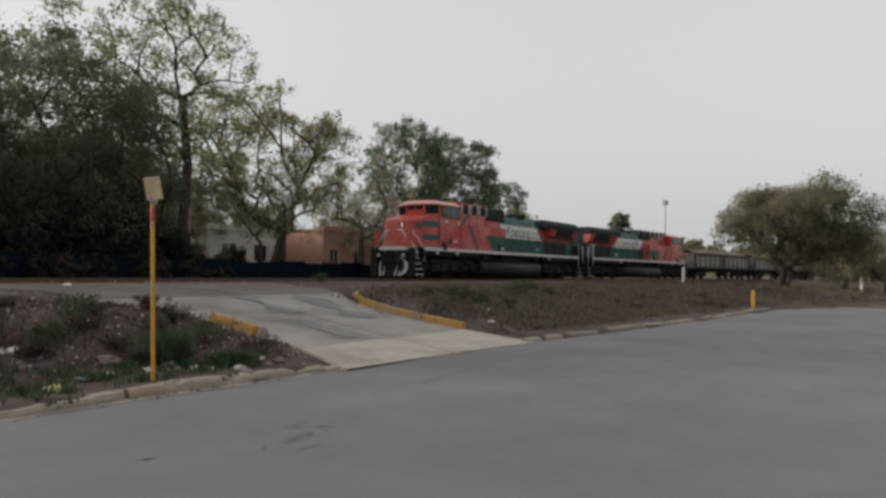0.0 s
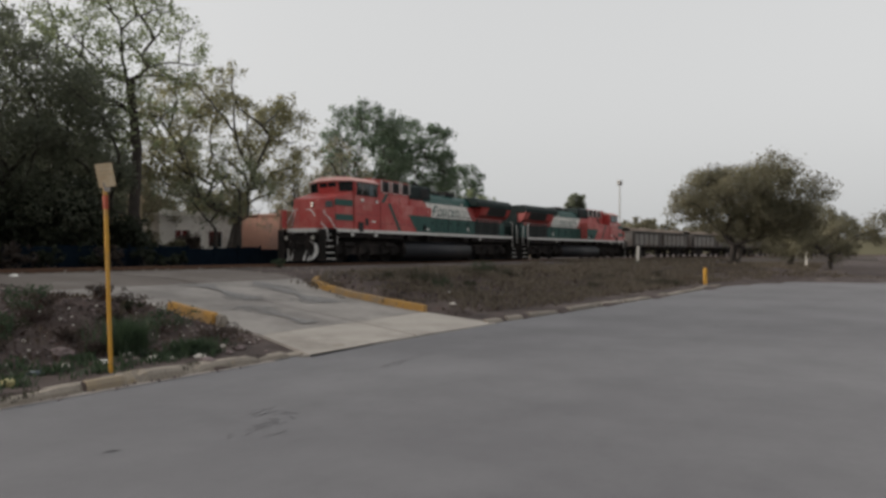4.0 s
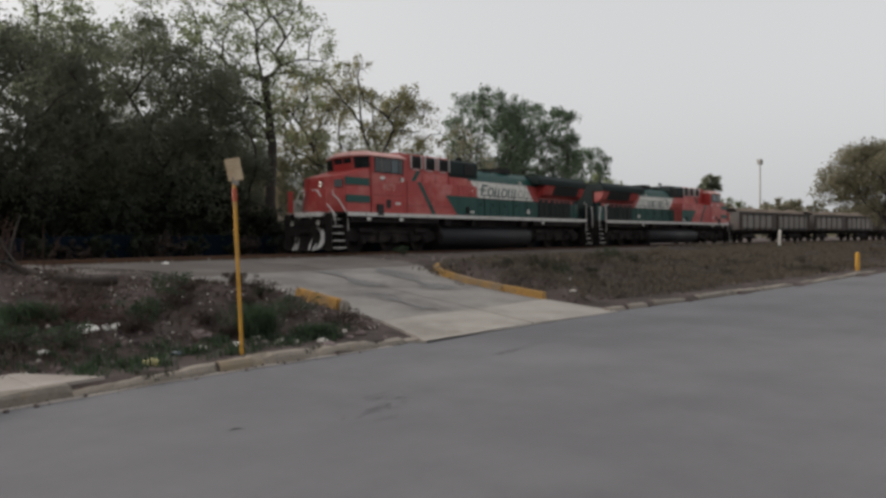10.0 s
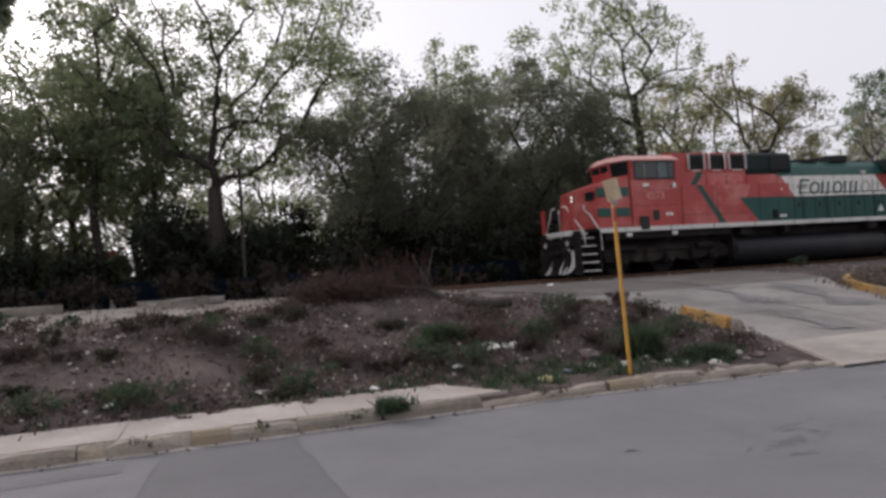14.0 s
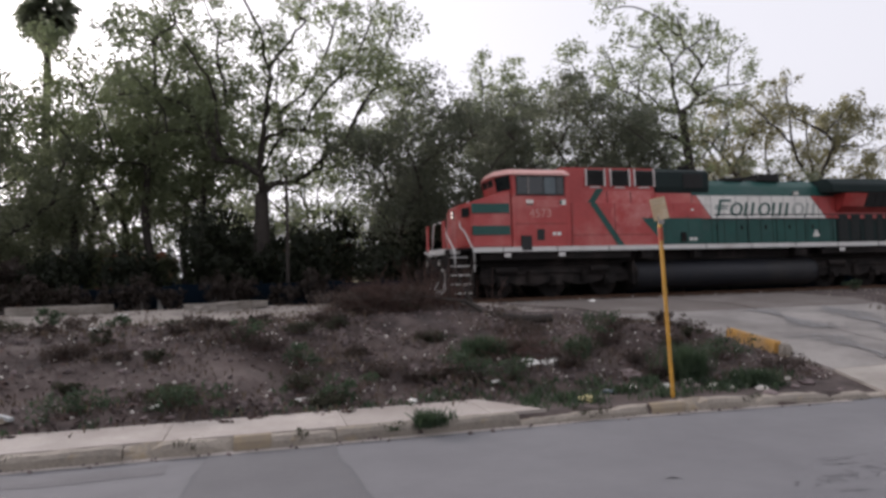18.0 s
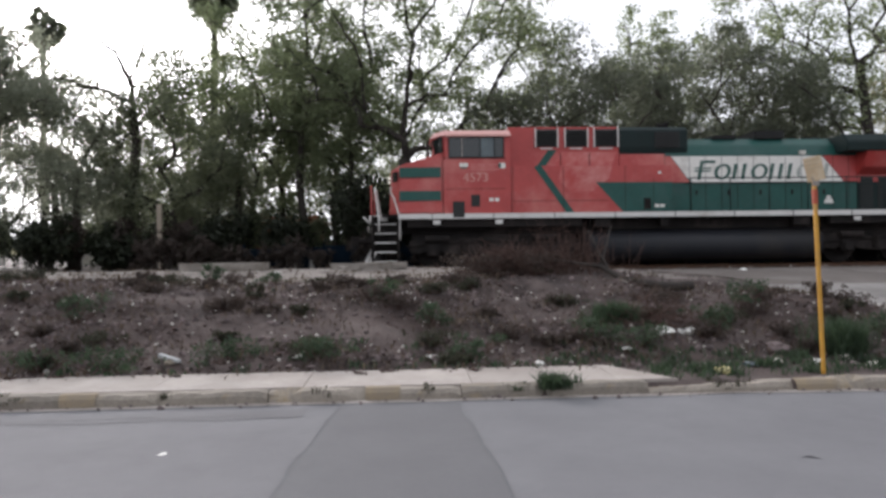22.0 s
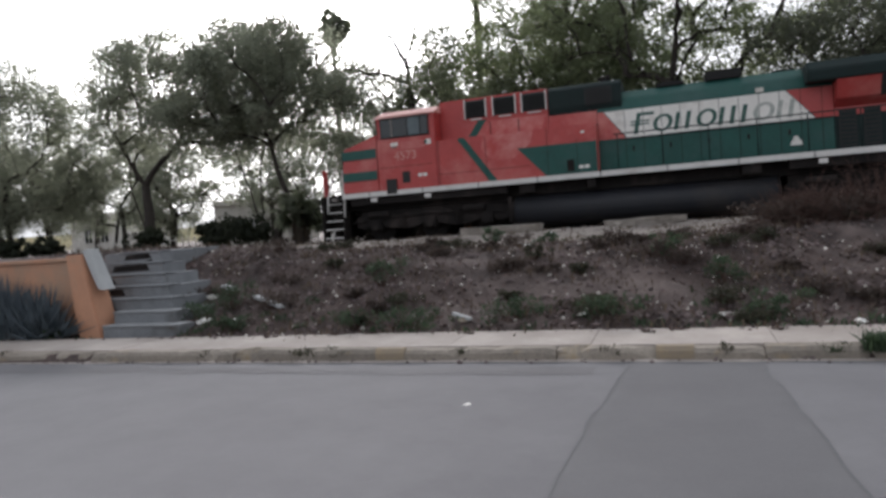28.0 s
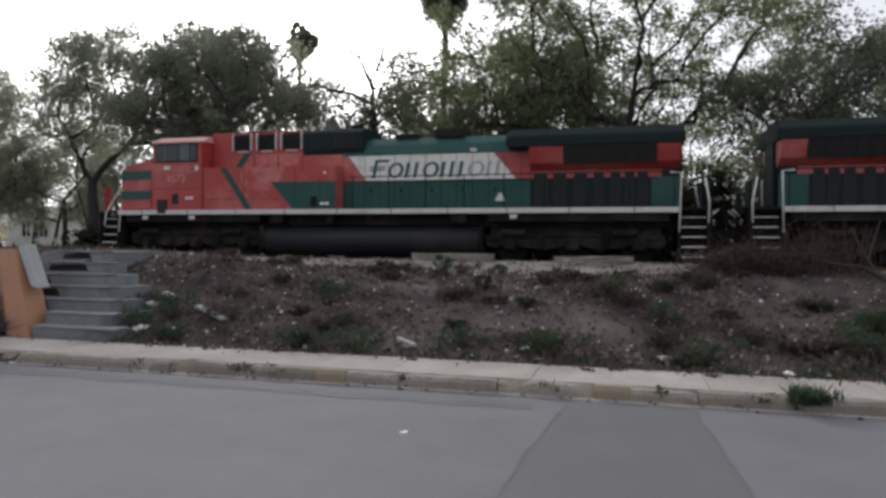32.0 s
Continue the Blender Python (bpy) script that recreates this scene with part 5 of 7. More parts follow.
        plate("roof_lamp", [(12.9, 3.54), (13.1, 3.54), (13.1, 3.66), (12.9, 3.66)], far, 0.66, 0.08, HOUSEWHITE, hood)
        # walkway railing
        rail = bar("walkway_rail", [(8.95, 0.06, 2.74), (19.1, 0.06, 2.74)], 0.02, far, DKGREEN, T, "dark walkway handrail")
        for a in np.arange(9.05, 19.15, 1.26):
            bar("rail_post", [(a, 0.06, 1.69), (a, 0.06, 2.74)], 0.018, far, DKGREEN, rail)
    # exhaust, roof gear
    for a, b, y0, y1, h in ((10.2, 11.0, 1.0, 2.1, 0.12), (11.6, 12.6, 0.95, 2.15, 0.26), (13.4, 14.0, 1.2, 1.9, 0.07)):
        boxpart("roof_box", (a, y0, 4.10, b, y1, 4.12 + h), SOOT, T, "sooty roof box", bevel=0.02)
    bm = bmesh.new()
    tube(bm, [(8.6, 1.4, 4.45), (8.6, 1.4, 4.62)], 0.05, 8)
    tube(bm, [(8.45, 1.4, 4.64), (8.85, 1.4, 4.66)], 0.05, 8, 0.09)
    part("horn", bm, BLACK, T)
    # radiator section
    boxpart("radiator_base", (14.852, 0.65, 1.685, 19.30, 2.45, 2.87), DKGREEN, T, bevel=0.02)
    for far in (False, True):
        plate("red_field", [(14.86, 2.64), (18.8, 2.64), (18.8, 2.868), (14.86, 2.868)], far, 0.65, 0.005, RED, T, "red painted field")
        plate("green_field", [(18.5, 1.70), (19.29, 1.70), (19.29, 2.64), (18.5, 2.64)], far, 0.65, 0.005, GREEN, T, "green painted field")
    bm = bmesh.new()
    along_x(bm, [(0.65, 2.872), (0.34, 3.08), (0.12, 3.58), (2.98, 3.58), (2.76, 3.08), (2.45, 2.872)], 14.852, 19.32)
    rad = part("radiator_body", bm, RED, T, "red flared radiator section", bevel=0.02)
    bm = bmesh.new()
    along_x(bm, [(0.08, 3.582), (0.06, 3.88), (0.30, 4.14), (2.80, 4.14), (3.04, 3.88), (3.02, 3.582)], 14.15, 19.42)
    part("radiator_roof", bm, DKGREEN, T, "sooty dark green overhanging roof", bevel=0.03)
    for far in (False, True):
        bm = bmesh.new()
        m = lambda y: mirror(far, y)
        loft(bm, [(15.9, m(0.31), 3.05), (18.64, m(0.31), 3.05), (18.64, m(0.36), 3.05), (15.9, m(0.36), 3.05)], [(15.9, m(0.105), 3.57), (18.64, m(0.105), 3.57), (18.64, m(0.16), 3.57), (15.9, m(0.16), 3.57)])
        scr = part("radiator_screen", bm, SCREEN, rad, "black radiator screen")
        for k in range(6):
            a = 16.3 + k * 0.37
            bm = bmesh.new()
            loft(bm, [(a, m(0.30), 3.05), (a + 0.02, m(0.30), 3.05), (a + 0.02, m(0.34), 3.05), (a, m(0.34), 3.05)], [(a, m(0.095), 3.57), (a + 0.02, m(0.095), 3.57), (a + 0.02, m(0.14), 3.57), (a, m(0.14), 3.57)])
            part("screen_bar", bm, SOOT, scr)
        for a, b in ((14.95, 15.38), (15.55, 15.96), (16.2, 16.6), (16.8, 17.1), (17.3, 17.6), (17.72, 18.0), (18.1, 18.4)):
            lv = plate("louvre_door", [(a, 1.78), (b, 1.78), (b, 2.82), (a, 2.82)], far, 0.65, 0.012, SCREEN, T, "dark louvred door")
            for k in range(8):
                plate("slat", [(a + 0.03, 1.85 + k * 0.115), (b - 0.03, 1.85 + k * 0.115), (b - 0.03, 1.89 + k * 0.115), (a + 0.03, 1.89 + k * 0.115)], far, 0.64, 0.02, DKGREEN, lv)
        for a in (16.9, 18.05, 18.32, 18.72):
            plate("white_sticker", [(a, 2.93), (a + 0.2, 2.93), (a + 0.2, 2.99), (a, 2.99)], far, 0.60, 0.02, PAPER, T)
    bm = bmesh.new()
    bx(bm, 19.32, 0.9, 1.69, 19.40, 2.2, 3.6)
    part("end_door_panel", bm, DKGREEN, T, bevel=0.01)
    return T, wheels


FADED = mat("faded_number", (0.56, 0.33, 0.29), (0.47, 0.17, 0.15), 0.6, scale=6)
FADEGRN = mat("peeling_logo_green", (0.26, 0.30, 0.27), (0.46, 0.46, 0.43), 0.6, scale=7)
loco, loco_wheels = locomotive("red, white and dark green diesel locomotive with a wide cab")
loco_b = copy_thing(loco, pose(60, 0, 0))
tagged(loco_b, "red and green diesel locomotive coupled back to back behind another")


SLABWHITE = mat("dirty_white_panel", (0.27, 0.255, 0.235), (0.18, 0.168, 0.155), 0.85, scale=1.0, stain=(0.2, 0.17, 0.15), amount=0.3)


def wagon(k):
    T = thing("freight_wagon", "grey weathered open freight wagon heaped with brown load", "wagon", "wagons of the train")
    bm = bmesh.new()
    bx(bm, 0.3, 0.12, 1.15, 15.3, 2.98, 2.62)
    body = part("body", bm, WAGON, T, bevel=0.03)
    for a in np.arange(0.4, 15.3, 1.24):
        boxpart("side_rib", (a, 0.03, 1.12, a + 0.12, 0.115, 2.66), WAGON, body)
        boxpart("side_rib", (a, 2.985, 1.12, a + 0.12, 3.07, 2.66), WAGON, body)
    boxpart("top_chord", (0.25, 0.02, 2.63, 15.35, 3.08, 2.75), WAGON, body)
    boxpart("sill", (0.1, 0.4, 0.95, 15.5, 2.7, 1.14), BLACK, T)
    for a, b in ((0.9, 6.9), (8.4, 14.6)):
        boxpart("white_panel", (a, 0.085, 1.35, b, 0.118, 2.45), SLABWHITE, T, "dirty white side panel")
    rr = random.Random(k)
    bm = bmesh.new()
    rows = []
    for i in range(25):
        x = 0.5 + i * 0.6
        rows.append([bm.verts.new((x, 0.25 + j * 0.325, 2.70 + (0.5 * math.sin(j / 8 * math.pi) ** 0.6) * (0.85 + 0.15 * math.sin(i * 0.9)) + rr.uniform(-0.05, 0.05))) for j in range(9)])
    for a, b in zip(rows, rows[1:]):
        for j in range(8):
            bm.faces.new((a[j], a[j + 1], b[j + 1], b[j]))
    part("load", bm, CARGO, T, "heaped brown load", smooth=True)
    ws = []
    for x in (1.9, 3.7, 11.9, 13.7):
        ws.append(wheelset(T, x, 0.46))
    for x in (1.3, 11.3):
        for y in (0.42, 2.55):
            bm = bmesh.new()
            along_y(bm, [(x, 0.5), (x + 0.7, 0.75), (x + 2.3, 0.75), (x + 3.0, 0.5), (x + 2.6, 0.35), (x + 2.0, 0.5), (x + 1.0, 0.5), (x + 0.4, 0.35)], y, y + 0.13)
            part("bogie_side_frame", bm, BLACK, T)
    bm = bmesh.new()
    tube(bm, [(-0.5, 1.55, 0.85), (16.1, 1.55, 0.85)], 0.1, 8)
    part("coupler", bm, BLACK, T)
    return T, ws


wagons = [wagon(1)]
for k in range(4):
    wagons.append((copy_thing(wagons[0][0], pose(0, 0, 0)), None))


# ---- trees ----
def tubes_mesh(name, lines, material, parent, n=6):
    """Many tapered branches in one mesh; lines: (points, radius at start, radius at end)."""
    V, Fc = [], []
    for pts, r0, r1 in lines:
        pts = np.asarray(pts, float)
        m = len(pts)
        base = len(V)
        for i in range(m):
            d = pts[min(i + 1, m - 1)] - pts[max(i - 1, 0)]
            d = d / (np.linalg.norm(d) + 1e-9)
            a = np.cross(d, (0, 0, 1.0) if abs(d[2]) < 0.9 else (1.0, 0, 0))
            a /= np.linalg.norm(a)
            b = np.cross(d, a)
            r = r0 + (r1 - r0) * i / max(1, m - 1)
            for k in range(n):
                V.append(pts[i] + (a * math.cos(k * math.tau / n) + b * math.sin(k * math.tau / n)) * r)
        for i in range(m - 1):
            for k in range(n):
                Fc.append((base + i * n + k, base + i * n + (k + 1) % n, base + (i + 1) * n + (k + 1) % n, base + (i + 1) * n + k))
    return raw(name, V, Fc, material, parent, smooth=True)


def wiggle(rg, a, b, n, amp, sag=0.0):
    a, b = np.asarray(a, float), np.asarray(b, float)
    L = np.linalg.norm(b - a)
    out = []
    off = np.zeros(3)
    for i in range(n + 1):
        t = i / n
        off = off + rg.normal(0, amp * L / n, 3) if 0 < i < n else off * (0 if i == 0 else 1)
        out.append(a + (b - a) * t + off * (1 - t * t * 0.6) + np.array((0, 0, sag * L * math.sin(t * math.pi))))
    return out


def leaves(rg, centres, per, size, spread_r, flat=0.8, slender=0.5):
    """Leaves scattered round the clump centres."""
    c = np.repeat(np.asarray(centres), per, axis=0)
    n = len(c)
    d = rg.normal(0, 1, (n, 3))
    d /= np.linalg.norm(d, axis=1)[:, None]
    rad = spread_r * rg.random(n) ** 0.55
    p = c + d * rad[:, None] * np.array((1, 1, flat))
    u = rg.normal(0, 1, (n, 3))
    u[:, 2] -= 0.35
    u /= np.linalg.norm(u, axis=1)[:, None]
    v = np.cross(u, rg.normal(0, 1, (n, 3)))
    v /= np.linalg.norm(v, axis=1)[:, None] + 1e-9
    s = size * rg.uniform(0.6, 1.35, n)[:, None]
    a = p + u * s * 0.5
    return np.stack([p - u * s * 0.5, p + v * s * 0.5 * slender, a, p - v * s * 0.5 * slender], 1)


def puff(rg, lobes, radii, per, size, core=0.35, flat=0.85, slender=0.62):
    """Leaves in dense tufts on the shells of the lobes, turned outward."""
    P, N = [], []
    for c, r, n in zip(lobes, radii, per):
        tufts = max(4, n // 26)
        d = rg.normal(0, 1, (tufts, 3))
        d[:, 2] += 0.35
        d /= np.linalg.norm(d, axis=1)[:, None]
        tc = d * (r * rg.uniform(core, 1.0, tufts) ** 0.6)[:, None] * np.array((1, 1, flat))
        k = rg.integers(0, tufts, n)
        o = rg.normal(0, 1, (n, 3)) * r * 0.17
        q = tc[k] + o
        P.append(c + q)
        nn = q / (np.linalg.norm(q, axis=1)[:, None] + 1e-6) + 0.8 * o / (r * 0.17) * 0.5 + rg.normal(0, 0.22, (n, 3))
        N.append(nn)
    P, N = np.concatenate(P), np.concatenate(N)
    N /= np.linalg.norm(N, axis=1)[:, None] + 1e-9
    n = len(P)
    u = rg.normal(0, 1, (n, 3))
    u[:, 2] -= 0.35
    u /= np.linalg.norm(u, axis=1)[:, None]
    w = np.cross(u, rg.normal(0, 1, (n, 3)))
    w /= np.linalg.norm(w, axis=1)[:, None] + 1e-9
    s = size * rg.uniform(0.6, 1.35, n)[:, None] * 0.5
    return np.stack([P - u * s, P + w * s * slender, P + u * s, P - w * s * slender], 1), N


def tree(x, y, z0, top, crown, label, leaf=LEAF_MID, trunk_r=0.22, fork=0.4, limbs=5, clumps=150, per=55, size=0.17, spread_r=0.75, seed=1, stems=1, lean=(0, 0), bare=0.0, name="tree", group="trees behind the railway", lobe=1.35, dense=1.0):
    """crown: centre x, y offset, half width x, half width y, lowest z. Lobes of leaves fill the crown unevenly and forking limbs reach each of them."""
    rg = np.random.default_rng(seed)
    T = thing(name, label, "tree", group, m=pose(x, y, z0))
    cx, cy, rx, ry, low = crown
    h, lowz = top - z0, low - z0
    C, R = np.array((cx, cy, (h + lowz) / 2)), np.array((rx, ry, (h - lowz) / 2))
    inner = np.maximum(R - lobe * 0.75, R * 0.3)
    # lobes kept apart from one another, thicker towards the outside
    want = max(6, int(2.1 * dense * inner[0] * inner[1] * inner[2] / lobe ** 3) + 5)
    want = min(want, 64)
    lobes = []
    for k in range(want):
        best, far = None, -1
        for _ in range(10):
            d = rg.normal(0, 1, 3)
            d /= np.linalg.norm(d)
            p = C + d * inner * rg.uniform(0.25, 1.0) ** 0.45
            if p[2] < lowz + 0.2:
                continue
            m = min((np.linalg.norm(p - q) for q in lobes), default=9)
            if m > far:
                best, far = p, m
        if best is not None:
            lobes.append(best + rg.normal(0, 0.12, 3) * lobe)
    lobes = np.array(lobes)
    radii = lobe * rg.uniform(0.62, 1.15, len(lobes))
    lo, hi = (lobes - radii[:, None] * 0.8).min(0), (lobes + radii[:, None] * 0.8).max(0)
    a, b = lobes.min(0), lobes.max(0)
    lobes = C - R + (a - lo) + (lobes - a) / (b - a + 1e-6) * (2 * R - (a - lo) - (hi - b))
    # skeleton: every lobe hangs on the nearest earlier branch
    pos, par, load, paths = [], [], [], []
    forks = []
    stem_lines = []
    for s in range(stems):
        b0 = rg.normal(0, 0.25, 2) if stems > 1 else (0, 0)
        fh = fork * h * rg.uniform(0.88, 1.12)
        f = np.array((lean[0] * fh + (rg.normal(0, 0.10) * h if stems > 1 else 0), lean[1] * fh, fh))
        pts = wiggle(rg, (b0[0], b0[1], -0.3), f, 6, 0.10)
        r = trunk_r / math.sqrt(stems)
        stem_lines.append(pts)
        last = -1
        for p in pts[4:]:
            pos.append(p)
            par.append(last)
            last = len(pos) - 1
        forks.append(last)
    root = np.mean([pos[i] for i in forks], axis=0)
    depth = [0.0] * len(pos)
    for li in np.argsort(np.linalg.norm(lobes - root, axis=1)):
        e = lobes[li]
        A = np.array(pos)
        cost = np.linalg.norm(A - e, axis=1) + 0.35 * np.array(depth) + 1.2 * np.maximum(0, A[:, 2] - e[2])
        i = int(np.argmin(cost))
        n = 5 if np.linalg.norm(A[i] - e) > 1.5 else 3
        pts = wiggle(rg, A[i], e, n, 0.17, 0.07)
        ids = [i]
        for p in pts[1:]:
            depth.append(depth[ids[-1]] + np.linalg.norm(p - pos[ids[-1]]))
            pos.append(p)
            par.append(ids[-1])
            ids.append(len(pos) - 1)
        paths.append((pts, ids))
    used = {ids[0] for pts, ids in paths}
    for i in forks:
        if i not in used:
            e = lobes[int(np.argmin(np.linalg.norm(lobes - pos[i], axis=1)))]
            pts = wiggle(rg, pos[i], e, 5, 0.15, 0.05)
            ids = [i]
            for p in pts[1:]:
                pos.append(p)
                par.append(ids[-1])
                ids.append(len(pos) - 1)
            paths.append((pts, ids))
    load = np.zeros(len(pos))
    for pts, ids in paths:
        j = ids[-1]
        while j >= 0:
            load[j] += 1
            j = par[j]
    full = trunk_r / math.sqrt(stems) * 0.85
    k = full / math.sqrt(max(1.0, load[forks].max()))
    lines = [(pts, min(full * 0.85, k * math.sqrt(load[ids[1]]) + 0.008), k * math.sqrt(load[ids[-1]]) * 0.55 + 0.008) for pts, ids in paths]
    stem_lines = [(pts, k * math.sqrt(max(1, load[f])) * 1.5 + 0.02, k * math.sqrt(max(1, load[f])) + 0.008) for pts, f in zip(stem_lines, forks)]
    twigs = []
    for e, r in zip(lobes, radii):
        for _ in range(max(3, int(limbs * 0.65))):
            d = rg.normal(0, 1, 3)
            d[2] += 0.3
            d /= np.linalg.norm(d)
            q = e + d * r * rg.uniform(0.6, 1.05)
            pts = wiggle(rg, e, q, 3, 0.2, 0.05)
            twigs.append((pts, 0.020, 0.007))
            m = pts[1 + rg.integers(2)]
            twigs.append((wiggle(rg, m, m + rg.normal(0, 0.4, 3) * r, 2, 0.2), 0.012, 0.005))
    tubes_mesh("trunk", stem_lines + lines, BARK, T, 7)
    tubes_mesh("branch_work", twigs, BARK, T, 3)["kind"] = "stuff"
    keep = rg.random(len(lobes)) >= bare
    if bare < 1:
        total = clumps * per * 1.9
        wgt = radii ** 2.2
        cnt = (total * wgt / wgt.sum() * rg.uniform(0.55, 1.3, len(lobes))).astype(int)
        cnt[~keep] = (cnt[~keep] * 0.18).astype(int)
        v, n = puff(rg, lobes, radii, np.maximum(cnt, 8), size * 0.78)
        quads("crown", v, leaf, T, normals=n)
    return T


ASH = "tall leafy ash tree with a dark forked trunk"
MES = "dense dark mesquite tree with several leaning stems"
# along the fence, from the crossing towards the stairs
tree(23.2, 33, 0.7, 17.3, (-1.6, 0, 6.2, 3.6, 6.8), ASH, LEAF_MID, 0.25, 0.62, 7, 150, 55, 0.22, 0.85, 11, lean=(-0.05, 0), lobe=1.25, dense=0.75)
tree(34.8, 38, 0.7, 15.0, (-1.0, 0, 7.6, 4.5, 3.6), "broad ash tree with thin yellowing leaves", LEAF_YEL, 0.34, 0.30, 8, 330, 50, 0.23, 0.85, 12, lean=(0.03, 0), bare=0.1, lobe=1.25, dense=0.9)
tree(30.0, 34, 0.7, 8.5, (0, 0, 4.2, 3.0, 2.5), "low dark tree with bare grey twigs", LEAF_DARK, 0.18, 0.3, 7, 90, 40, 0.2, 0.7, 13, stems=2, bare=0.3)
tree(44.0, 38, 0.7, 11.5, (0, 0, 5.0, 3.5, 3.0), "half-bare tree with brownish leaves", LEAF_BRN, 0.18, 0.35, 8, 130, 40, 0.22, 0.8, 14, bare=0.2)
tree(61.0, 46, 0.7, 18.6, (0, 0, 6.0, 5.0, 6.5), "tall round-headed green tree behind the locomotive", LEAF_GRN, 0.3, 0.4, 7, 170, 70, 0.30, 1.1, 15)
tree(71.5, 46, 0.7, 18.2, (0, 0, 5.6, 5.0, 6.5), "tall round-headed green tree behind the locomotive", LEAF_GRN, 0.3, 0.4, 7, 190, 70, 0.30, 1.1, 16)
tree(108.0, 60, 0.7, 17.8, (0, 0, 6.0, 5.0, 6.0), "small round-headed green tree far behind the train", LEAF_GRN, 0.3, 0.4, 6, 90, 70, 0.36, 1.3, 17)
tree(52.0, 42, 0.7, 10.0, (0, 0, 5.5, 4.0, 1.5), "low brownish tree near the houses", LEAF_BRN, 0.2, 0.3, 7, 120, 45, 0.24, 0.9, 18, bare=0.1)
tree(88.0, 48, 0.7, 11.0, (0, 0, 9, 5.0, 1.5), "low spreading tree far behind the train", LEAF_MID, 0.2, 0.3, 7, 120, 60, 0.34, 1.2, 19)
tree(15.0, 30, 0.7, 11.9, (-0.6, 0, 4.6, 3.2, 1.6), MES, LEAF_SHADE, 0.26, 0.3, 8, 200, 80, 0.19, 0.75, 21, stems=3)
tree(18.2, 28.5, 0.7, 9.4, (-1.4, 0, 2.9, 2.6, 1.2), MES, LEAF_SHADE, 0.22, 0.3, 7, 150, 80, 0.19, 0.7, 22, stems=2)
tree(6.6, 29, 0.7, 10.9, (1.2, 0, 5.0, 3.4, 2.6), MES, LEAF_SHADE, 0.36, 0.28, 10, 230, 75, 0.18, 0.75, 23, stems=4)
tree(14.8, 42, 0.7, 16.4, (0.5, 0, 3.4, 3.0, 7), "slender grey-green tree behind the mesquites", LEAF_MID, 0.2, 0.45, 6, 110, 55, 0.26, 0.85, 24)
tree(0.3, 30, 0.7, 15.6, (0.4, 0, 6.9, 4.0, 5.2), "big ash tree with a thick forked trunk", LEAF_MID, 0.33, 0.38, 7, 380, 42, 0.20, 0.85, 25, lean=(-0.03, 0), lobe=1.2, dense=0.8)
tree(-4.9, 34, 0.7, 15.2, (0.2, 0, 3.4, 3.0, 4.5), "slim ash tree with a straight thin trunk", LEAF_MID, 0.17, 0.5, 6, 120, 50, 0.22, 0.8, 26)
tree(-8.3, 34, 0.7, 13.6, (-0.6, 0, 3.2, 3.0, 4.0), "slim ash tree with a straight thin trunk", LEAF_MID, 0.16, 0.45, 6, 110, 50, 0.22, 0.8, 27)
tree(-2.3, 32, 0.7, 11.0, (0, 0, 2.2, 2.2, 4.5), "slim ash tree with a straight thin trunk", LEAF_MID, 0.13, 0.5, 5, 60, 45, 0.22, 0.7, 28)
tree(-11.2, 32, 0.7, 10.8, (0.6, 0, 3.8, 3.0, 2.2), MES, LEAF_DARK, 0.26, 0.3, 8, 190, 70, 0.19, 0.75, 29, stems=2)
tree(-14.5, 31, 0.7, 9.8, (0, 0, 2.4, 2.2, 3.0), "thin mesquite with open grey foliage", LEAF_PALE, 0.16, 0.4, 6, 100, 60, 0.18, 0.7, 30)
tree(-17.2, 34, 0.7, 10.9, (0, 0, 2.8, 2.6, 3.5), "thin mesquite with open grey foliage", LEAF_PALE, 0.16, 0.4, 6, 100, 60, 0.18, 0.7, 31)
tree(-20.0, 30, 0.7, 11.8, (0.6, 0, 5.4, 3.6, 5.2), "spreading mesquite with two dark leaning stems", LEAF_PALE, 0.34, 0.25, 10, 300, 75, 0.18, 0.8, 32, stems=3)
tree(-28.0, 31, 0.7, 13.2, (3.8, 0, 7.6, 4.2, 5.6), "large round-crowned mesquite with a leaning trunk", LEAF_PALE, 0.38, 0.3, 7, 480, 78, 0.19, 0.85, 33, stems=2, lean=(0.22, 0), lobe=1.4, dense=1.5)
tree(-37.5, 30, 0.7, 12.6, (0, 0, 5.4, 3.6, 2.4), MES, LEAF_PALE, 0.3, 0.3, 8, 280, 75, 0.2, 0.85, 34, stems=2)
tree(-24.0, 40, 0.7, 9.6, (0, 0, 4.5, 3.0, 2.0), MES, LEAF_PALE, 0.25, 0.3, 8, 130, 60, 0.22, 0.8, 35, stems=2)
tree(-45.0, 34, 0.7, 10.0, (0, 0, 5, 3.6, 1.5), MES, LEAF_PALE, 0.3, 0.3, 8, 150, 70, 0.22, 0.85, 36, stems=2)
# second row, seen through the gaps of the first
for k, (x, y, top, rx, low) in enumerate(((26, 44, 12, 5, 2), (18, 46, 12.5, 5, 2.5), (9, 44, 15, 5, 3), (3, 42, 13, 5, 3), (-3, 44, 14, 5, 3), (-9, 42, 14.5, 4.5, 3), (-14, 44, 11.5, 4.5, 2.5), (-20, 46, 10, 4.5, 2.0), (-30, 46, 11, 6, 3.0), (-38, 44, 11, 6, 2), (-52, 50, 12, 7, 2), (10, 34, 9.5, 4.5, 2.2))):
    tree(x, y, 0.7, top, (0, 0, rx, 3.0, low), "grey-green tree in the second row behind the fence", LEAF_PALE if x < -10 else LEAF_SHADE if x > 5 else LEAF_DARK if k % 3 else LEAF_MID, 0.2, 0.35, 6, 130, 45, 0.24, 0.95, 80 + k)
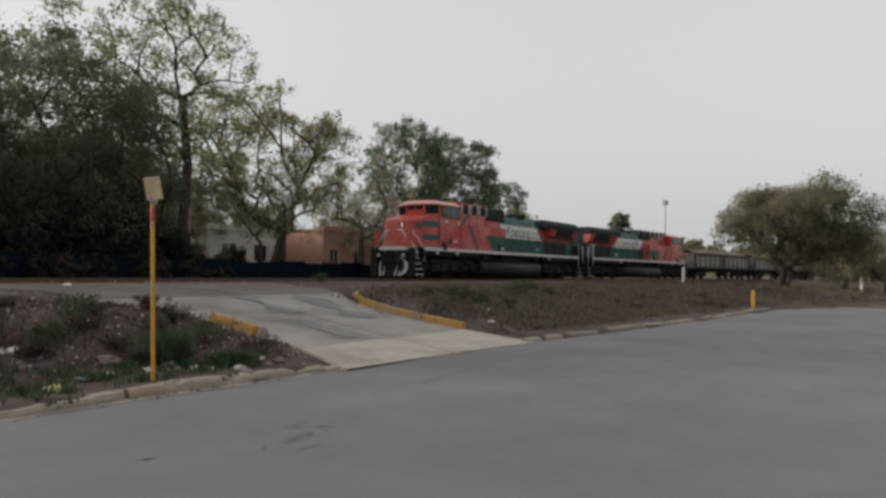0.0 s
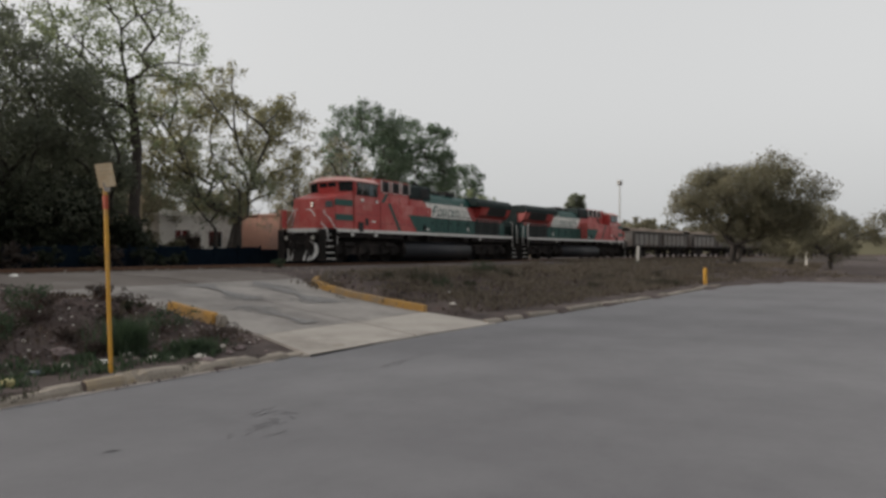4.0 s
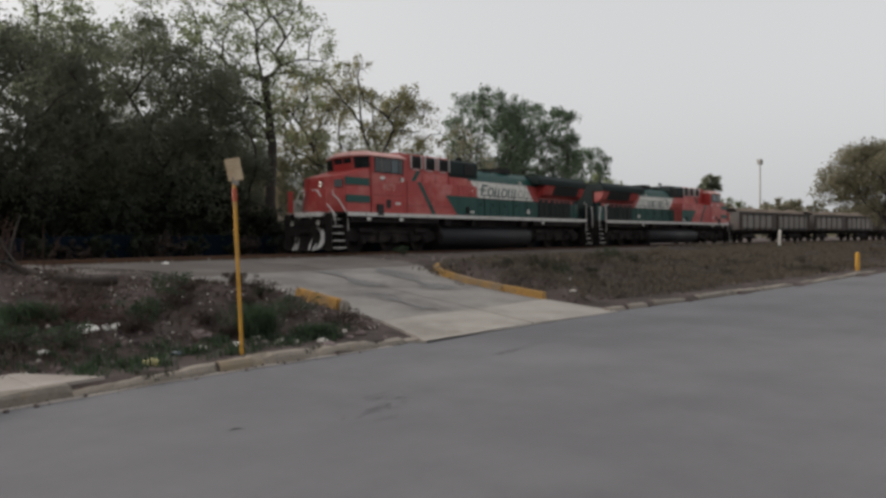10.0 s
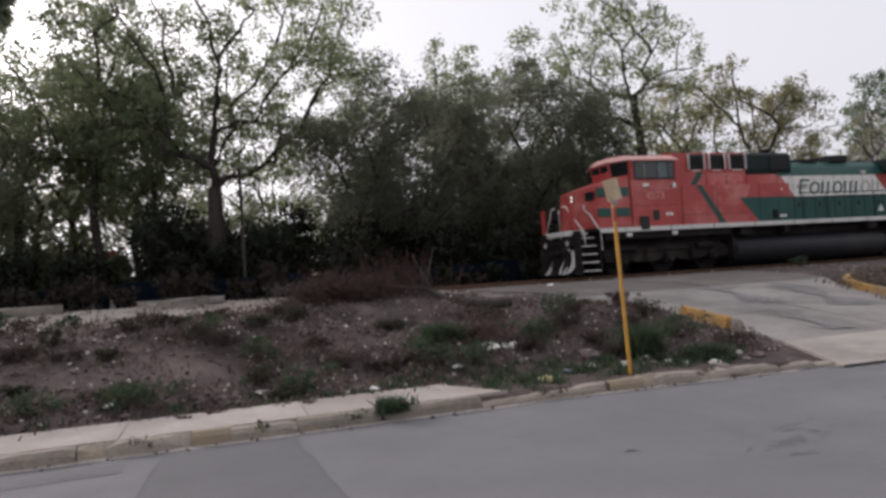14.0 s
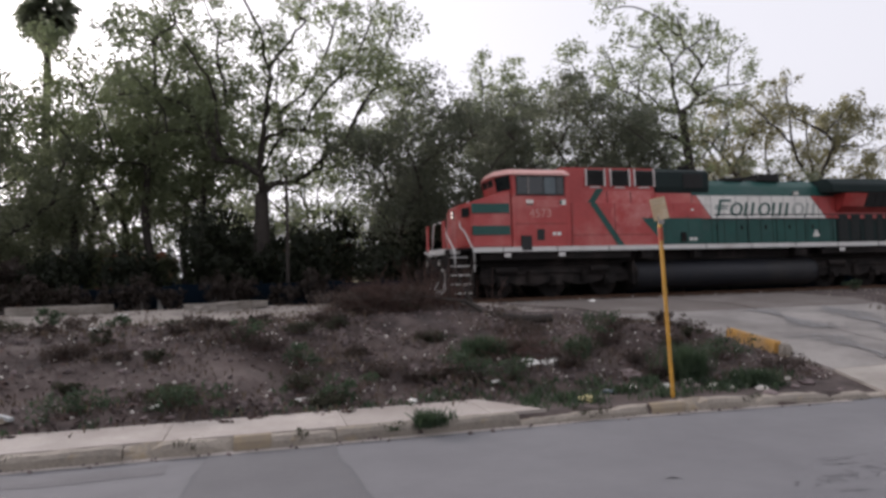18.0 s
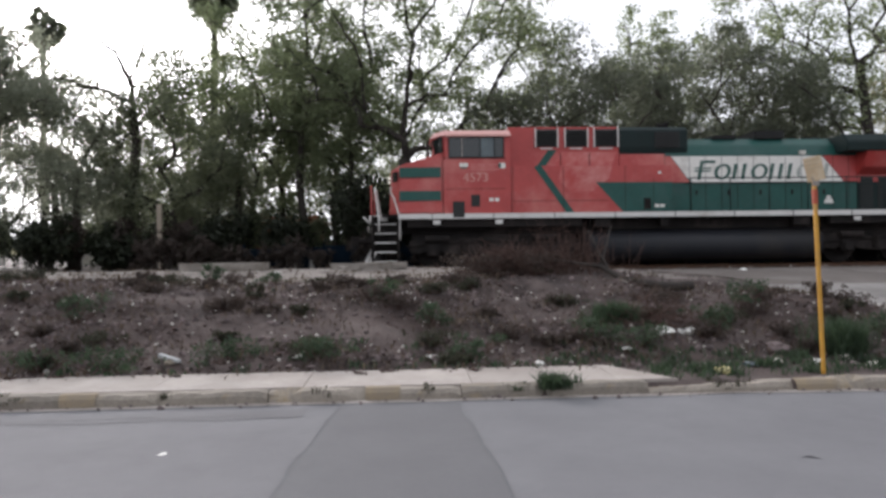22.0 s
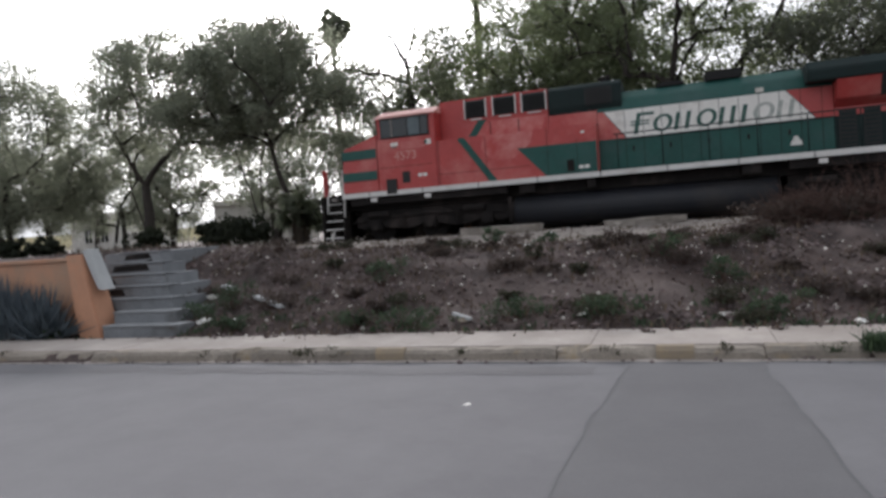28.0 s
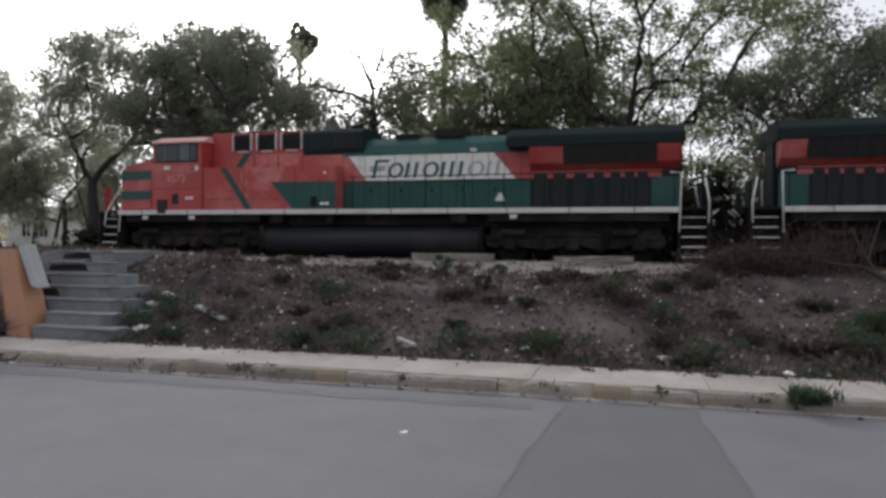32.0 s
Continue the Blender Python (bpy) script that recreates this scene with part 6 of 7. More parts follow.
# dark grove behind the mesquites
for k, (x, y, top, rx, low) in enumerate(((19.5, 38, 10.5, 3.6, 1.6), (24.5, 40, 9.0, 3.4, 1.4), (16.2, 36, 8.0, 3.2, 1.2))):
    tree(x, y, 0.7, top, (0, 0, rx, 3.0, low), "dense dark tree in the shade of the grove", LEAF_SHADE, 0.22, 0.32, 6, 150, 55, 0.22, 0.9, 140 + k, stems=2)
# hazy trees that close the view behind the houses
for k, (x, y, top, rx, low) in enumerate(((33, 50, 9.5, 5.5, 1.2), (41, 52, 8.5, 5.5, 1.2), (49, 56, 8.0, 5.5, 1.2), (57, 54, 8.5, 5.0, 1.2), (25, 52, 10, 5.5, 1.2), (-12, 52, 8.5, 5.5, 1.0), (-20, 54, 8.0, 5.5, 1.0), (0, 56, 9.0, 6.0, 1.0), (11, 56, 9.0, 6.0, 1.0))):
    tree(x, y, 0.7, top, (0, 0, rx, 3.2, low), "brownish tree behind the houses", LEAF_BRN if x > 20 else LEAF_SHADE, 0.2, 0.3, 6, 130, 50, 0.30, 1.0, 120 + k, group="trees behind the houses")
# dead tree with bare forking branches
tree(-12.4, 31.5, 0.7, 13.0, (-1.4, 0, 3.6, 1.4, 8.0), "dead tree with bare grey forking branches", LEAF_DARK, 0.2, 0.62, 6, 26, 2, 0.1, 0.3, 37, bare=1.0)
# roadside trees past the bend
tree(45.4, 5.75, 0.1, 7.7, (0.0, -0.5, 4.0, 4.7, 1.5), "feathery brown-green mesquite tree at the roadside", LEAF_BRN, 0.3, 0.24, 7, 300, 110, 0.16, 0.8, 41, stems=2, lobe=1.15, dense=1.1, group="trees at the roadside")
tree(74.0, 4.4, 0.1, 6.4, (0, 0, 5.0, 6.0, 1.5), "feathery brown-green mesquite tree at the roadside", LEAF_BRN, 0.3, 0.26, 8, 200, 80, 0.22, 0.9, 42, stems=2, group="trees at the roadside")
tree(62.0, 1.0, 0.1, 4.6, (0, 0, 4.0, 4.5, 0.8), "low roadside tree with dull leaves", LEAF_BRN, 0.2, 0.26, 8, 130, 70, 0.2, 0.8, 43, stems=2, group="trees at the roadside")
for k, (x, y, top) in enumerate(((120, 30, 7.5), (135, 22, 7), (150, 40, 8.5), (112, 38, 7), (165, 24, 7), (150, 16, 7), (128, -12, 6.5), (185, 60, 12), (205, 70, 11), (225, 55, 12))):
    tree(x, y, 0.5, top, (0, 0, 8, 6, 1.0), "far hazy grey-green tree beyond the track", LEAF_BRN if k < 7 else LEAF_MID, 0.3, 0.3, 6, 80, 60, 0.5, 1.6, 60 + k, group="far trees")


def palm(x, y, top, r, seed, trunk_r=0.2, label="tall fan palm with a slender trunk and a shaggy crown", n=30):
    rg = np.random.default_rng(seed)
    T = thing("palm_tree", label, "palm tree", "palms", m=pose(x, y, 0.7))
    h = max(0.4, top - 0.7 - r * 0.95)
    tubes_mesh("trunk", [(wiggle(rg, (0, 0, -0.3), (0.1, 0, h), 10, 0.02), trunk_r * 1.3, trunk_r * 0.8)], BARK, T, 10)
    V, N = [], []
    hub = np.array((0.1, 0, h))
    for k in range(n):
        az, el = k * 2.39996 + rg.uniform(-0.3, 0.3), math.asin(-0.72 + 1.7 * (k + 0.5) / n)
        d = np.array((math.cos(az) * math.cos(el), math.sin(az) * math.cos(el), math.sin(el)))
        side = np.cross(d, (0, 0, 1.0))
        side /= np.linalg.norm(side) + 1e-6
        up = np.cross(side, d)
        tw = rg.uniform(-1.5, 1.5)
        side, up = side * math.cos(tw) + up * math.sin(tw), up * math.cos(tw) - side * math.sin(tw)
        base = hub + d * r * rg.uniform(0.10, 0.52)
        V.append((hub - side * 0.016 * r, base - side * 0.012 * r, base + side * 0.012 * r, hub + side * 0.016 * r))
        N.append(d)
        for j in range(19):
            # pointed leaflets of one fan, joined near the stalk and drooping at the tips
            a = (j / 18 - 0.5) * 3.6
            w = d * math.cos(a) + side * math.sin(a)
            L = r * (0.36 + 0.12 * math.cos(a)) * rg.uniform(0.85, 1.15)
            tip = base + w * L + up * 0.05 * r - np.array((0, 0, 0.16 * r))
            q = (side * math.cos(a) - d * math.sin(a)) * 0.045 * r
            mid = base + (tip - base) * 0.5 + np.array((0, 0, 0.05 * r))
            V.append((base, mid + q, tip, mid - q))
            N.append(d + rg.normal(0, 0.3, 3))
    N = np.array(N)
    quads("fronds", np.array(V), FROND, T, normals=N / np.linalg.norm(N, axis=1)[:, None])
    # hanging dry fronds under the crown
    V = []
    for k in range(150):
        az = rg.uniform(0, math.tau)
        o = np.array((math.cos(az), math.sin(az), 0))
        p = hub + o * trunk_r - np.array((0, 0, rg.uniform(-0.1, 0.5) * r))
        t = p + o * r * rg.uniform(0.05, 0.3) - np.array((0, 0, r * rg.uniform(0.3, 0.75)))
        s = np.array((-o[1], o[0], 0)) * 0.03 * r
        V.append((p, (p + t) / 2 + s, t, (p + t) / 2 - s))
    quads("dead_skirt", np.array(V), STRAW, T, "hanging dry fronds")
    return T


palm(-30.8, 60, 23.2, 2.3, 1, 0.26)
palm(-10.3, 38, 18.0, 2.2, 2, 0.2)
palm(198.4, 70, 21.0, 4.2, 3, 0.6, "far fan palm above the train")
palm(-17.8, 29.5, 4.2, 1.7, 4, 0.2, "low fan palm bush in front of the trees", 26)


def bush(x, y, z0, w, h, leaf, label, seed, clumps=40, per=70, size=0.12, name="bush", depth=None):
    rg = np.random.default_rng(seed)
    T = thing(name, label, "bush", "bushes behind the railway" if y > 20 else "", m=pose(x, y, z0))
    dep = depth or w * 0.7
    r = min(w, h) * 0.26
    ends = []
    for _ in range(14):
        d = rg.normal(0, 1, 3)
        d /= np.linalg.norm(d)
        ends.append(d * np.array((w / 2 - r * 0.6, dep / 2 - r * 0.5, h / 2 - r * 0.6)) * rg.uniform(0.4, 1.0) + np.array((0, 0, h * 0.5)))
    tubes_mesh("stem_work", [(wiggle(rg, (rg.normal(0, 0.1), rg.normal(0, 0.1), -0.1), e, 4, 0.15), 0.03, 0.008) for e in ends], BARK, T, 4)["kind"] = "stuff"
    v, n = puff(rg, ends, [r * rg.uniform(0.8, 1.3) for _ in ends], [int(clumps * per / 14)] * 14, size)
    quads("foliage", v, leaf, T, normals=n)
    return T


rr = random.Random(77)
for k in range(30):
    x = -40 + k * 2.35 + rr.uniform(-0.6, 0.6)
    if (x < -8 and k % 3 == 1) or -31 < x < -27 or x > 21.5:
        continue
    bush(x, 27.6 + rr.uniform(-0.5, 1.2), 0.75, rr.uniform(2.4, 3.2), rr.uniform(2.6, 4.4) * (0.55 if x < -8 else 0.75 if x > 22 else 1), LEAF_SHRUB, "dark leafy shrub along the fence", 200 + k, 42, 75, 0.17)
for k in range(17):
    x = -9.5 + k * 1.12 + rr.uniform(-0.3, 0.3)
    if x > 5.2 and k % 2:
        continue
    bush(x, 25.35 + rr.uniform(-0.1, 0.15), 0.78, rr.uniform(1.4, 2.0), rr.uniform(0.7, 1.3) * (1.25 if x < 3 else 0.7), LEAF_UNDER, "dry brown undergrowth before the fence", 640 + k, 24, 60, 0.10, depth=0.7)
# scrub added to stand for the shade on this stretch of fence
for k in range(12):
    bush(5.8 + k * 1.25 + rr.uniform(-0.3, 0.3), 25.4 + rr.uniform(-0.1, 0.1), 0.78, rr.uniform(1.3, 1.9), rr.uniform(0.75, 1.15), LEAF_SHRUB if k % 3 else LEAF_UNDER, "low scrub added as shade before the fence", 690 + k, 22, 60, 0.10, depth=0.6)
for k in range(4):
    bush(26.5 + k * 2.6, 41 + (k % 2), 0.75, 2.6, rr.uniform(1.6, 2.4), LEAF_UNDER if k % 2 else LEAF_BRN, "dull shrub before the tan house", 720 + k, 34, 60, 0.18)
for k in range(7):
    bush(-15.0 + k * 1.15 + rr.uniform(-0.3, 0.3), 29.5 + rr.uniform(-0.5, 0.5), 0.75, rr.uniform(1.8, 2.4), rr.uniform(1.9, 2.7), LEAF_UNDER if k % 2 else LEAF_SHRUB, "dull brown shrub between the slim trunks", 670 + k, 34, 70, 0.15)
bush(-1.0, 27.2, 0.75, 1.9, 3.4, LEAF_SHRUB, "small dark tree-like shrub with a flat crown", 250, 40, 80, 0.13)
for k in range(11):
    x = -2.5 + k * 2.1 + rr.uniform(-0.5, 0.5)
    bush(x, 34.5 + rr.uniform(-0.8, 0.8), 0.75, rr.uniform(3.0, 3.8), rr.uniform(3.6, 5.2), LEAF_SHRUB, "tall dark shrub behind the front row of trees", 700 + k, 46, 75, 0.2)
tree(-33.4, 34, 0.7, 9.4, (0, 0, 3.0, 2.6, 2.2), "thin mesquite with open grey foliage", LEAF_PALE, 0.18, 0.35, 6, 120, 60, 0.2, 0.7, 53, stems=2)
tree(-42.5, 37, 0.7, 10.4, (0, 0, 4.4, 3.2, 1.6), MES, LEAF_PALE, 0.24, 0.3, 6, 170, 65, 0.21, 0.8, 54, stems=2)
tree(-36.5, 42, 0.7, 8.6, (0, 0, 3.6, 3.0, 1.4), MES, LEAF_PALE, 0.22, 0.3, 6, 130, 60, 0.22, 0.8, 55, stems=2)
for k in range(8):
    bush(-15.5 + k * 1.9 + rr.uniform(-0.4, 0.4), 36 + rr.uniform(-1, 1), 0.75, rr.uniform(2.6, 3.4), rr.uniform(2.2, 3.6), LEAF_SHRUB if k % 2 else LEAF_DARK, "dull shrub behind the slim ash trees", 760 + k, 40, 75, 0.2)
tree(-6.6, 37, 0.7, 12.8, (0, 0, 3.6, 3.0, 3.2), "slim ash tree with a straight thin trunk", LEAF_MID, 0.16, 0.4, 6, 130, 60, 0.22, 0.8, 51)
tree(-3.4, 36, 0.7, 13.6, (0, 0, 3.2, 3.0, 4.0), "slim ash tree with a straight thin trunk", LEAF_MID, 0.16, 0.42, 6, 120, 60, 0.22, 0.8, 52)
for k in range(2, 9):
    bush(34 + k * 4.6, 30 + (k % 3), 0.75, 4.6, 2.2 + (k % 2), LEAF_DARK if k < 4 else LEAF_BRN, "dull green shrub behind the track", 260 + k, 36, 70, 0.22)


SLABPALE = mat("dirty_white_post", (0.36, 0.35, 0.33), (0.26, 0.25, 0.235), 0.9, scale=5)
# ---- fence and houses behind the railway ----
fence = thing("blue_fence", "dark blue metal panel fence behind the track", "fence")
for i in range(44):
    x = -6 + i * 1.5
    boxpart("fence_post", (x - 0.04, 26.0, 0.7, x + 0.04, 26.08, 1.85), BLUE, fence)
    if i < 43:
        boxpart("fence_panel", (x + 0.05, 26.03, 0.85, x + 1.45, 26.06, 1.68 + 0.05 * (i % 3)), BLUE, fence)
pick = thing("picket_fence", "pale picket fence behind the trees", "fence")
for i in range(60):
    x = -40 + i * 0.42
    boxpart("picket", (x, 30.5, 0.7, x + 0.05, 30.53, 1.75), HOUSEWHITE, pick)
for z in (0.95, 1.55):
    boxpart("picket_rail", (-40, 30.54, z, -14.8, 30.58, z + 0.05), HOUSEWHITE, pick)
for x, z in ((-4.0, 1.55), (-3.4, 1.35)):
    p = thing("white_marker", "short dirty white concrete post by the track", "post", "white posts by the track", m=pose(x, 25.6, 0.75))
    boxpart("post", (-0.08, -0.08, 0, 0.08, 0.08, z - 0.8), SLABPALE, p, bevel=0.01)
    boxpart("top", (-0.09, -0.09, z - 0.8, 0.09, 0.09, z - 0.77), SLABPALE, p)
st = thing("wooden_stake", "weathered wooden utility stake by the trees", "post", m=pose(-9.8, 28, 0.7))
boxpart("post", (-0.09, -0.07, 0, 0.09, 0.07, 2.8), WOOD, st, bevel=0.01)
boxpart("cap", (-0.1, -0.08, 2.8, 0.1, 0.08, 2.83), WOOD, st)
pole = thing("dark_pole", "thin dark utility pole before the big ash", "pole", m=pose(1.0, 27.0, 0.7))
bm = bmesh.new()
tube(bm, [(0, 0, 0), (0, 0, 5.2)], 0.07, 8, 0.06)
part("shaft", bm, BARK, pole)


def house(x0, x1, y0, y1, h, material, label, windows, seed, z0=0.75):
    H = thing("house", label, "house", "houses behind the trees")
    # four walls, with the road-side wall pierced by the windows
    cols = sorted({x0, x1, *[a for a, b, c, d in windows], *[b for a, b, c, d in windows]})
    bm = bmesh.new()
    for a, b in zip(cols, cols[1:]):
        holes = [(c, d) for wa, wb, c, d in windows if wa <= a + 1e-6 and wb >= b - 1e-6]
        z = z0
        for c, d in sorted(holes):
            bx(bm, a, y0, z, b, y0 + 0.2, c)
            z = d
        bx(bm, a, y0, z, b, y0 + 0.2, z0 + h)
    part("front_wall", bm, material, H)
    bm = bmesh.new()
    bx(bm, x0, y0 + 0.2, z0, x0 + 0.2, y1, z0 + h)
    part("side_wall", bm, material, H)
    boxpart("side_wall", (x1 - 0.2, y0 + 0.2, z0, x1, y1, z0 + h), material, H)
    boxpart("back_wall", (x0 + 0.2, y1 - 0.2, z0, x1 - 0.2, y1, z0 + h), material, H)
    boxpart("roof", (x0 - 0.15, y0 - 0.15, z0 + h, x1 + 0.15, y1 + 0.15, z0 + h + 0.18), material, H)
    boxpart("parapet", (x0, y0, z0 + h + 0.18, x1, y0 + 0.18, z0 + h + 0.5), material, H)
    for a, b, c, d in windows:
        wn = boxpart("window", (a, y0 + 0.12, c, b, y0 + 0.14, d), GLASS, H, "dark window")
        boxpart("window_frame", (a, y0 + 0.06, c, a + 0.07, y0 + 0.12, d), WHITE, wn)
        boxpart("window_frame", (b - 0.07, y0 + 0.06, c, b, y0 + 0.12, d), WHITE, wn)
        boxpart("mullion", ((a + b) / 2 - 0.03, y0 + 0.06, c, (a + b) / 2 + 0.03, y0 + 0.12, d), WHITE, wn)
        boxpart("sill", (a - 0.1, y0 - 0.08, c - 0.1, b + 0.1, y0 + 0.0, c), material, wn)
    return H


house(-66, -58, 60, 68, 4.0, HOUSEWHITE, "white two-window house beyond the stairs", ((-64.2, -62.9, 2.0, 3.6), (-61.9, -60.6, 2.0, 3.6)), 1)
house(-40, -34, 52, 60, 3.6, HOUSEWHITE, "low whitewashed building behind the mesquites", ((-38.6, -37.4, 1.8, 3.0), (-36.4, -35.4, 1.0, 3.0)), 2)
house(-24, -21, 50, 56, 2.6, HOUSEWHITE, "small whitewashed shed behind the mesquites", ((-23, -22, 1.6, 2.6),), 3)
house(-3, 6, 46, 54, 3.2, BRICKRED, "low brick house behind the fence", ((-1, 0.5, 1.8, 3.0), (3, 4.5, 1.8, 3.0)), 4)
house(8, 19, 36.5, 44, 3.6, HOUSETAN, "tan house half hidden by dark trees", ((9.6, 11.0, 1.9, 3.4), (13.2, 14.6, 1.9, 3.4), (16.2, 17.6, 1.9, 3.4)), 5)
house(26, 33, 46, 54, 4.6, HOUSETAN, "tan house with white window frames behind the ash trees", ((27.2, 28.6, 2.4, 3.8), (30.2, 31.6, 2.4, 3.8)), 6)
house(36, 44, 48, 56, 3.8, HOUSEWHITE, "white house behind the ash trees", ((37.5, 39, 2.0, 3.4), (41, 42.6, 2.0, 3.4)), 7)
house(46.6, 56, 45, 52, 4.2, HOUSEPINK, "salmon-pink house near the locomotive", ((47.6, 48.8, 2.0, 3.2), (51, 52.4, 2.0, 3.2)), 8)
house(-16, -6, 48, 55, 2.9, BRICKRED, "low reddish brick building behind the slim trees", ((-14.5, -13.2, 1.8, 2.9), (-10, -8.6, 1.8, 2.9)), 10)
house(20, 25.2, 43, 50, 3.4, HOUSEPINK, "small salmon-pink house behind the ash trunk", ((21, 22.2, 1.9, 3.1),), 11)
house(57.5, 66, 50, 56, 4.4, HOUSEWHITE, "white house behind the locomotive", ((58.6, 60, 2.2, 3.6), (62.2, 63.6, 2.2, 3.6)), 12)
house(80, 100, 40, 52, 3.4, HOUSETAN, "long low tan building beyond the train", ((83, 85, 1.8, 3.0), (90, 92, 1.8, 3.0)), 9)
lamp = thing("floodlight_mast", "thin tall floodlight mast beyond the train", "lamp mast", m=pose(210, 60, 0.7))
bm = bmesh.new()
tube(bm, [(0, 0, 0), (0, 0, 22)], 0.3, 8, 0.16)
part("mast", bm, SLABPALE, lamp)
boxpart("lamp_head", (-1.2, -0.5, 21.8, 1.2, 0.5, 23.2), SLABPALE, lamp, bevel=0.05)

# low hills and tree line at the horizon
for k in range(2):
    rr = random.Random(90 + k)
    verts, n = [], 140
    R = 700 + 200 * k
    for i in range(n + 1):
        a = math.pi * 2 * i / n
        z = 9 + 7 * noise.noise(Vector((i * 0.3, k, 0))) + 9 * k
        verts += [(R * math.cos(a), R * math.sin(a), -5), (R * math.cos(a), R * math.sin(a), z)]
    tagged(raw("backdrop", verts, [(2 * i, 2 * i + 2, 2 * i + 3, 2 * i + 1) for i in range(n)], LEAF_BRN), "far hazy tree line at the horizon", "backdrop", kind="structure")


# ---- loose things on the bank ----
ICO_V = []
_bm = bmesh.new()
bmesh.ops.create_icosphere(_bm, subdivisions=1, radius=1)
ICO_V = np.array([v.co[:] for v in _bm.verts])
ICO_F = [tuple(v.index for v in f.verts) for f in _bm.faces]
_bm.free()


def bank_spot(rg, x0, x1, far=12.5, bias=1.0):
    while True:
        x = rg.uniform(x0, x1)
        k = kerb_y(x)
        y = k + 1.02 + (far - k - 1.02) * rg.random() ** bias
        if noise.noise(Vector((x * 0.55, y * 0.8, 7))) + rg.uniform(-0.5, 0.45) < -0.30:
            continue
        if ramp_side(x, y) < -0.05 and not (-10 < x < -7.0 - (y - 8) * 0.85 and y < 11.6):
            return x, y, land(x, y)


def stones(name, label, n, x0, x1, far, smin, smax, material, seed, bias=1.0, spot=bank_spot):
    rg = np.random.default_rng(seed)
    V, Fc = [], []
    for i in range(n):
        x, y, z = spot(rg, x0, x1, far, bias)
        s = smin + (smax - smin) * rg.random() ** 4
        sc = rg.uniform(0.6, 1.3, 3) * s
        M = Euler(rg.uniform(0, 6.3, 3)).to_matrix()
        P = (ICO_V * (1 + rg.normal(0, 0.12, (12, 1)))) * sc @ np.array(M).T + (x, y, z + s * 0.15)
        b = len(V)
        V.extend(map(tuple, P))
        Fc.extend((a + b, c + b, d + b) for a, c, d in ICO_F)
    return tagged(raw(name, V, Fc, material), label, "stones", kind="stuff")


stones("rubble", "loose broken stones and rubble on the bank", 7500, -13, 8, 12.6, 0.007, 0.05, RUBBLE, 1)
stones("rubble", "loose stones on the far bank", 1300, 13, 32, 13, 0.012, 0.06, RUBBLE, 2)
PALE = mat("pale_chips", (0.52, 0.49, 0.45), (0.40, 0.37, 0.33), 0.95, scale=9, island=0.3)
stones("chips", "pale chips of concrete and plaster on the bank", 2400, -13, 8, 12.6, 0.006, 0.036, PALE, 3)


def shoulder_spot(rg, x0, x1, far, bias):
    while True:
        x, y = rg.uniform(x0, x1), rg.uniform(11.3, 20.4)
        if ramp_side(x, y) < 0 or y > 18:
            return x, y, land(x, y)


stones("gravel", "grey gravel on the track shoulder", 5000, -16, 20, 0, 0.008, 0.04, GRAVEL, 4, spot=shoulder_spot)


def flat_leaves(n, x0, x1, seed, size, material, name, label, far=12.6):
    rg = np.random.default_rng(seed)
    c = np.array([bank_spot(rg, x0, x1, far) for _ in range(n)]) + (0, 0, 0.015)
    a = rg.uniform(0, math.tau, n)
    u = np.stack([np.cos(a), np.sin(a), rg.normal(0, 0.35, n)], 1)
    v = np.stack([-np.sin(a), np.cos(a), rg.normal(0, 0.35, n)], 1)
    s = size * rg.uniform(0.5, 1.4, n)[:, None]
    q = np.stack([c - u * s, c + v * s * 0.6, c + u * s, c - v * s * 0.6], 1)
    return tagged(quads(name, q, material), label, "dead leaves", kind="stuff")


flat_leaves(24000, -13, 8, 11, 0.027, DRYLEAF, "dead_leaves", "dead brown leaves scattered over the bank")
flat_leaves(6000, 13, 34, 12, 0.06, DRYLEAF, "dead_leaves", "dead brown leaves over the far bank")


def blades(name, label, spots, per, h, material, seed, spread_r=0.12, width=0.012, kind="stuff", lean=0.5):
    rg = np.random.default_rng(seed)
    c = np.repeat(np.asarray(spots, float), per, axis=0)
    n = len(c)
    c[:, :2] += rg.normal(0, spread_r, (n, 2))
    hh = h * rg.uniform(0.4, 1.2, n)
    a = rg.uniform(0, math.tau, n)
    d = np.stack([np.cos(a), np.sin(a)], 1) * (lean * rg.random(n) * hh)[:, None]
    side = np.stack([-np.sin(a), np.cos(a), np.zeros(n)], 1) * width
    base = c - (0, 0, 0.02)
    tip = base + np.concatenate([d, hh[:, None]], 1)
    mid = (base + tip) / 2 + np.concatenate([-d * 0.15, hh[:, None] * 0.12], 1)
    q = np.stack([base, mid + side, tip, mid - side], 1)
    o = quads(name, q, material)
    return tagged(o, label, "grass", kind=kind)


PALESTRAW = leaf_mat("pale_straw", (0.18, 0.148, 0.112), (0.105, 0.085, 0.064), 1.0)
rg = np.random.default_rng(21)
blades("dry_grass", "thin dry grass over the bank", [bank_spot(rg, -13, 8) for _ in range(520)], 12, 0.13, STRAW, 1, 0.16, lean=1.3)
blades("dry_grass", "dry brown grass and brush on the far bank", [bank_spot(rg, 13.2, 44, 13) for _ in range(2300)], 15, 0.18, PALESTRAW, 2, 0.28, 0.02, lean=1.5)
blades("dry_grass", "dry grass on the flat ground past the bend", [(x, y, land(x, y)) for x, y in zip(rg.uniform(40, 95, 900), rg.uniform(2, 17, 900))], 14, 0.3, PALESTRAW, 3, 0.3, 0.035)
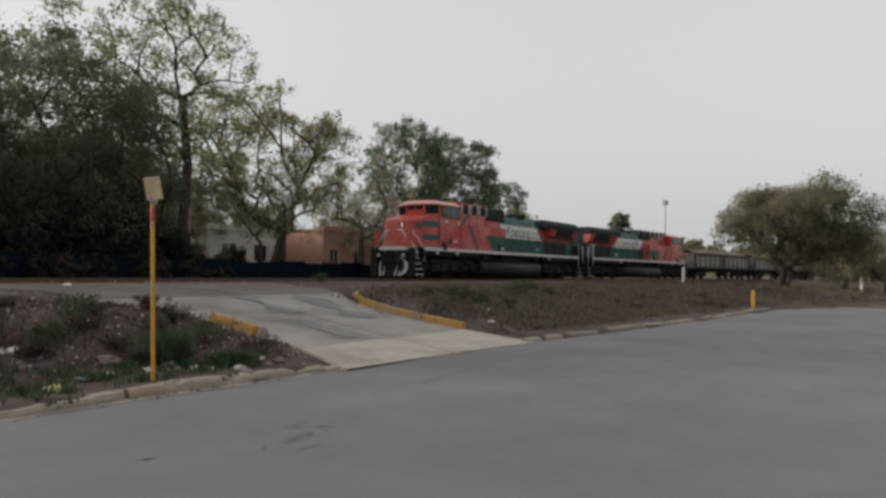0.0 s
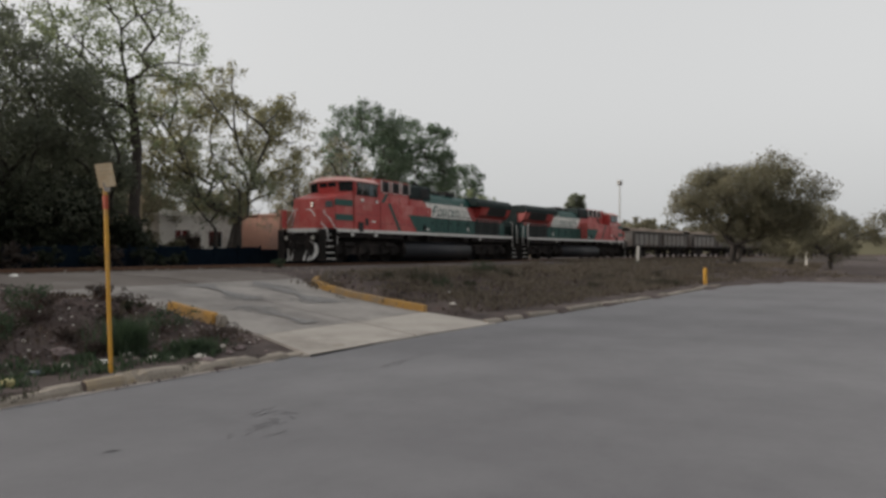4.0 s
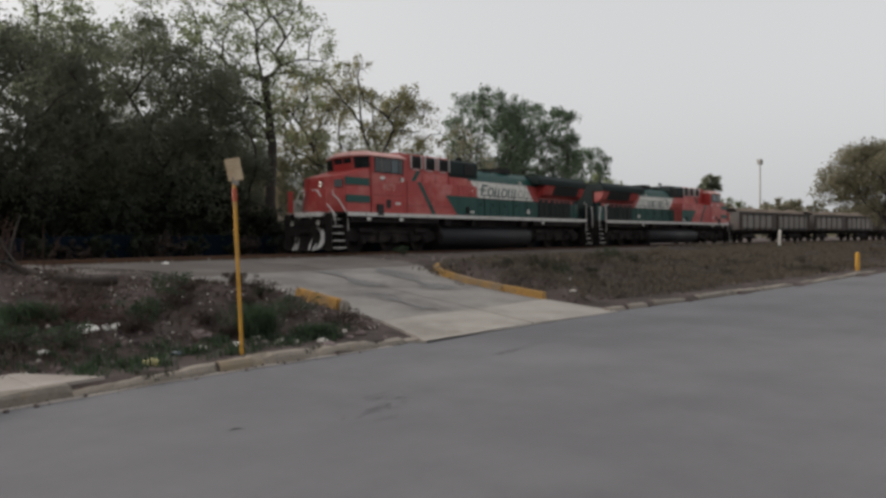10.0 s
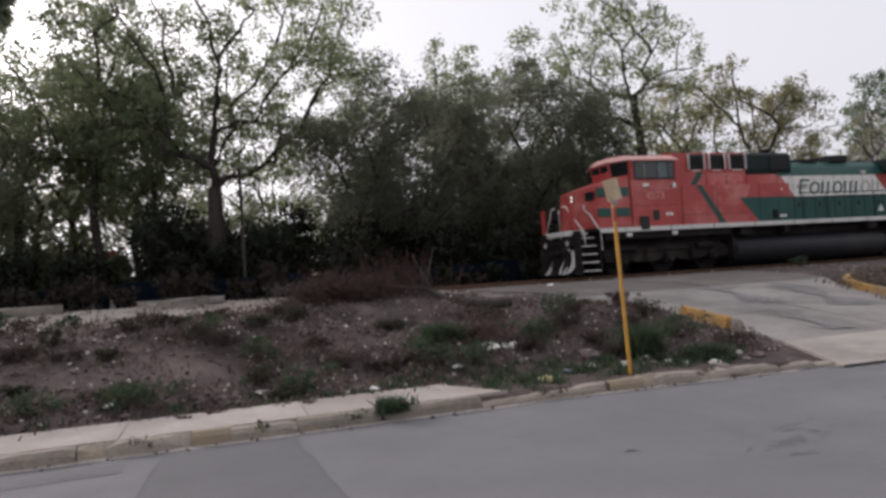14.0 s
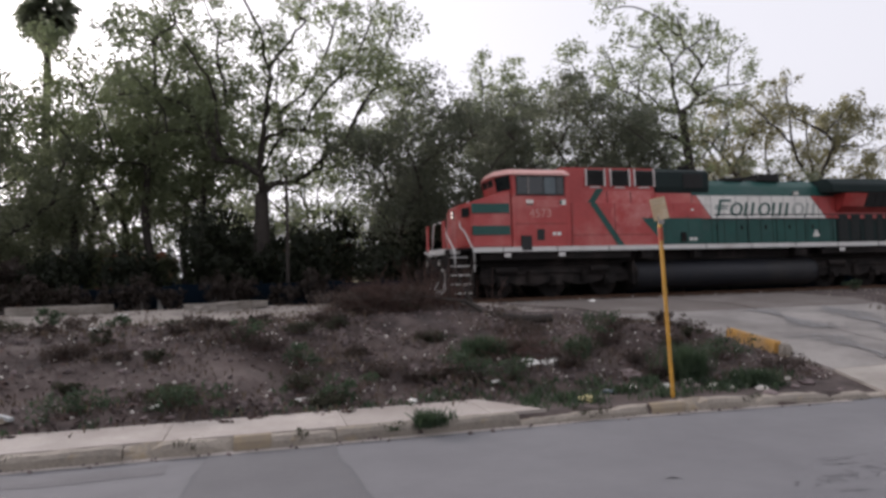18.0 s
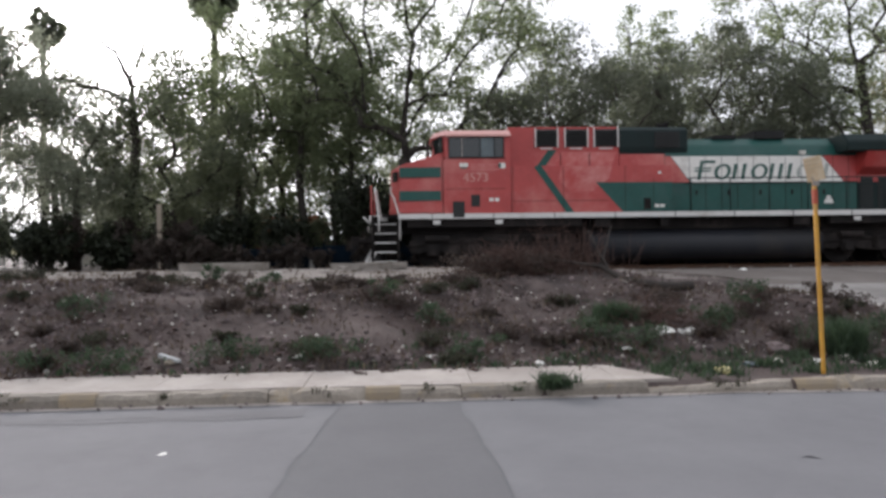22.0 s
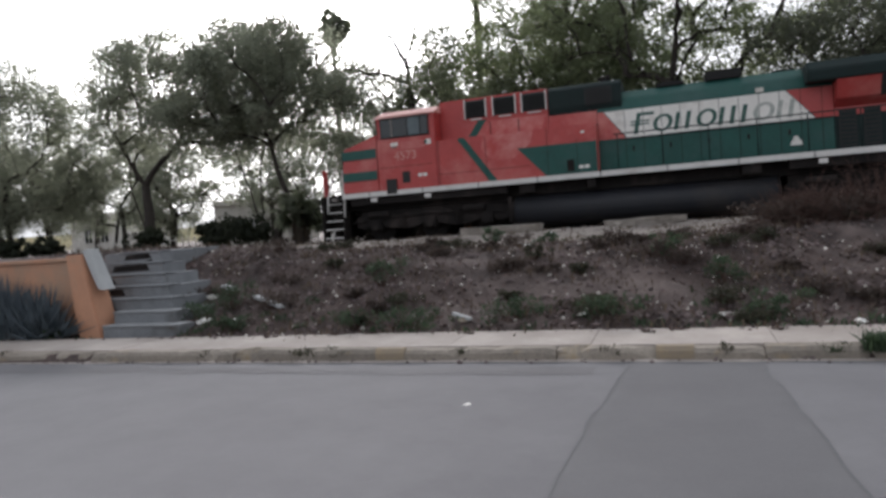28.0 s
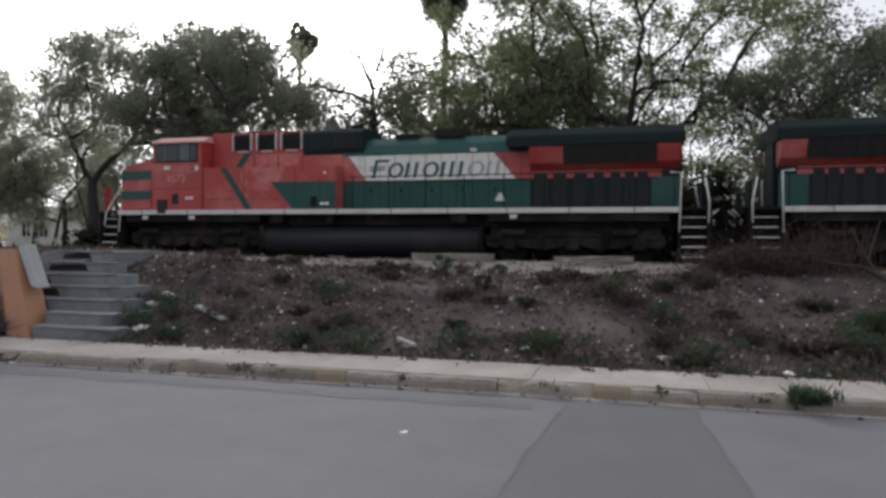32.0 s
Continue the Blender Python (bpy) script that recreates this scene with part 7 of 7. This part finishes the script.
blades("dry_grass", "thin dry grass on the track shoulder", [(x, y, land(x, y)) for x, y in zip(rg.uniform(-14, 6, 260), rg.uniform(12.5, 19.6, 260))], 10, 0.10, STRAW, 4)
spots = []
for x in rg.uniform(-12.5, 7.0, 130):
    y = kerb_y(x) + 1.06 + abs(rg.normal(0, 0.40))
    if ramp_side(x, y) < -0.1 and not (-10 < x < -7 and y > 8):
        spots.append((x, y, land(x, y)))
blades("small_weeds", "low green weeds along the foot of the bank", spots, 16, 0.11, WEED, 6, 0.07, 0.012, lean=0.9)
spots = [(x, y, land(x, y)) for x, y in zip(rg.uniform(2.9, 6.4, 80), rg.uniform(7.25, 8.3, 80))]
blades("small_weeds", "low green grass round the sign post", spots, 18, 0.13, WEED, 7, 0.07, 0.012, lean=0.9)
for k, (x, y, w, h) in enumerate(((5.55, 8.3, 0.14, 0.48), (6.2, 7.7, 0.14, 0.22), (3.0, 9.4, 0.15, 0.28))):
    T = thing("grass_tuft", "soft bushy tuft of dark green grass on the bank", "grass", "grass tufts on the bank", m=pose(0, 0, 0))
    rt = np.random.default_rng(430 + k)
    o = blades("grass_blade", "", [(a, b, land(a, b)) for a, b in zip(x + rt.normal(0, w, 60), y + rt.normal(0, w * 0.6, 60))], 16, h, WEED, 440 + k, 0.04, 0.007, kind="", lean=0.8)
    o.parent = T
    del o["category"]
    o["kind"] = "stuff"


def weed(x, y, w, h, seed, leaf=WEED, label="leafy green weed growing on the dirt bank"):
    rg = np.random.default_rng(seed)
    z = land(x, y)
    T = thing("weed", label, "weed", "weeds on the bank", m=pose(x, y, z))
    ends = [np.array((rg.normal(0, w * 0.35), rg.normal(0, w * 0.3), h * rg.uniform(0.25, 1.0))) for _ in range(22)]
    tubes_mesh("stem_work", [(wiggle(rg, (e[0] * 0.2, e[1] * 0.2, -0.03), e, 3, 0.1), 0.006, 0.003) for e in ends], TWIG, T, 3)["kind"] = "stuff"
    quads("foliage", leaves(rg, ends, 26, 0.045, w * 0.22), leaf, T)


for k, (x, y, w, h) in enumerate(((5.7, 8.5, 0.40, 0.40), (4.4, 9.2, 0.4, 0.35), (5.2, 9.9, 0.5, 0.4), (-3.3, 12.3, 0.3, 0.34), (-2.2, 12.0, 0.28, 0.25), (-6.7, 9.0, 0.6, 0.42), (-7.0, 8.5, 0.5, 0.25), (-4.4, 9.6, 0.4, 0.4),
                                  (-2.0, 8.4, 0.5, 0.28), (-3.4, 8.2, 0.5, 0.24), (-4.2, 8.25, 0.45, 0.22), (-1.0, 8.3, 0.5, 0.25), (0.9, 8.5, 0.4, 0.3), (0.5, 9.6, 0.35, 0.35), (2.6, 8.9, 0.5, 0.3), (3.1, 8.6, 0.45, 0.25), (-6.1, 8.15, 0.4, 0.2), (-9.3, 8.0, 0.3, 0.2),
                                  (-0.2, 10.4, 0.4, 0.35), (6.6, 8.9, 0.5, 0.3), (16, 9.5, 0.5, 0.35), (20.5, 10.5, 0.6, 0.4), (18, 17.5, 0.4, 0.35))):
    weed(x, y, w, h, 300 + k)
for k, (x, y, w) in enumerate(((1.66, 7.0, 0.15), (1.25, 7.04, 0.05), (-3.7, 7.1, 0.05), (-0.6, 7.08, 0.06), (-2.2, 7.15, 0.05))):
    T = thing("grass_tuft", "tuft of green grass growing over the kerb", "grass", "grass tufts at the kerb", m=pose(0, 0, 0))
    rg = np.random.default_rng(400 + k)
    o = blades("grass_blade", "", [(x + rg.normal(0, w * 0.6), y + rg.normal(0, 0.06), 0.08) for _ in range(int(14 + w * 110))], 18 if w > 0.1 else 7, 0.16 if w > 0.1 else 0.06, WEED, 410 + k, 0.035, 0.008, kind="", lean=1.3)
    o.parent = T
    del o["category"]
    o["kind"] = "stuff"


def crumple(x, y, s, seed, label, material=PAPER, z=None, flat=0.5, cat="litter"):
    rr = random.Random(seed)
    bm = bmesh.new()
    bmesh.ops.create_icosphere(bm, subdivisions=2, radius=s)
    for v in bm.verts:
        v.co *= rr.uniform(0.55, 1.25)
        v.co.z *= flat
        v.co.x *= 1.3
    bmesh.ops.recalc_face_normals(bm, faces=list(bm.faces))
    me = bpy.data.meshes.new("litter")
    bm.to_mesh(me)
    bm.free()
    me.materials.append(material)
    o = new("litter", me)
    o.matrix_basis = pose(x, y, (land(x, y) if z is None else z) + s * flat * 0.6, 0, 0, rr.uniform(0, 360))
    return tagged(o, label, cat, "litter on the bank")


YEL = mat("yellowish_plastic", (0.55, 0.48, 0.22), (0.45, 0.38, 0.2), 0.5, scale=9)
for k, (x, y, s, lab, mm) in enumerate(((3.55, 8.95, 0.13, "crumpled white plastic bag on the bank", PAPER), (3.92, 9.05, 0.11, "crumpled white plastic bag on the bank", PAPER), (5.05, 7.95, 0.06, "small crumpled white paper in the grass", PAPER), (3.70, 7.55, 0.09, "crumpled yellowish plastic bag in the grass", YEL),
                                        (4.2, 7.9, 0.08, "pale crushed plastic cup in the weeds", PANE), (0.42, 8.55, 0.06, "scrap of white paper on the bank", PAPER), (1.72, 8.15, 0.06, "scrap of white paper on the bank", PAPER), (-1.2, 8.4, 0.05, "scrap of white paper on the bank", PAPER),
                                        (-2.7, 8.35, 0.07, "broken bit of pale board on the bank", WOOD), (-6.8, 8.4, 0.10, "crumpled white bag below the stairs", PAPER), (-7.3, 9.3, 0.09, "white lump of plaster on the bank", PAPER), (-6.4, 8.5, 0.07, "white lump of plaster on the bank", PAPER),
                                        (2.9, 8.5, 0.06, "scrap of white paper on the bank", PAPER), (4.6, 8.0, 0.06, "pale lump of concrete in the weeds", PALE), (5.5, 8.15, 0.08, "pale lump of concrete in the weeds", PALE), (4.9, 8.6, 0.14, "flat grey piece of broken concrete", RUBBLE), (-2.6, 12.0, 0.06, "white stone on the shoulder", PAPER),
                                        (9.5, 18.6, 0.12, "white stone beside the track", PAPER), (-2.9, 16.0, 0.08, "white stone beside the track", PAPER), (15.5, 9.0, 0.08, "scrap of white paper on the far bank", PAPER), (13.9, 8.0, 0.08, "pale stone by the ramp", PALE))):
    crumple(x, y, s, 500 + k, lab, mm)
crumple(-1.72, 5.24, 0.035, 540, "flattened white paper on the road", PAPER, 0.0, 0.12)
rr = random.Random(3)
for k in range(16):
    x = rr.uniform(5.3, 7.2)
    y = rr.uniform(7.0, 8.1)
    crumple(x, y, rr.uniform(0.03, 0.09), 560 + k, "broken lump of concrete at the ramp's edge", PALE if k % 5 == 0 else RUBBLE, cat="stone")


def plank(ax, ay, az, bx_, by_, bz, w, label):
    o = boxpart("plank", (0, -w / 2, -0.02, (Vector((bx_, by_, bz)) - Vector((ax, ay, az))).length, w / 2, 0.02), STEPPALE, bevel=0.004)
    d = Vector((bx_ - ax, by_ - ay, bz - az))
    o.matrix_basis = Matrix.Translation((ax, ay, az)) @ d.to_track_quat("X", "Z").to_matrix().to_4x4()
    return tagged(o, label, "plank", "planks on the bank")


def seg(ax, ay, bx_, by_, w, label):
    plank(ax, ay, land(ax, ay) + 0.05, bx_, by_, land(bx_, by_) + 0.05, w, label)


seg(-6.45, 9.25, -5.72, 8.85, 0.11, "pale broken plank lying on the bank")
seg(-7.32, 9.62, -7.02, 9.5, 0.12, "short pale board lying on the bank")
seg(-2.9, 8.5, -2.6, 8.3, 0.06, "thin pale stick on the bank")

# dry twigs dropped on the road
for k, (a, b, r) in enumerate((((0.92, 3.99), (1.18, 3.84), 0.005), ((0.83, 3.74), (1.03, 3.745), 0.006), ((0.88, 3.77), (0.98, 3.70), 0.005))):
    rt = np.random.default_rng(980 + k)
    T = thing("fallen_twig", "thin dry twig lying on the asphalt", "twig", "twigs on the road", m=pose(a[0], a[1], 0.007))
    e = (b[0] - a[0], b[1] - a[1], 0.004)
    main = wiggle(rt, (0, 0, 0), e, 4, 0.06)
    tubes_mesh("stem", [(main, r, r * 0.6)], TWIG, T, 5)
    tubes_mesh("side_shoot", [(wiggle(rt, main[2], np.array(main[2]) + (0.03, 0.035, 0.002), 2, 0.1), r * 0.6, r * 0.4)], TWIG, T, 4)

# log, branch and brush heap
log = thing("fallen_log", "dark fallen log with a forked end on the bank", "log")
rg = np.random.default_rng(31)
pts = [(5.05, 11.52, 0.86), (4.75, 11.54, 0.85), (4.5, 11.58, 0.87), (4.1, 11.68, 0.93), (3.88, 11.8, 0.99), (3.7, 11.9, 1.12), (3.58, 12.0, 1.20)]
tubes_mesh("log", [(pts, 0.085, 0.04)], BARK, log, 10)
for a, e, n, r0, r1 in ((pts[-1], (2.75, 12.1, 1.30), 5, 0.04, 0.016), (pts[-2], (3.42, 12.1, 1.85), 5, 0.028, 0.010), (pts[-1], (3.85, 12.2, 1.95), 5, 0.022, 0.008), (pts[2], (4.62, 11.7, 1.02), 3, 0.02, 0.008)):
    tubes_mesh("limb", [(wiggle(rg, a, e, n, 0.07), r0, r1)], BARK, log, 6)
brush = thing("brush_heap", "low sprawling heap of dry reddish-brown twigs", "brush heap")
lines = []
for k in range(1500):
    c = np.array((2.2 + rg.normal(0, 0.50), 12.55 + rg.normal(0, 0.32), 0))
    hgt = 0.34 * math.exp(-((c[0] - 1.95) / 0.6) ** 2) + 0.16 * math.exp(-((c[0] - 3.0) / 0.7) ** 2)
    c[2] = land(c[0], c[1]) + rg.random() * hgt - 0.03
    d = rg.normal(0, 1, 3)
    d[2] = abs(d[2]) * 0.35
    d /= np.linalg.norm(d)
    lines.append((wiggle(rg, c, c + d * rg.uniform(0.2, 0.6), 3, 0.12), 0.007, 0.003))
for k in range(90):
    # thin upright suckers beside the fallen log
    c = np.array((3.35 + rg.normal(0, 0.38), 12.4 + rg.normal(0, 0.25), 0))
    c[2] = land(c[0], c[1]) - 0.03
    d = np.array((rg.normal(0.05, 0.25), rg.normal(0, 0.2), 1.0))
    e = c + d * rg.uniform(0.3, 0.95)
    pts = wiggle(rg, c, e, 4, 0.10)
    lines.append((pts, 0.009, 0.003))
    for m in pts[2:4]:
        lines.append((wiggle(rg, m, m + np.array((rg.normal(0, 0.16), rg.normal(0, 0.12), rg.uniform(0.05, 0.25))), 2, 0.1), 0.005, 0.002))
tagged(tubes_mesh("twig_tangle", lines, TWIG, brush, 3), kind="stuff")
q = leaves(rg, [(2.0 + rg.normal(0, 0.42), 12.5 + rg.normal(0, 0.3), land(1.9, 12.5) + 0.02 + 0.24 * rg.random()) for _ in range(110)], 40, 0.055, 0.26, flat=0.5)
quads("dry_foliage", q, LEAF_UNDER, brush)
brush2 = thing("brush_heap", "small heap of dry twigs among the litter", "brush heap")
lines = []
for k in range(160):
    c = np.array((3.6 + rg.normal(0, 0.35), 9.4 + rg.normal(0, 0.2), 0))
    c[2] = land(c[0], c[1]) + rg.random() * 0.15
    d = rg.normal(0, 1, 3)
    d[2] = abs(d[2]) * 0.5
    d /= np.linalg.norm(d)
    lines.append((wiggle(rg, c, c + d * rg.uniform(0.2, 0.5), 3, 0.12), 0.008, 0.003))
tagged(tubes_mesh("twig_tangle", lines, TWIG, brush2, 3), kind="stuff")

# blue-grey spiky shrub in front of the orange wall
for k, (x, s) in enumerate(((-9.65, 0.95), (-10.5, 1.15), (-11.6, 1.0))):
    T = thing("spiky_shrub", "blue-grey spiky shrub before the orange wall", "shrub", m=pose(x, 7.98, 0.09))
    rg = np.random.default_rng(600 + k)
    V = []
    for j in range(1100):
        az, el = rg.uniform(0, math.tau), rg.uniform(0.15, 1.45)
        d = np.array((math.cos(az) * math.cos(el), 0.4 * math.sin(az) * math.cos(el), math.sin(el)))
        L = s * rg.uniform(0.45, 1.05)
        side = np.cross(d, rg.normal(0, 1, 3))
        side = side / np.linalg.norm(side) * 0.017
        b = np.array((rg.normal(0, 0.2), rg.normal(0, 0.04), 0))
        V.append((b, b + d * L * 0.5 + side, b + d * L, b + d * L * 0.5 - side))
    quads("foliage", np.array(V), AGAVE, T)


# dirt and small dark weeds caught in the broken edge of the kerb
DARKWEED = leaf_mat("dark_weed", (0.030, 0.036, 0.020), (0.060, 0.055, 0.034), 1.0)
rg = np.random.default_rng(91)
spots = []
for x in (-9.0, -5.66, -4.25, -3.95, -3.8, -2.3, -0.75, 0.35, 1.2, 3.4, 3.55, 5.5):
    for _ in range(int(rg.integers(3, 8))):
        xx = x + rg.normal(0, 0.06)
        spots.append((xx, kerb_y(xx) + rg.uniform(-0.02, 0.12), rg.uniform(0.04, 0.12)))
blades("kerb_weeds", "small dark weeds in the broken edge of the kerb", spots, 12, 0.07, DARKWEED, 92, 0.03, 0.007, lean=1.2)


def gutter_spot(rg, x0, x1, far, bias):
    x = rg.uniform(x0, x1)
    if rg.random() < 0.5:
        return x, kerb_y(x) - abs(rg.normal(0.02, 0.07)), 0.004
    return x, kerb_y(x) + 1.02 - abs(rg.normal(0, 0.08)), 0.13 if x < 2.4 else 0.10


stones("kerb_crumbs", "crumbs of dirt and concrete along the kerb", 900, -13, 7, 0, 0.005, 0.028, RUBBLE, 93, spot=gutter_spot)


# clumps of dead leaves left on the pavement
for k, (x, y, r) in enumerate(((-5.28, 7.72, 0.05), (-4.31, 7.84, 0.04), (-3.78, 7.88, 0.06), (-2.5, 7.78, 0.04), (-0.4, 7.72, 0.05), (-0.1, 7.82, 0.05), (0.9, 7.75, 0.04))):
    rg = np.random.default_rng(970 + k)
    T = thing("leaf_clump", "small clump of dead leaves on the pavement", "dead leaves", "leaf clumps on the pavement", m=pose(x, y, 0.135))
    quads("leaf_pile", leaves(rg, [(rg.normal(0, r), rg.normal(0, r * 0.5), 0.012) for _ in range(10)], 9, 0.03, 0.025, flat=0.4), DRYLEAF, T)["kind"] = "stuff"

# dark dry weeds on the bank, standing also for its shaded hollows
rg = np.random.default_rng(95)
for k in range(70):
    x, y, z = bank_spot(rg, -9, 7.5, 12.2)
    if y < 8.2:
        continue
    weed(x, y, rg.uniform(0.2, 0.5), rg.uniform(0.08, 0.24), 900 + k, DARKWEED if k % 3 == 1 else LEAF_UNDER, "dark withered weed on the dirt bank")

# pale gravel strip along the top of the bank
verts, n = [], 14
gxs = np.arange(-14, 6.6, 0.2)
for x in gxs:
    y0 = 11.95 + 0.35 * noise.noise(Vector((x * 0.7, 2, 1))) + 0.15 * noise.noise(Vector((x * 3, 2, 1)))
    if x > 0.4:
        y0 += min(2.2, (x - 0.4) * 1.6)
    for j in range(n):
        y = y0 + (19.6 - y0) * j / (n - 1)
        verts.append((x, y, land(x, y) + (0.012 if j else -0.02)))
SHOULDER = mat("gravel_shoulder", (0.27, 0.238, 0.212), (0.17, 0.148, 0.132), 0.95, scale=1.4, fine=45, bump=0.8, stain=(0.12, 0.10, 0.088), amount=0.3)
tagged(raw("gravel_shoulder", verts, [(i * n + j, (i + 1) * n + j, (i + 1) * n + j + 1, i * n + j + 1) for i in range(len(gxs) - 1) for j in range(n - 1)], SHOULDER, smooth=True), "pale packed gravel along the top of the bank", "ground", kind="structure")


# withered brush on the far bank
rg = np.random.default_rng(97)
for k in range(34):
    x, y, z = bank_spot(rg, 13.8, 34, 11.5)
    weed(x, y, rg.uniform(0.4, 0.9), rg.uniform(0.15, 0.38), 950 + k, DARKWEED if k % 2 else PALESTRAW, "withered grey-brown brush on the far bank")


# ---- what moves ----
RUN = ((0, 29.47), (1, 28.57), (2, 27.62), (3, 26.67), (4, 25.6), (5, 24.5), (6, 23.33), (7, 22.15), (8, 20.93), (9, 19.71), (10, 18.48), (11, 17.17), (12, 15.82), (13, 14.38), (14, 12.88), (15, 11.38), (16, 9.84), (17, 8.28), (18, 6.69), (19, 5.06), (20, 3.41), (21, 1.72), (22, 0.0), (23, -1.72), (24, -3.48), (25, -5.27), (26, -7.07), (27, -8.88), (28, -10.7), (29, -12.45), (30, -14.21), (31, -16.0), (32, -17.84))


def on_line(x, a, b, back=False):
    """Pose of a vehicle whose two bogies, a and b metres from its origin, follow the curve of the line."""
    sg = -1 if back else 1
    ya, yb = bend(x + sg * a), bend(x + sg * b)
    slope = (yb - ya) / (sg * (b - a))
    return pose(x, TRACK_Y + (W if back else 0) + ya - sg * a * slope, RAIL_Z, 0, 0, math.degrees(math.atan(slope)) + (180 if back else 0))


def motions():
    walk(loco, [(t, on_line(x, 2.9, 16.2)) for t, x in RUN])
    walk(loco_b, [(t, on_line(x + 41.3, 2.9, 16.2, True)) for t, x in RUN])
    for k, (wg, _) in enumerate(wagons):
        walk(wg, [(t, on_line(x + 43.2 + k * 16.2, 2.8, 12.8)) for t, x in RUN])
    ts = [i * 0.25 for i in range(129)]
    xs = np.interp(ts, [a for a, b in RUN], [b for a, b in RUN])
    for T, sg in ((loco, 1), (loco_b, -1), *((wg, 1) for wg, _ in wagons)):
        for o in T.children:
            if o.name.startswith("wheelset"):
                p = o.matrix_basis.translation.copy()
                r = p.z
                walk(o, [(t, pose(p.x, p.y, p.z, 0, math.degrees(sg * (x - xs[0]) / r), 0)) for t, x in zip(ts, xs)])


motions()
